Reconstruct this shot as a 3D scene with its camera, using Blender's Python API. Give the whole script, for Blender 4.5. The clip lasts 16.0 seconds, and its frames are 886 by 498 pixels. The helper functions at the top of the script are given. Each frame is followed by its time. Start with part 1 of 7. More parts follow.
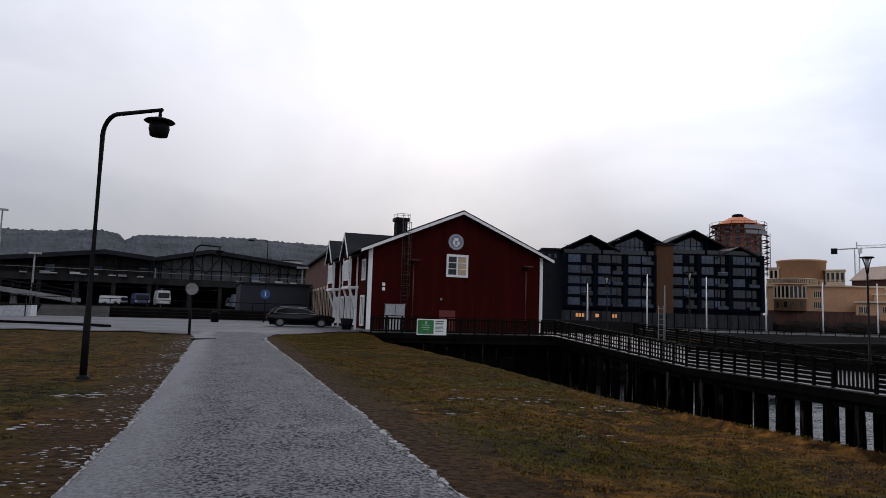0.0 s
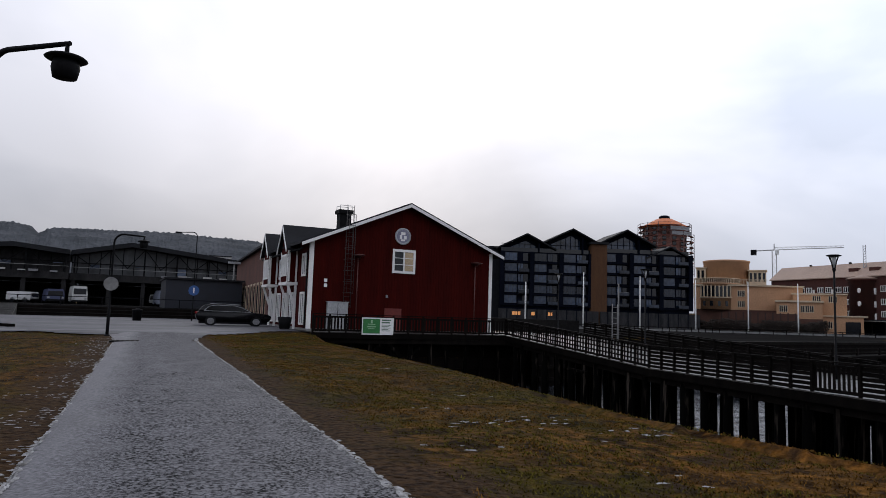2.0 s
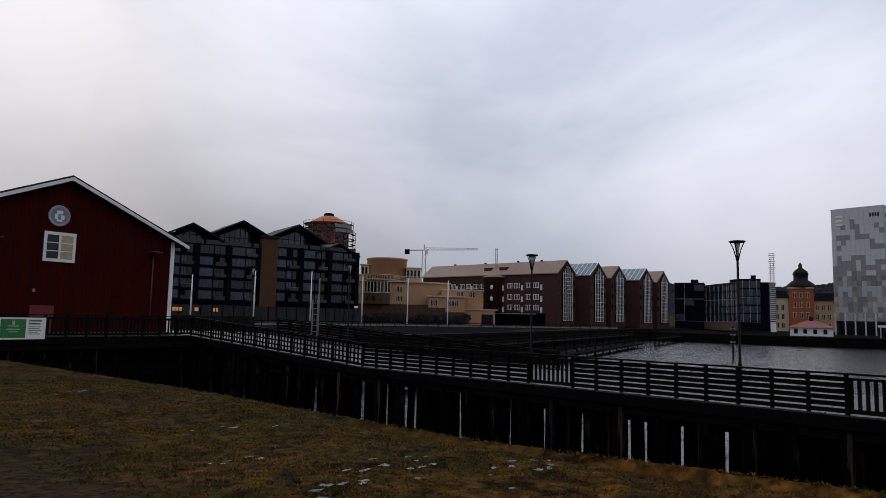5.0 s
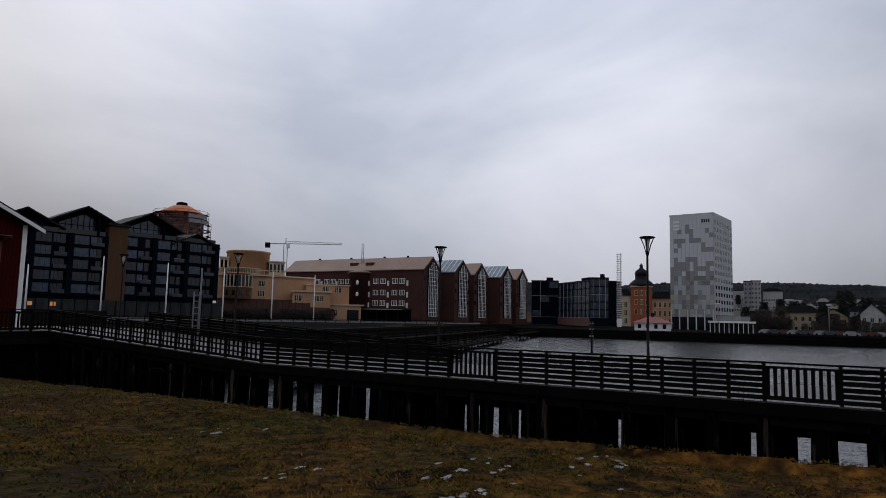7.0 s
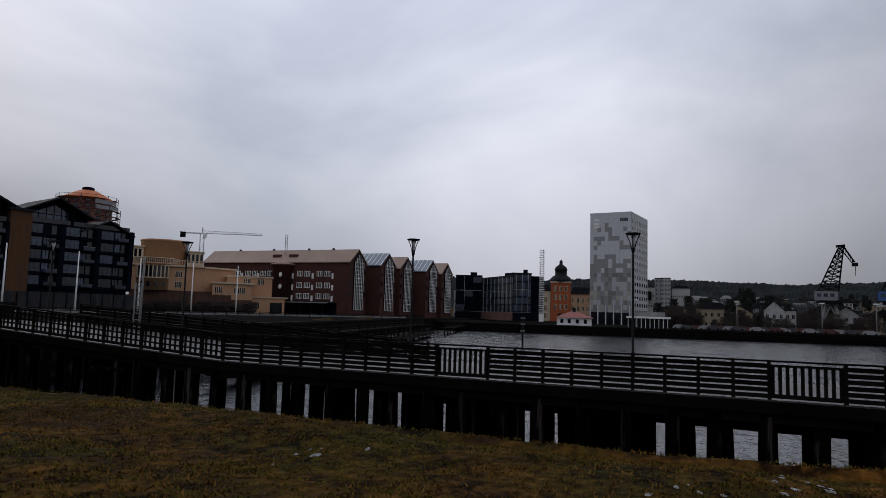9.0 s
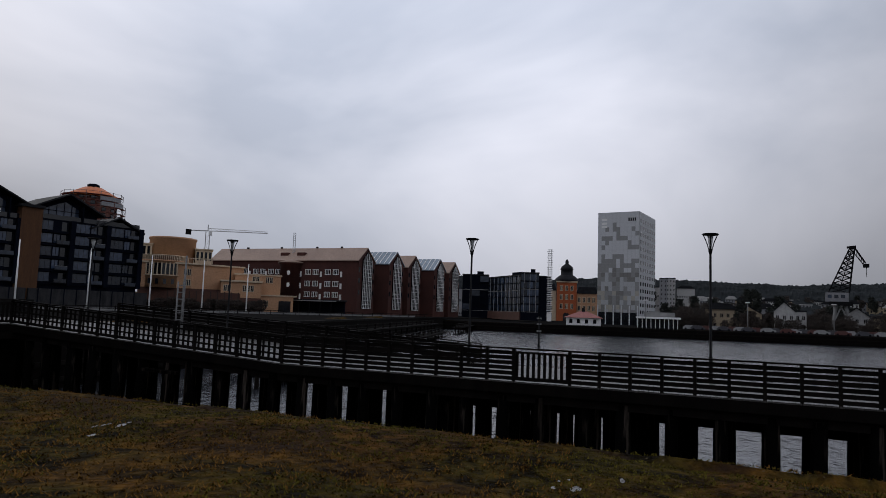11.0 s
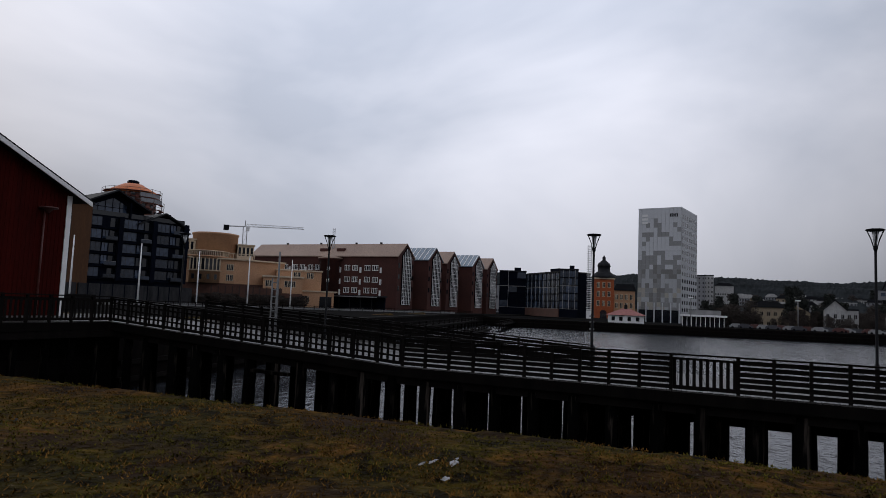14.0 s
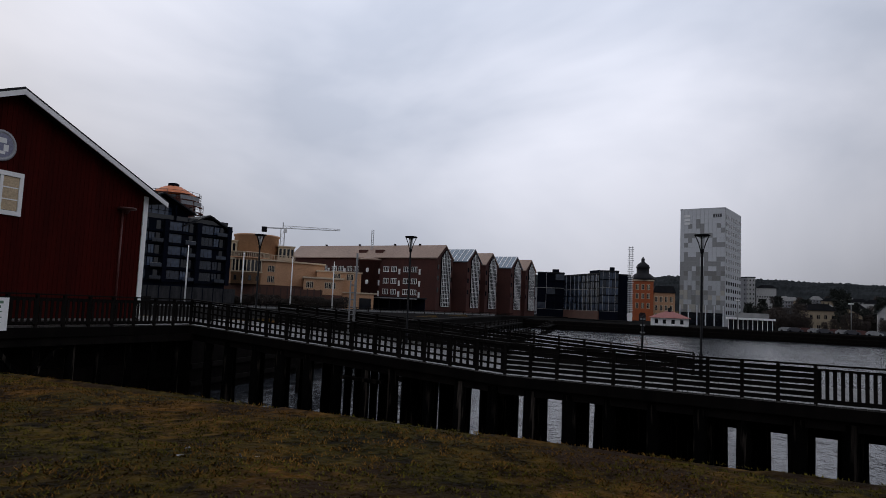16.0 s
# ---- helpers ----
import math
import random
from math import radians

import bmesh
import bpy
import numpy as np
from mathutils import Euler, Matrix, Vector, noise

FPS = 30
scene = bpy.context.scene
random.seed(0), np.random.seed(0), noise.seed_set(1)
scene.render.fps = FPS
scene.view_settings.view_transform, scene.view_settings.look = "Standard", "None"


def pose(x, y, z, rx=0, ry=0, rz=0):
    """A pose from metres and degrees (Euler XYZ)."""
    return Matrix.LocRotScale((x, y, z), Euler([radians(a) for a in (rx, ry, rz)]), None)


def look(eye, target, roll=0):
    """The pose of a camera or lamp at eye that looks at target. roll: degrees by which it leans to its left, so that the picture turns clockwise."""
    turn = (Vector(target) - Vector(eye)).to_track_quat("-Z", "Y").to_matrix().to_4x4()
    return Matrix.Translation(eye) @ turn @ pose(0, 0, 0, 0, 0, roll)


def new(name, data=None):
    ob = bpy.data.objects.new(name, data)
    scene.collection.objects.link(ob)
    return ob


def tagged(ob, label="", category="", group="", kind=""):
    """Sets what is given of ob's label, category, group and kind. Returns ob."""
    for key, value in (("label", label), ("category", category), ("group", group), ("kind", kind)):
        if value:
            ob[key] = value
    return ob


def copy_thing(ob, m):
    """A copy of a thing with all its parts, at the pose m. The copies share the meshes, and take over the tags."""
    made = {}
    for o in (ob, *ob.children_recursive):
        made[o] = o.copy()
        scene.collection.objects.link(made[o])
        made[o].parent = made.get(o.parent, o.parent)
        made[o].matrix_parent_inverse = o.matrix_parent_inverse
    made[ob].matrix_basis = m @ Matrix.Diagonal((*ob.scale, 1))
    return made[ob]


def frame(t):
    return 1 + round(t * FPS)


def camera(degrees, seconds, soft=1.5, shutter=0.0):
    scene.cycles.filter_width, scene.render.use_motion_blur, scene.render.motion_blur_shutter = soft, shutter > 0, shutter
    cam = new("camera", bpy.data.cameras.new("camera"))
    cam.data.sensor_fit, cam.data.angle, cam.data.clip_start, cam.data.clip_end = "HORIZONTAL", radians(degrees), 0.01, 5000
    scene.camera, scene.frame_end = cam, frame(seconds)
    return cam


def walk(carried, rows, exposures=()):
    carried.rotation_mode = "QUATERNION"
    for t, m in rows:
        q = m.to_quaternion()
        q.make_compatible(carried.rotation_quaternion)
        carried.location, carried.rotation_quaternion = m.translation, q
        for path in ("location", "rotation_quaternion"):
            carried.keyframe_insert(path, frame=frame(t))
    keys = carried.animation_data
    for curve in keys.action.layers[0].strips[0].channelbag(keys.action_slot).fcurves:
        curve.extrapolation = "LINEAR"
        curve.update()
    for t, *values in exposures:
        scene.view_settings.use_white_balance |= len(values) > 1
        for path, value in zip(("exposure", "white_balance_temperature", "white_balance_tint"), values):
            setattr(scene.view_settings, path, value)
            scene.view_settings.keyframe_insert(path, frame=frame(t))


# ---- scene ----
# Camera: seconds, place, heading to the left of +y, tilt up, lean
cam = camera(67.00, 16.0, soft=0.7)
ROWS = [
    (0, 0.000, 0.003, 1.466, -19.589, 5.547, 1.787),
    (0.5, 0.021, 0.741, 1.446, -20.876, 5.699, 1.941),
    (1, 0.004, 1.439, 1.432, -22.254, 5.538, 1.919),
    (1.5, 0.021, 2.141, 1.452, -23.289, 5.525, 1.833),
    (2, 0.006, 2.825, 1.479, -25.344, 5.539, 1.886),
    (2.5, -0.019, 3.511, 1.491, -29.112, 5.671, 1.749),
    (3, -0.010, 4.207, 1.485, -30.875, 5.437, 1.720),
    (3.5, 0.024, 4.909, 1.511, -35.105, 5.711, 1.596),
    (4, 0.038, 5.542, 1.499, -39.439, 5.703, 1.531),
    (4.5, -0.026, 6.088, 1.517, -46.530, 5.906, 1.435),
    (5, -0.066, 6.733, 1.534, -53.886, 5.876, 1.249),
    (7.5, -0.365, 9.878, 1.324, -68.077, 5.837, 1.271),
    (8, -0.307, 10.575, 1.325, -70.656, 5.766, 1.291),
    (10.5, 0.052, 14.100, 1.410, -73.397, 5.365, 1.805),
    (11, 0.005, 14.765, 1.405, -72.715, 5.344, 2.008),
    (11.5, -0.082, 15.438, 1.429, -71.687, 5.155, 2.003),
    (12, -0.008, 16.134, 1.474, -70.335, 5.006, 2.164),
    (12.5, 0.081, 16.823, 1.471, -68.986, 4.796, 2.192),
    (13, 0.236, 17.507, 1.478, -69.148, 4.806, 2.213),
    (13.5, 0.327, 18.183, 1.435, -69.717, 4.889, 2.346),
    (14, 0.376, 18.882, 1.427, -70.295, 4.906, 2.342),
    (14.5, 0.416, 19.636, 1.444, -70.704, 4.908, 2.490),
    (15, 0.559, 20.341, 1.443, -69.445, 4.970, 2.520),
    (15.5, 0.683, 21.008, 1.438, -68.736, 4.894, 2.569),
    (16, 0.772, 21.766, 1.436, -67.599, 4.916, 2.541),
]


def stance(x, y, z, yaw, pitch, roll):
    a, b = radians(yaw), radians(pitch)
    ahead = Vector((-math.sin(a) * math.cos(b), math.cos(a) * math.cos(b), math.sin(b)))
    eye = Vector((x, y, z))
    return look(eye, eye + ahead, roll)


walk(cam, [(r[0], stance(*r[1:])) for r in ROWS], exposures=[(0, 0.06), (1, 0.12), (3, 0.1), (4, -0.1), (4.5, -0.3), (5, -0.45), (7.5, -0.58), (11, -0.52), (16, -0.46)])

# ---- sky and light: overcast winter day ----
world = bpy.data.worlds.new("overcast")
scene.world = world
world.use_nodes = True
wt = world.node_tree
wt.nodes.clear()
w_out = wt.nodes.new("ShaderNodeOutputWorld")
w_bg = wt.nodes.new("ShaderNodeBackground")
w_sky = wt.nodes.new("ShaderNodeTexSky")
w_sky.sky_type = "NISHITA"
w_sky.sun_disc = False
w_sky.sun_elevation = radians(24)
w_sky.sun_rotation = radians(20)
w_sky.dust_density = 4
w_co = wt.nodes.new("ShaderNodeTexCoord")
w_map = wt.nodes.new("ShaderNodeMapping")
w_map.inputs["Scale"].default_value = (1.0, 1.0, 1.9)
w_noise = wt.nodes.new("ShaderNodeTexNoise")
w_noise.inputs["Scale"].default_value = 1.7
w_noise.inputs["Detail"].default_value = 5
w_noise.inputs["Roughness"].default_value = 0.5
w_noise.inputs["Distortion"].default_value = 0.4
w_ramp = wt.nodes.new("ShaderNodeValToRGB")
w_ramp.color_ramp.elements[0].position, w_ramp.color_ramp.elements[0].color = 0.33, (0.56, 0.61, 0.735, 1)
w_ramp.color_ramp.elements[1].position, w_ramp.color_ramp.elements[1].color = 0.66, (0.94, 0.96, 1.08, 1)
# cloud brightness grows with height and towards the thin part of the cloud ahead
w_sep = wt.nodes.new("ShaderNodeSeparateXYZ")
w_elev = wt.nodes.new("ShaderNodeMapRange")
w_elev.inputs["From Min"].default_value, w_elev.inputs["From Max"].default_value = 0.0, 0.45
w_elev.inputs["To Min"].default_value, w_elev.inputs["To Max"].default_value = 0.42, 1.12
w_dot = wt.nodes.new("ShaderNodeVectorMath")
w_dot.operation = "DOT_PRODUCT"
w_dot.inputs[1].default_value = (math.sin(radians(20)) * math.cos(radians(24)), math.cos(radians(20)) * math.cos(radians(24)), math.sin(radians(24)))
w_glow = wt.nodes.new("ShaderNodeMapRange")
w_glow.inputs["From Min"].default_value, w_glow.inputs["From Max"].default_value = 0.90, 1.0
w_glow.inputs["To Min"].default_value, w_glow.inputs["To Max"].default_value = 0.0, 0.20
# a second thin part of the cloud over the harbour
w_dot2 = wt.nodes.new("ShaderNodeVectorMath")
w_dot2.operation = "DOT_PRODUCT"
w_dot2.inputs[1].default_value = (math.sin(radians(70)) * math.cos(radians(24)), math.cos(radians(70)) * math.cos(radians(24)), math.sin(radians(24)))
w_glow2 = wt.nodes.new("ShaderNodeMapRange")
w_glow2.inputs["From Min"].default_value, w_glow2.inputs["From Max"].default_value = 0.78, 0.98
w_glow2.inputs["To Min"].default_value, w_glow2.inputs["To Max"].default_value = 0.0, 0.66
w_add2 = wt.nodes.new("ShaderNodeMath")
w_add2.operation = "ADD"
w_add = wt.nodes.new("ShaderNodeMath")
w_add.operation = "ADD"
w_mul = wt.nodes.new("ShaderNodeMix")
w_mul.data_type, w_mul.blend_type = "RGBA", "MULTIPLY"
w_mul.inputs[0].default_value = 1.0
w_mix = wt.nodes.new("ShaderNodeMix")
w_mix.data_type = "RGBA"
w_mix.inputs[0].default_value = 0.96
w_k = wt.nodes.new("ShaderNodeMix")
w_k.data_type, w_k.blend_type = "RGBA", "MULTIPLY"
w_k.inputs[0].default_value = 1.0
w_k.inputs[7].default_value = (0.12, 0.12, 0.12, 1)
L = wt.links.new
L(w_co.outputs["Generated"], w_map.inputs["Vector"])
L(w_map.outputs["Vector"], w_noise.inputs["Vector"])
L(w_noise.outputs["Fac"], w_ramp.inputs["Fac"])
L(w_co.outputs["Generated"], w_sep.inputs[0])
L(w_sep.outputs["Z"], w_elev.inputs["Value"])
L(w_co.outputs["Generated"], w_dot.inputs[0])
L(w_dot.outputs["Value"], w_glow.inputs["Value"])
L(w_elev.outputs["Result"], w_add.inputs[0])
L(w_glow.outputs["Result"], w_add.inputs[1])
L(w_ramp.outputs["Color"], w_mul.inputs[6])
L(w_co.outputs["Generated"], w_dot2.inputs[0])
L(w_dot2.outputs["Value"], w_glow2.inputs["Value"])
L(w_add.outputs["Value"], w_add2.inputs[0])
L(w_glow2.outputs["Result"], w_add2.inputs[1])
L(w_add2.outputs["Value"], w_mul.inputs[7])
L(w_sky.outputs["Color"], w_k.inputs[6])
L(w_k.outputs[2], w_mix.inputs[6])
L(w_mul.outputs[2], w_mix.inputs[7])
L(w_mix.outputs[2], w_bg.inputs["Color"])
w_bg.inputs["Strength"].default_value = 0.88
L(w_bg.outputs["Background"], w_out.inputs["Surface"])

sun = new("sun", bpy.data.lights.new("sun", "SUN"))
sun.data.energy = 0.5
sun.data.angle = radians(25)
sun.data.color = (1.0, 0.97, 0.93)
sun.matrix_world = look((0, 0, 50), (-50 * math.sin(radians(20)), -50 * math.cos(radians(20)), 50 - 50 * math.tan(radians(24))))


# ---- materials ----
def mat(name, a, b=None, rough=0.8, scale=1.0, fine=12.0, bump=0.0, metal=0.0, stretch=(1, 1, 1), spec=0.5, island=0.0, rnd=0.0, grain=(0.72, 1.22), coat=0.0):
    """Two-scale mottled paint: colour a to b by broad noise, darkened and lightened by fine grain."""
    m = bpy.data.materials.new(name)
    m.use_nodes = True
    nt = m.node_tree
    bs = nt.nodes["Principled BSDF"]
    b = b or tuple(c * 0.72 for c in a)
    co = nt.nodes.new("ShaderNodeTexCoord")
    mp = nt.nodes.new("ShaderNodeMapping")
    mp.inputs["Scale"].default_value = stretch
    n1 = nt.nodes.new("ShaderNodeTexNoise")
    n1.inputs["Scale"].default_value, n1.inputs["Detail"].default_value = scale, 4
    n2 = nt.nodes.new("ShaderNodeTexNoise")
    n2.inputs["Scale"].default_value, n2.inputs["Detail"].default_value = fine, 5
    rp = nt.nodes.new("ShaderNodeValToRGB")
    rp.color_ramp.elements[0].position, rp.color_ramp.elements[0].color = 0.3, (*b, 1)
    rp.color_ramp.elements[1].position, rp.color_ramp.elements[1].color = 0.68, (*a, 1)
    mr = nt.nodes.new("ShaderNodeMapRange")
    mr.inputs["From Min"].default_value, mr.inputs["From Max"].default_value = 0.25, 0.75
    mr.inputs["To Min"].default_value, mr.inputs["To Max"].default_value = grain
    mx = nt.nodes.new("ShaderNodeMix")
    mx.data_type, mx.blend_type = "RGBA", "MULTIPLY"
    mx.inputs[0].default_value = 1
    lk = nt.links.new
    lk(co.outputs["Object"], mp.inputs["Vector"])
    lk(mp.outputs["Vector"], n1.inputs["Vector"])
    lk(mp.outputs["Vector"], n2.inputs["Vector"])
    lk(n1.outputs["Fac"], rp.inputs["Fac"])
    lk(n2.outputs["Fac"], mr.inputs["Value"])
    lk(rp.outputs["Color"], mx.inputs[6])
    lk(mr.outputs["Result"], mx.inputs[7])
    col = mx.outputs[2]
    if island or rnd:
        src = nt.nodes.new("ShaderNodeNewGeometry").outputs["Random Per Island"] if island else nt.nodes.new("ShaderNodeObjectInfo").outputs["Random"]
        amt = island or rnd
        m3 = nt.nodes.new("ShaderNodeMapRange")
        m3.inputs["To Min"].default_value, m3.inputs["To Max"].default_value = 1 - amt, 1 + amt
        lk(src, m3.inputs["Value"])
        mx2 = nt.nodes.new("ShaderNodeMix")
        mx2.data_type, mx2.blend_type = "RGBA", "MULTIPLY"
        mx2.inputs[0].default_value = 1
        lk(col, mx2.inputs[6])
        lk(m3.outputs["Result"], mx2.inputs[7])
        col = mx2.outputs[2]
    lk(col, bs.inputs["Base Color"])
    bs.inputs["Roughness"].default_value = rough
    bs.inputs["Metallic"].default_value = metal
    bs.inputs["Specular IOR Level"].default_value = spec
    bs.inputs["Coat Weight"].default_value = coat
    if bump:
        bp = nt.nodes.new("ShaderNodeBump")
        bp.inputs["Strength"].default_value = min(1.0, bump * 10)
        bp.inputs["Distance"].default_value = bump
        lk(n2.outputs["Fac"], bp.inputs["Height"])
        lk(bp.outputs["Normal"], bs.inputs["Normal"])
    return m


def glow(name, col, power):
    m = bpy.data.materials.new(name)
    m.use_nodes = True
    bs = m.node_tree.nodes["Principled BSDF"]
    bs.inputs["Base Color"].default_value = (*col, 1)
    bs.inputs["Emission Color"].default_value = (*col, 1)
    bs.inputs["Emission Strength"].default_value = power
    return m


M_RED = mat("falu_red_boards", (0.055, 0.0048, 0.0032), (0.034, 0.0032, 0.0025), 0.85, 0.5, 9, 0.004, stretch=(3, 3, 0.3), spec=0.06)
M_WHITE = mat("white_paint", (0.88, 0.87, 0.85), (0.80, 0.79, 0.77), 0.6, 0.8, 14, 0.001, grain=(0.94, 1.04))
M_ROOF = mat("dark_roof_sheet", (0.020, 0.021, 0.024), (0.012, 0.012, 0.014), 0.75, 0.6, 10, 0.002, spec=0.15)
M_TIMBER = mat("black_wet_timber", (0.009, 0.0075, 0.0065), (0.004, 0.0035, 0.0035), 0.9, 0.9, 18, 0.004, stretch=(2, 2, 0.5), spec=0.02, rnd=0.3)
M_RAIL = mat("dark_rail_timber", (0.011, 0.009, 0.008), (0.005, 0.0045, 0.004), 0.85, 1.2, 20, 0.002, spec=0.04, rnd=0.25)
M_PILE = mat("weathered_pile", (0.062, 0.050, 0.041), (0.0015, 0.0014, 0.0013), 0.95, 2.2, 14, 0.008, stretch=(3, 3, 0.22), rnd=0.6, spec=0.03)
# most of a pile is black, bleached only in narrow streaks
for node in M_PILE.node_tree.nodes:
    if node.type == "VALTORGB":
        node.color_ramp.elements[0].position, node.color_ramp.elements[1].position = 0.53, 0.72
M_IRON = mat("black_iron", (0.010, 0.010, 0.011), (0.006, 0.006, 0.007), 0.7, 3, 30, 0.001, spec=0.08)
M_STEEL = mat("galvanised_steel", (0.42, 0.43, 0.44), (0.28, 0.29, 0.30), 0.45, 2, 20, 0.0, metal=0.6)
M_GREY = mat("grey_concrete", (0.24, 0.24, 0.235), (0.15, 0.15, 0.148), 0.85, 0.5, 6, 0.004)
# reflected sky is put into this glass's blue base colour, varying by pane
M_GLASSA = mat("painted_reflection_glass", (0.056, 0.078, 0.122), (0.010, 0.016, 0.032), 0.06, 0.25, 0.8, spec=0.6, rnd=0.85)
M_GLASSD = mat("dark_window_glass", (0.010, 0.012, 0.016), (0.006, 0.007, 0.009), 0.07, 0.4, 2, spec=0.6)
M_GLASSB = mat("blue_grey_glass", (0.032, 0.047, 0.074), (0.012, 0.019, 0.032), 0.08, 0.2, 0.6, spec=0.6, rnd=0.6)


# ---- building helpers ----
def box(bm, x0, x1, y0, y1, z0, z1, m=None):
    vs = [bm.verts.new((x, y, z)) for x in (x0, x1) for y in (y0, y1) for z in (z0, z1)]
    for f in ((0, 1, 3, 2), (4, 6, 7, 5), (0, 4, 5, 1), (2, 3, 7, 6), (0, 2, 6, 4), (1, 5, 7, 3)):
        bm.faces.new([vs[i] for i in f])
    if m is not None:
        bmesh.ops.transform(bm, matrix=m, verts=vs)
    return vs


def beam(bm, p, q, w, h, up=(0, 0, 1)):
    """A squared timber from p to q, w wide and h high."""
    p, q = Vector(p), Vector(q)
    a = (q - p).normalized()
    s = a.cross(Vector(up))
    s = s.normalized() if s.length > 1e-4 else Vector((1, 0, 0))
    u = s.cross(a).normalized()
    vs = [bm.verts.new(e + s * i * w / 2 + u * j * h / 2) for e in (p, q) for i in (-1, 1) for j in (-1, 1)]
    for f in ((0, 1, 3, 2), (4, 6, 7, 5), (0, 4, 5, 1), (2, 3, 7, 6), (0, 2, 6, 4), (1, 5, 7, 3)):
        bm.faces.new([vs[i] for i in f])
    return vs


def tube(bm, pts, radii, n=8):
    """A round bar along pts with a radius at each."""
    rings = []
    for k, p in enumerate(pts):
        p = Vector(p)
        a = (Vector(pts[min(k + 1, len(pts) - 1)]) - Vector(pts[max(k - 1, 0)])).normalized()
        s = a.cross(Vector((0, 0, 1)))
        s = s.normalized() if s.length > 1e-3 else Vector((1, 0, 0))
        u = a.cross(s)
        r = radii[k] if isinstance(radii, (list, tuple)) else radii
        rings.append([bm.verts.new(p + (s * math.cos(t) + u * math.sin(t)) * r) for t in [2 * math.pi * i / n for i in range(n)]])
    for a, b in zip(rings, rings[1:]):
        for i in range(n):
            f = bm.faces.new((a[i], a[(i + 1) % n], b[(i + 1) % n], b[i]))
            f.smooth = True
    bm.faces.new(rings[0][::-1])
    bm.faces.new(rings[-1])


def lathe(bm, prof, n=16, c=(0, 0)):
    rings = [[bm.verts.new((c[0] + r * math.cos(2 * math.pi * i / n), c[1] + r * math.sin(2 * math.pi * i / n), z)) for i in range(n)] for r, z in prof]
    for a, b in zip(rings, rings[1:]):
        for i in range(n):
            f = bm.faces.new((a[i], a[(i + 1) % n], b[(i + 1) % n], b[i]))
            f.smooth = True
    bm.faces.new(rings[0][::-1])
    bm.faces.new(rings[-1])


def prism(bm, outline, y0, y1, m=None):
    """An outline of (x, z) drawn from y0 to y1."""
    a = [bm.verts.new((x, y0, z)) for x, z in outline]
    b = [bm.verts.new((x, y1, z)) for x, z in outline]
    n = len(outline)
    bm.faces.new(a)
    bm.faces.new(b[::-1])
    for i in range(n):
        bm.faces.new((a[i], b[i], b[(i + 1) % n], a[(i + 1) % n]))
    if m is not None:
        bmesh.ops.transform(bm, matrix=m, verts=a + b)


def mesh_of(name, bm, material):
    bmesh.ops.recalc_face_normals(bm, faces=bm.faces)
    me = bpy.data.meshes.new(name)
    bm.to_mesh(me)
    bm.free()
    me.materials.append(material)
    return me


def part(name, bm, material, parent, label=""):
    ob = new(name, mesh_of(name, bm, material))
    ob.parent = parent
    if label:
        ob["label"] = label
    return ob


def piece(name, me, parent, m):
    """A part on mesh data that others share."""
    ob = new(name, me)
    ob.parent = parent
    ob.matrix_basis = m
    return ob


def thing(name, label, category, group="", m=None, kind=""):
    ob = new(name)
    ob.empty_display_size = 0.1
    if m is not None:
        ob.matrix_world = m
    return tagged(ob, label, category, group, kind)


def solo(name, bm, material, label, category, group="", kind=""):
    return tagged(new(name, mesh_of(name, bm, material)), label, category, group, kind)


def bar(name, parent, material, *args, label=""):
    bm = bmesh.new()
    box(bm, *args)
    return part(name, bm, material, parent, label)


def lerp(a, b, t):
    return a + (b - a) * t


def curve_at(table, v):
    for (a, fa), (b, fb) in zip(table, table[1:]):
        if v <= b:
            return fa + (fb - fa) * max(0.0, (v - a) / (b - a))
    return table[-1][1]


# ---- the lie of the land ----
WATER = -4.2
BANK = [(-200, 14), (-30, 9.5), (0, 8.6), (8, 8.2), (12, 7.85), (20, 8.7), (30, 9.2), (38, 9.3), (44, 11.0), (48, 13.0), (55, 30), (64, 80), (76, 140), (83, 179), (85.5, 228)]
QUAY_X = 213.0


def ground_z(x, y):
    """Lawn, its bank down to the bed of the harbour, and the far quays."""
    e = curve_at(BANK, y)
    far = y > 85.5
    d = x - e
    if far or d <= 0 or x > QUAY_X + 2:
        z = 0.0
        if x < 60 and y < 44:
            z += 0.022 * noise.noise((x * 2.3, y * 2.3, 5.2)) * min(1, max(0, abs(x - 0.03 * y - 0.39) - 1.75) * 1.5) + 0.10 * noise.noise((x * 0.25, y * 0.25, 3.1)) * min(1, abs(x - 0.9) / 4) + 0.035 * noise.noise((x * 0.9, y * 0.9, 1.7)) * (1 if x < -0.9 or x > 2.6 else 0)
            z -= (0.06 + 0.10 * max(0, min(1, (17 - y) / 8))) * max(0, min(1, (x - 2.8) / 4))
            z += max(-0.10, 0.05 * d) if -3 < d and y < 40 else 0
            z -= 0.07 * max(0, d + 1.2) ** 2 if y < 40 else 0
        dist = math.hypot(x, y)
        z -= 0.9 * max(min(1, max(0, (dist - 115) / 45)), min(1, max(0, (x - 28) / 30)) if y > 44 else 0)
        if x > 190 and y < 85.5:
            z -= 0.8
        if math.hypot(x, y) > 420:
            t = min(1, (math.hypot(x, y) - 420) / 500)
            z += 14 * t * t
        return z
    k = min(1.0, d / 6.5)
    return -0.12 - 0.35 * d - 5.6 * k * k * (3 - 2 * k) * (1 if d < 6.5 else 1) if d < 6.5 else -8.0


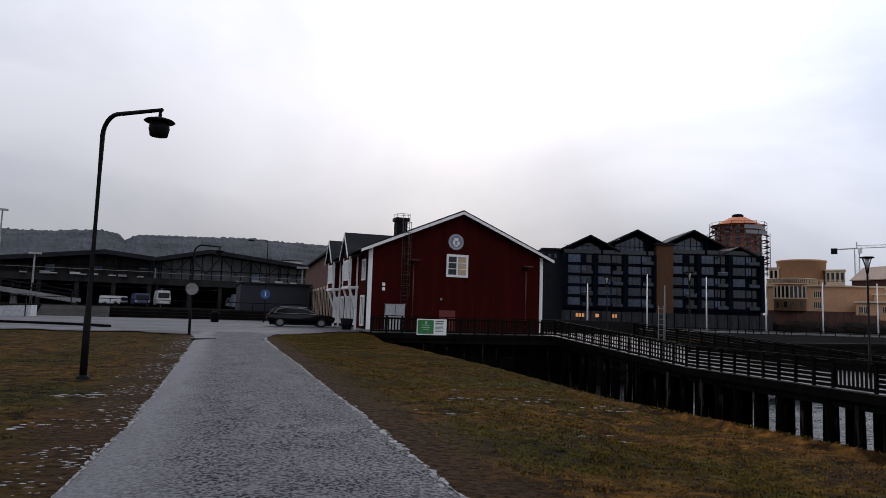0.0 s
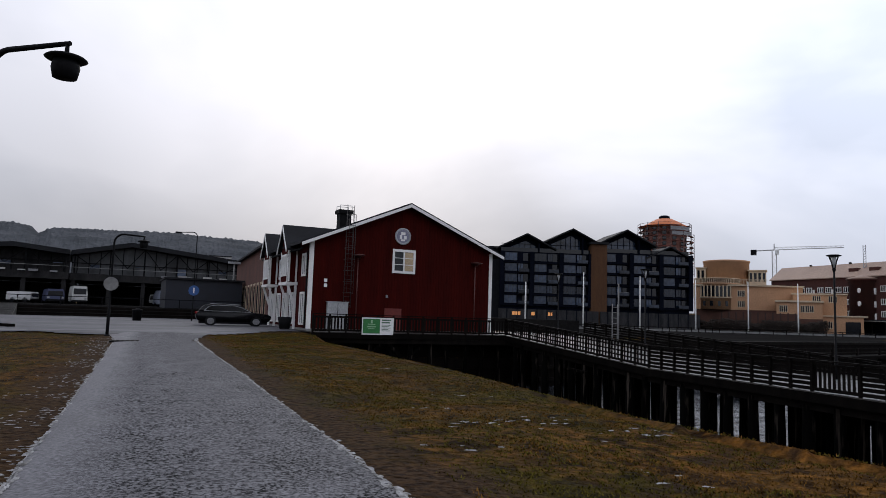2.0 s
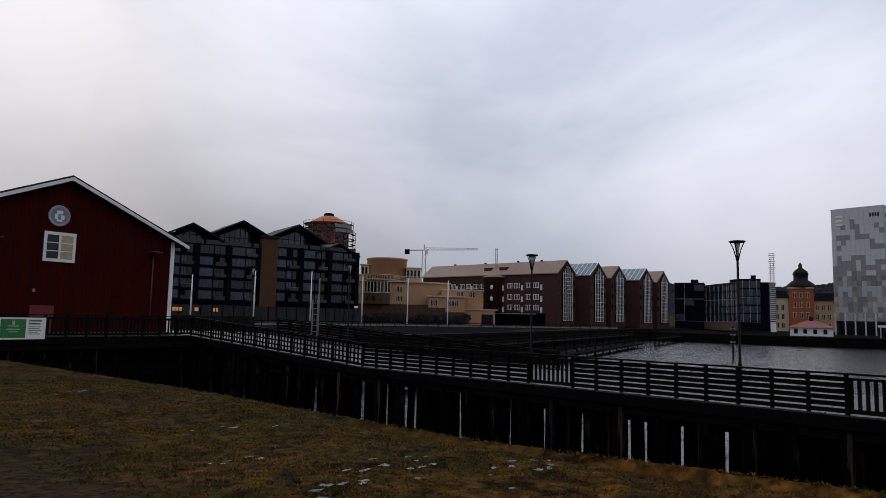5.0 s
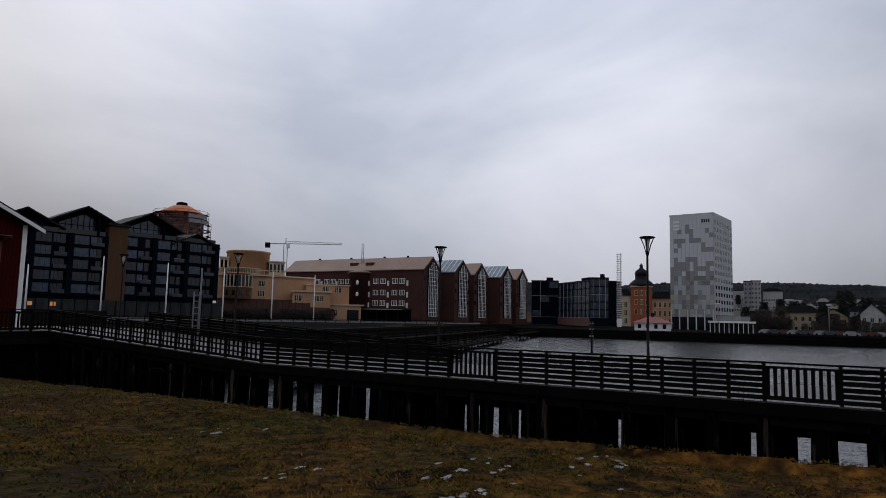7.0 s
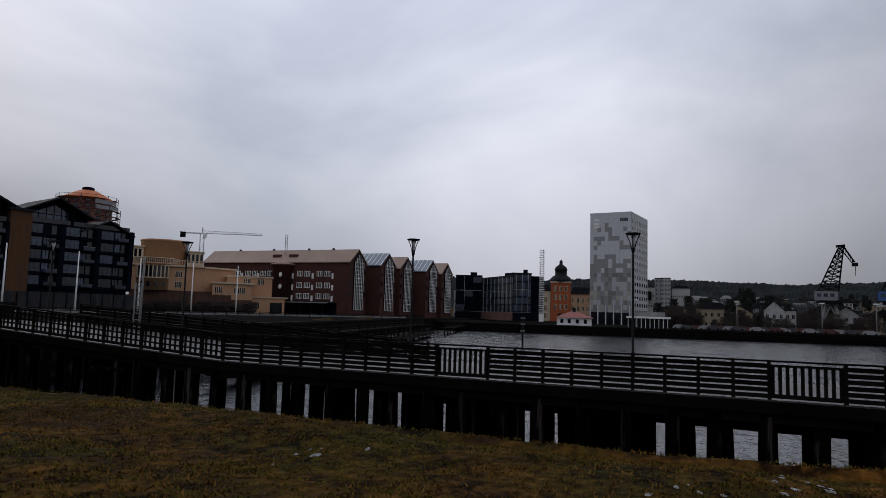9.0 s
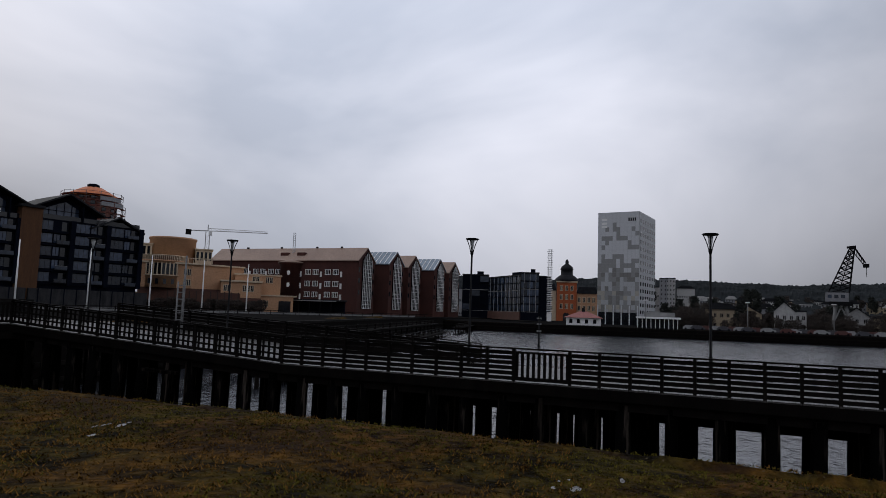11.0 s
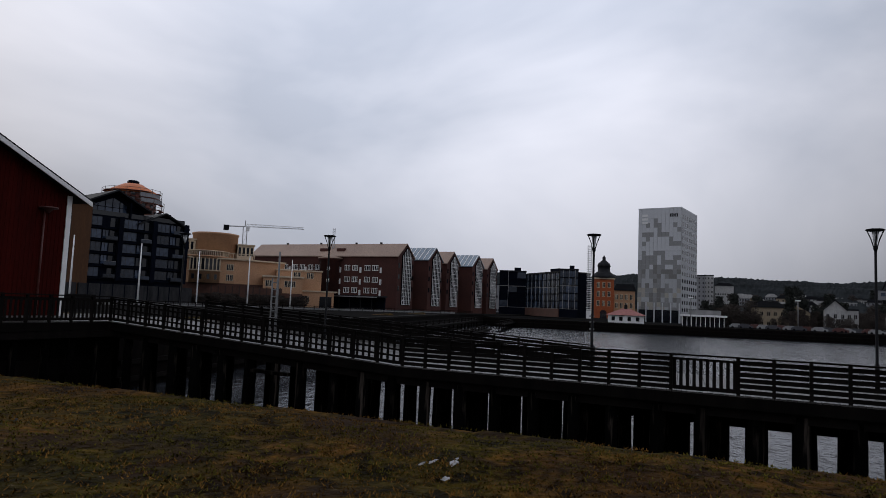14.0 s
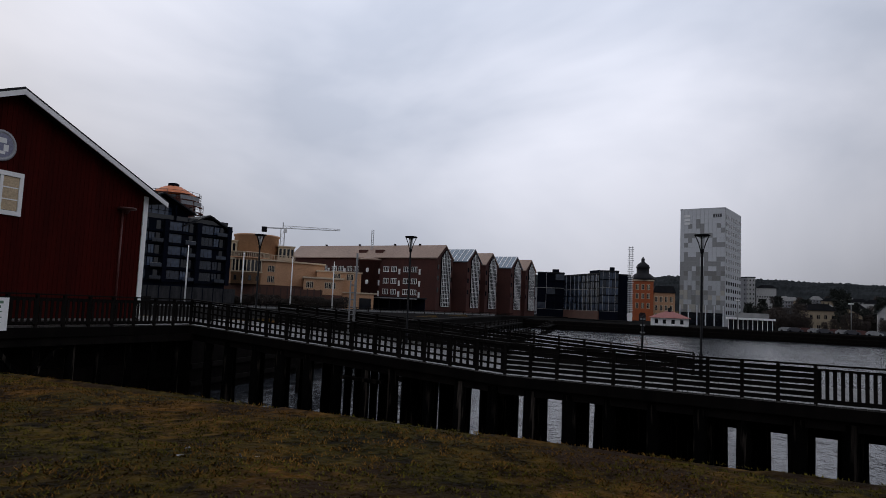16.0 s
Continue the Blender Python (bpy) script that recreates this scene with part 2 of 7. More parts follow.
def axis(stops):
    """Grid lines whose spacing changes from stop to stop: (from, to, step)."""
    out = []
    for a, b, s in stops:
        n = max(1, round((b - a) / s))
        out += [a + (b - a) * i / n for i in range(n)]
    return out + [stops[-1][1]]


def sheet(name, xs, ys, height, material):
    vs = [(x, y, height(x, y)) for y in ys for x in xs]
    n = len(xs)
    fs = [(j * n + i, j * n + i + 1, (j + 1) * n + i + 1, (j + 1) * n + i) for j in range(len(ys) - 1) for i in range(n - 1)]
    me = bpy.data.meshes.new(name)
    me.from_pydata(vs, [], fs)
    me.polygons.foreach_set("use_smooth", [True] * len(fs))
    me.materials.append(material)
    return new(name, me)


def ground_material():
    m = bpy.data.materials.new("winter_lawn")
    m.use_nodes = True
    nt = m.node_tree
    bs = nt.nodes["Principled BSDF"]
    co = nt.nodes.new("ShaderNodeTexCoord")
    lk = nt.links.new

    def nz(scale, detail=5, off=0.0, dist=0.0):
        mp = nt.nodes.new("ShaderNodeMapping")
        mp.inputs["Location"].default_value = (off, off * 1.7, 0)
        n = nt.nodes.new("ShaderNodeTexNoise")
        n.inputs["Scale"].default_value, n.inputs["Detail"].default_value, n.inputs["Distortion"].default_value = scale, detail, dist
        lk(co.outputs["Object"], mp.inputs["Vector"])
        lk(mp.outputs["Vector"], n.inputs["Vector"])
        return n.outputs["Fac"]

    def ramp(src, stops):
        r = nt.nodes.new("ShaderNodeValToRGB")
        el = r.color_ramp.elements
        for i, (p, c) in enumerate(stops):
            e = el[i] if i < 2 else el.new(p)
            e.position, e.color = p, (*c, 1) if len(c) == 3 else c
        lk(src, r.inputs["Fac"])
        return r.outputs["Color"]

    def mix(f, a, b, mode="MIX"):
        x = nt.nodes.new("ShaderNodeMix")
        x.data_type, x.blend_type = "RGBA", mode
        if isinstance(f, float):
            x.inputs[0].default_value = f
        else:
            lk(f, x.inputs[0])
        lk(a, x.inputs[6])
        if isinstance(b, tuple):
            x.inputs[7].default_value = (*b, 1)
        else:
            lk(b, x.inputs[7])
        return x.outputs[2]

    def math2(op, a, b):
        x = nt.nodes.new("ShaderNodeMath")
        x.operation = op
        for i, v in enumerate((a, b)):
            if isinstance(v, float):
                x.inputs[i].default_value = v
            else:
                lk(v, x.inputs[i])
        return x.outputs[0]

    grass = ramp(nz(0.35, 6, 2.0, 0.6), [(0.30, (0.019, 0.0165, 0.003)), (0.45, (0.033, 0.023, 0.004)), (0.58, (0.056, 0.028, 0.006)), (0.70, (0.026, 0.0135, 0.005))])
    # withered ochre stretch on the slope
    ds = nt.nodes.new("ShaderNodeVectorMath")
    ds.operation = "DISTANCE"
    lk(co.outputs["Object"], ds.inputs[0])
    ds.inputs[1].default_value = (7.2, 8.6, -0.6)
    och = math2("SUBTRACT", math2("MULTIPLY", nz(0.8, 6, 4.0, 0.6), 2.0), math2("MULTIPLY", ds.outputs["Value"], 0.22))
    grass = mix(ramp(och, [(0.30, (0, 0, 0)), (0.75, (0.8, 0.8, 0.8))]), grass, (0.085, 0.038, 0.008))
    tuft = ramp(nz(7.0, 6, 5.0), [(0.32, (0.35, 0.35, 0.35)), (0.68, (1.7, 1.7, 1.6))])
    col = mix(1.0, grass, tuft, "MULTIPLY")
    lump = ramp(nz(2.3, 7, 11.0, 0.7), [(0.38, (0.26, 0.24, 0.23)), (0.50, (1.0, 1.0, 1.0)), (0.66, (1.7, 1.55, 1.35))])
    col = mix(1.0, col, lump, "MULTIPLY")
    mud = ramp(nz(0.55, 5, 9.0, 0.8), [(0.57, (0, 0, 0)), (0.66, (1, 1, 1))])
    col = mix(mud, col, (0.026, 0.014, 0.007))
    # trodden earth along both sides of the path
    sx = nt.nodes.new("ShaderNodeSeparateXYZ")
    lk(co.outputs["Object"], sx.inputs[0])
    u = math2("ABSOLUTE", math2("SUBTRACT", math2("SUBTRACT", sx.outputs["X"], math2("MULTIPLY", sx.outputs["Y"], 0.03)), 0.39), 0.0)
    u = math2("ADD", u, math2("MULTIPLY", math2("SUBTRACT", nz(0.9, 6, 21.0, 0.4), 0.5), 2.4))
    earth = ramp(nz(12.0, 7, 31.0), [(0.36, (0.014, 0.0075, 0.0045)), (0.64, (0.056, 0.032, 0.016))])
    k = nt.nodes.new("ShaderNodeMapRange")
    k.inputs["From Min"].default_value, k.inputs["From Max"].default_value = 1.9, 2.7
    k.inputs["To Min"].default_value, k.inputs["To Max"].default_value = 0.9, 0.0
    lk(u, k.inputs["Value"])
    col = mix(k.outputs["Result"], col, earth)
    leaf = ramp(nz(16.0, 3, 14.0), [(0.70, (0, 0, 0)), (0.73, (1, 1, 1))])
    col = mix(leaf, col, (0.10, 0.075, 0.045))
    lk(col, bs.inputs["Base Color"])
    bs.inputs["Roughness"].default_value = 0.95
    bs.inputs["Specular IOR Level"].default_value = 0.04
    bp = nt.nodes.new("ShaderNodeBump")
    bp.inputs["Strength"].default_value, bp.inputs["Distance"].default_value = 1.0, 0.12
    lk(nz(9.0, 7, 1.0), bp.inputs["Height"])
    lk(bp.outputs["Normal"], bs.inputs["Normal"])
    return m


M_GRASS = ground_material()
gx = axis([(-4000, -600, 340), (-600, -80, 52), (-80, -14, 5), (-14, 0, 0.4), (0, 11, 0.16), (11, 30, 0.5), (30, 240, 7), (240, 800, 56), (800, 4000, 320)])
gy = axis([(-4000, -600, 340), (-600, -60, 45), (-60, -4, 4), (-4, 46, 0.2), (46, 52, 1.0), (52, 240, 6.6), (240, 800, 56), (800, 4000, 320)])
ground = tagged(sheet("ground", gx, gy, ground_z, M_GRASS), "sloping winter lawn of yellow-green grass with bare mud", "lawn", kind="structure")

# harbour water
def water_material():
    m = bpy.data.materials.new("harbour_water")
    m.use_nodes = True
    nt = m.node_tree
    bs = nt.nodes["Principled BSDF"]
    bs.inputs["Base Color"].default_value = (0.034, 0.038, 0.044, 1)
    bs.inputs["Roughness"].default_value = 0.09
    bs.inputs["IOR"].default_value = 1.33
    co = nt.nodes.new("ShaderNodeTexCoord")
    hs = []
    for sc, st in ((0.9, (0.6, 1.4, 1)), (3.2, (0.8, 1.2, 1)), (0.16, (0.7, 1.5, 1))):
        mp = nt.nodes.new("ShaderNodeMapping")
        mp.inputs["Scale"].default_value = st
        mp.inputs["Rotation"].default_value = (0, 0, 0.5)
        n = nt.nodes.new("ShaderNodeTexNoise")
        n.inputs["Scale"].default_value, n.inputs["Detail"].default_value = sc, 4
        nt.links.new(co.outputs["Object"], mp.inputs["Vector"])
        nt.links.new(mp.outputs["Vector"], n.inputs["Vector"])
        hs.append(n.outputs["Fac"])
    ad = nt.nodes.new("ShaderNodeMath")
    ad.operation = "MULTIPLY_ADD"
    ad.inputs[1].default_value = 2.2
    nt.links.new(hs[0], ad.inputs[0])
    broad = nt.nodes.new("ShaderNodeMath")
    broad.operation = "MULTIPLY_ADD"
    broad.inputs[1].default_value = 5.0
    nt.links.new(hs[2], broad.inputs[0])
    nt.links.new(hs[1], broad.inputs[2])
    nt.links.new(broad.outputs[0], ad.inputs[2])
    bp = nt.nodes.new("ShaderNodeBump")
    bp.inputs["Strength"].default_value, bp.inputs["Distance"].default_value = 1.0, 0.08
    nt.links.new(ad.outputs[0], bp.inputs["Height"])
    nt.links.new(bp.outputs["Normal"], bs.inputs["Normal"])
    return m


M_WATER = water_material()
water = tagged(sheet("water", axis([(5, 40, 5), (40, QUAY_X + 1, 20)]), axis([(-700, -60, 80), (-60, 84, 12)]), lambda x, y: WATER, M_WATER), "dark rippled harbour water under an overcast sky", "water", kind="structure")


# wet asphalt footpath and the paved yard it leads to
def asphalt_material():
    """Grey-blue wet asphalt pitted with dark specks, worn smooth along one side."""
    m = mat("wet_asphalt", (0.132, 0.131, 0.144), (0.104, 0.103, 0.113), 0.7, 0.7, 24, 0.02, spec=0.05, grain=(0.45, 1.55))
    nt = m.node_tree
    lk = nt.links.new
    bs = nt.nodes["Principled BSDF"]
    src = bs.inputs["Base Color"].links[0].from_socket
    co = nt.nodes.new("ShaderNodeTexCoord")

    def nz(scale, detail, rough=0.5):
        n = nt.nodes.new("ShaderNodeTexNoise")
        n.inputs["Scale"].default_value, n.inputs["Detail"].default_value, n.inputs["Roughness"].default_value = scale, detail, rough
        lk(co.outputs["Object"], n.inputs["Vector"])
        return n.outputs["Fac"]

    def span(v, a, b, c, d):
        r = nt.nodes.new("ShaderNodeMapRange")
        r.inputs["From Min"].default_value, r.inputs["From Max"].default_value = a, b
        r.inputs["To Min"].default_value, r.inputs["To Max"].default_value = c, d
        lk(v, r.inputs["Value"])
        return r.outputs["Result"]

    def op(kind, a, b):
        x = nt.nodes.new("ShaderNodeMath")
        x.operation = kind
        for i, v in enumerate((a, b)):
            if isinstance(v, float):
                x.inputs[i].default_value = v
            else:
                lk(v, x.inputs[i])
        return x.outputs[0]

    sx = nt.nodes.new("ShaderNodeSeparateXYZ")
    lk(co.outputs["Object"], sx.inputs[0])
    u = op("SUBTRACT", sx.outputs["X"], op("MULTIPLY", sx.outputs["Y"], 0.03))
    u = op("ADD", u, op("MULTIPLY", op("SUBTRACT", nz(0.7, 5), 0.5), 1.1))
    rough_part = span(u, -0.75, -0.15, 0.12, 1.0)
    pits = span(nz(30.0, 4, 0.7), 0.44, 0.52, 1.0, 0.0)
    pits = op("MULTIPLY", op("MULTIPLY", pits, rough_part), span(nz(1.6, 5), 0.35, 0.6, 0.55, 1.0))
    mx = nt.nodes.new("ShaderNodeMix")
    mx.data_type = "RGBA"
    lk(pits, mx.inputs[0])
    lk(src, mx.inputs[6])
    mx.inputs[7].default_value = (0.003, 0.003, 0.0035, 1)
    lk(mx.outputs[2], bs.inputs["Base Color"])
    lk(op("ADD", span(rough_part, 0.0, 1.0, 0.5, 0.7), op("MULTIPLY", pits, 0.3)), bs.inputs["Roughness"])
    return m


M_ASPHALT = asphalt_material()
PATH_L = [(-10, -1.15), (5.8, -0.95), (9, -0.72), (17, -0.5), (32, -0.15), (40, -0.6)]
PATH_R = [(-10, 1.8), (5, 2.02), (11, 2.25), (19, 2.5), (33, 2.85), (40, 4.2)]


def strip(name, ys, left, right, z, material, cols=8, wob=0.0):
    vs, fs = [], []
    for j, y in enumerate(ys):
        a, b = left(y), right(y)
        a += wob * noise.noise((y * 1.3, 7.7, 0))
        b += wob * noise.noise((y * 1.3, 1.1, 0))
        for i in range(cols + 1):
            t = i / cols
            x = lerp(a, b, t)
            vs.append((x, y, z + 0.05 * (1 - (2 * t - 1) ** 2)))
        if j:
            o, p = (j - 1) * (cols + 1), j * (cols + 1)
            fs += [(o + i, o + i + 1, p + i + 1, p + i) for i in range(cols)]
    me = bpy.data.meshes.new(name)
    me.from_pydata(vs, [], fs)
    me.polygons.foreach_set("use_smooth", [True] * len(fs))
    me.materials.append(material)
    return new(name, me)


path = tagged(strip("path", [y * 0.4 for y in range(-20, 101)], lambda y: curve_at(PATH_L, y), lambda y: curve_at(PATH_R, y), 0.035, M_ASPHALT, wob=0.018), "wet grey asphalt footpath with worn crumbling edges", "path", kind="structure")


# ---- the red harbour warehouse ----
GX0, GX1, GY, EAVE, RIDGE, HB = 11.36, 25.6, 47.95, 6.26, 9.28, 0.2
GXM = (GX0 + GX1) / 2
LEN = 14.2


def red_house():
    h = thing("red_warehouse", "dark red wooden warehouse with white corner boards and dark gabled roof", "building")
    bm = bmesh.new()
    prism(bm, [(GX0, HB), (GX1, HB), (GX1, EAVE), (GXM, RIDGE - 0.12), (GX0, EAVE)], GY, GY + LEN)
    part("wall", bm, M_RED, h)
    # cover strips of the board cladding on the gable
    bm = bmesh.new()
    x = GX0 + 0.3
    while x < GX1 - 0.2:
        top = EAVE + (RIDGE - EAVE) * (1 - abs(x - GXM) / (GXM - GX0)) - 0.15
        box(bm, x - 0.022, x + 0.022, GY - 0.022, GY, HB + 0.1, top)
        x += 0.22
    tagged(part("cladding", bm, M_RED, h), kind="stuff")
    slope = (RIDGE - EAVE) / (GXM - GX0)
    for s, name in ((-1, "roof"), (1, "roof")):
        xe = GXM + s * (GXM - GX0 + 0.75)
        ze = RIDGE - slope * (GXM - GX0 + 0.75)
        bm = bmesh.new()
        prism(bm, [(GXM, RIDGE), (xe, ze), (xe, ze + 0.17), (GXM, RIDGE + 0.17)], GY - 0.56, GY + LEN + 0.4)
        part(name, bm, M_ROOF, h)
        bm = bmesh.new()
        prism(bm, [(GXM, RIDGE - 0.16), (xe, ze - 0.16), (xe, ze + 0.06), (GXM, RIDGE + 0.06)], GY - 0.62, GY - 0.562)
        part("bargeboard", bm, M_WHITE, h, "white painted bargeboard")
    for x in (GX0, GX1):
        bm = bmesh.new()
        s = -1 if x == GX0 else 1
        box(bm, min(x + 0.03 * s, x - 0.24 * s), max(x + 0.03 * s, x - 0.24 * s), GY - 0.05, GY - 0.002, HB - 0.1, EAVE - 0.06)
        box(bm, min(x, x + 0.03 * s), max(x, x + 0.03 * s), GY - 0.002, GY + 0.22, HB - 0.1, EAVE - 0.1)
        part("corner_board", bm, M_WHITE, h, "white corner board")
    bm = bmesh.new()
    box(bm, GX0 - 0.05, GX1 + 0.05, GY - 0.06, GY + LEN, -0.6, HB - 0.01)
    part("plinth", bm, M_GREY, h)
    return h


house = red_house()


def red_window(x, z, w, hgt, y=GY):
    wd = part("window", bmesh.new(), M_GLASSD, house)
    bm = bmesh.new()
    box(bm, x - w / 2 + 0.1, x + w / 2 - 0.1, y - 0.03, y - 0.004, z - hgt / 2 + 0.1, z + hgt / 2 - 0.1)
    part("pane", bm, M_GLASSD, wd)
    bm = bmesh.new()
    for a, b, c, d in ((-w / 2, w / 2, hgt / 2 - 0.16, hgt / 2 + 0.02), (-w / 2, w / 2, -hgt / 2 - 0.02, -hgt / 2 + 0.16), (-w / 2, -w / 2 + 0.16, -hgt / 2 + 0.16, hgt / 2 - 0.16), (w / 2 - 0.16, w / 2, -hgt / 2 + 0.16, hgt / 2 - 0.16)):
        box(bm, x + a, x + b, y - 0.09, y - 0.01, z + c, z + d)
    part("frame", bm, M_WHITE, wd, "white window frame")
    bm = bmesh.new()
    box(bm, x - 0.06, x + 0.06, y - 0.075, y - 0.02, z - hgt / 2 + 0.16, z + hgt / 2 - 0.16)
    for s in (-1, 1):
        for k in (-1, 1):
            zz = z + k * hgt * 0.14
            xa, xb = sorted((x + s * 0.06, x + s * (w / 2 - 0.16)))
            box(bm, xa, xb, y - 0.06, y - 0.02, zz - 0.022, zz + 0.022)
    part("glazing_bar", bm, M_WHITE, wd)
    return wd


gable_window = red_window(18.25, 5.17, 1.78, 1.7)
bm = bmesh.new()
box(bm, 18.33, 18.97, GY - 0.045, GY - 0.032, 4.5, 5.85)
part("blind", bm, mat("warm_blind", (0.62, 0.47, 0.30), rough=0.9), gable_window, "warm beige blind behind one sash")

# details on the gable
bm = bmesh.new()
lathe(bm, [(0.62, 0.0), (0.62, 0.06), (0.50, 0.07), (0.50, 0.05)], 32)
bmesh.ops.transform(bm, matrix=pose(18.1, GY - 0.01, 7.0, 90), verts=bm.verts)
badge = solo("round_badge", bm, mat("grey_badge_ring", (0.45, 0.45, 0.48), rough=0.5), "round pale badge with a grey ring on the red gable", "sign")
bm = bmesh.new()
lathe(bm, [(0.47, 0.0), (0.47, 0.075)], 32)
bmesh.ops.transform(bm, matrix=pose(18.1, GY - 0.012, 7.0, 90), verts=bm.verts)
badge_face = part("badge_face", bm, mat("badge_face", (0.25, 0.25, 0.33), (0.2, 0.2, 0.28), rough=0.5), badge)
for dx, dz, w, hh in ((0, 0.2, 0.34, 0.2), (-0.18, -0.05, 0.18, 0.3), (0.17, -0.08, 0.2, 0.26), (0, -0.28, 0.3, 0.12)):
    bm = bmesh.new()
    box(bm, 18.1 + dx - w / 2, 18.1 + dx + w / 2, GY - 0.1, GY - 0.089, 7.0 + dz - hh / 2, 7.0 + dz + hh / 2)
    part("emblem_field", bm, M_WHITE, badge, "pale emblem field")


M_LADDER = mat("dull_dark_steel", (0.060, 0.052, 0.050), (0.035, 0.030, 0.030), 0.6, 2, 20, metal=0.3)


def fire_ladder():
    t = thing("fire_ladder", "dark steel fire ladder with safety cage up the gable", "ladder")
    x, y = 14.05, GY - 0.18
    for dx in (-0.25, 0.25):
        bm = bmesh.new()
        tube(bm, [(x + dx, y, 1.7), (x + dx, y, 8.9)], 0.022, 6)
        part("rail", bm, M_LADDER, t)
    bm = bmesh.new()
    tube(bm, [(-0.25, 0, 0), (0.25, 0, 0)], 0.014, 6)
    rung = mesh_of("rung", bm, M_LADDER)
    for i in range(24):
        piece("rung", rung, t, pose(x, y, 1.85 + i * 0.3))
    bm = bmesh.new()
    tube(bm, [(0.36 * math.cos(a), -0.62 * math.sin(a), 0) for a in [math.pi * k / 8 for k in range(9)]], 0.018, 5)
    hoop = mesh_of("hoop", bm, M_LADDER)
    for i in range(8):
        piece("hoop", hoop, t, pose(x, y, 2.7 + i * 0.78))
    for a in (0.35, 0.9, 1.57, 2.24, 2.8):
        bm = bmesh.new()
        px, py = x + 0.36 * math.cos(a), y - 0.62 * math.sin(a)
        tube(bm, [(px, py, 2.7), (px, py, 8.2)], 0.012, 5)
        part("cage_bar", bm, M_LADDER, t)


fire_ladder()


def chimney():
    t = thing("chimney", "black sheet-metal chimney with ladder rail on the roof", "chimney")
    zr = EAVE + (13.9 - GX0) * (RIDGE - EAVE) / (GXM - GX0)
    bm = bmesh.new()
    box(bm, 13.95, 14.8, 50.05, 50.9, zr - 0.2, 8.6)
    part("shaft", bm, M_IRON, t)
    bm = bmesh.new()
    box(bm, 13.83, 14.92, 49.93, 51.02, 8.602, 8.87)
    part("cap", bm, M_IRON, t)
    for dx, dy in ((0, 0), (0.9, 0), (0, 0.9), (0.9, 0.9)):
        bm = bmesh.new()
        tube(bm, [(13.93 + dx, 50.03 + dy, 8.87), (13.93 + dx, 50.03 + dy, 9.2)], 0.02, 5)
        part("rail_post", bm, M_STEEL, t)
    for yy in (50.03, 50.93):
        bm = bmesh.new()
        tube(bm, [(13.93, yy, 9.2), (14.83, yy, 9.2)], 0.02, 5)
        part("top_rail", bm, M_STEEL, t)


chimney()

for xx in (14.75, 24.1):
    lp = thing("wall_lamp", "dark red pipe with a flat lamp head on the gable", "lamp", "gable lamps")
    bm = bmesh.new()
    tube(bm, [(xx, GY - 0.1, 0.3), (xx, GY - 0.1, 5.3)], 0.045, 8)
    part("pipe", bm, mat("red_brown_pipe", (0.11, 0.03, 0.025), rough=0.5), lp)
    bm = bmesh.new()
    lathe(bm, [(0.06, 5.15), (0.16, 5.3), (0.42, 5.36), (0.42, 5.42)], 14, (xx, GY - 0.35))
    tube(bm, [(xx, GY - 0.05, 5.33), (xx, GY - 0.35, 5.33)], 0.03, 6)
    part("head", bm, mat("dark_red_lamp", (0.09, 0.03, 0.025), rough=0.5), lp)

bm = bmesh.new()
box(bm, 12.65, 14.1, GY - 0.34, GY - 0.03, 0.22, 2.05)
box(bm, 12.6, 14.15, GY - 0.37, GY - 0.03, 2.05, 2.09)
cab = solo("electric_cabinet", bm, mat("pale_grey_metal", (0.42, 0.43, 0.44), rough=0.5), "pale grey electric cabinet against the red wall", "cabinet")
bm = bmesh.new()
box(bm, 13.36, 13.39, GY - 0.352, GY - 0.341, 0.3, 2.0)
part("door_seam", bm, M_IRON, cab)
for zz in (3.18, 3.52):
    bm = bmesh.new()
    box(bm, 12.4, 12.62, GY - 0.04, GY - 0.024, zz - 0.12, zz + 0.12)
    solo("wall_notice", bm, M_WHITE, "small white notice plate on the red wall", "sign", "wall notices")
bm = bmesh.new()
box(bm, 16.9, 18.2, GY - 0.05, GY - 0.024, 0.2, 1.75)
dr = solo("low_door", bm, mat("door_red", (0.17, 0.02, 0.014), rough=0.6), "low red boarded door in the gable", "door")
bm = bmesh.new()
box(bm, 17.04, 17.1, GY - 0.1, GY - 0.05, 0.9, 1.05)
part("door_handle", bm, M_IRON, dr)
bm = bmesh.new()
box(bm, 16.95, 17.08, GY - 0.12, GY - 0.024, 2.5, 2.68)
solo("wall_light", bm, M_STEEL, "small outdoor light on the gable", "lamp")


# ---- long west side: bays on struts, windows, dormers ----
def west_window(y, z, w, hgt, parent, x=GX0):
    wd = part("window", bmesh.new(), M_GLASSD, parent)
    bm = bmesh.new()
    box(bm, x - 0.03, x - 0.004, y - w / 2 + 0.08, y + w / 2 - 0.08, z - hgt / 2 + 0.08, z + hgt / 2 - 0.08)
    part("pane", bm, M_GLASSD, wd)
    bm = bmesh.new()
    for a, b, c, d in ((-w / 2, w / 2, hgt / 2 - 0.14, hgt / 2), (-w / 2, w / 2, -hgt / 2, -hgt / 2 + 0.14), (-w / 2, -w / 2 + 0.14, -hgt / 2 + 0.14, hgt / 2 - 0.14), (w / 2 - 0.14, w / 2, -hgt / 2 + 0.14, hgt / 2 - 0.14), (-0.04, 0.04, -hgt / 2 + 0.14, hgt / 2 - 0.14)):
        box(bm, x - 0.09, x - 0.01, y + a, y + b, z + c, z + d)
    part("frame", bm, M_WHITE, wd, "white window frame")


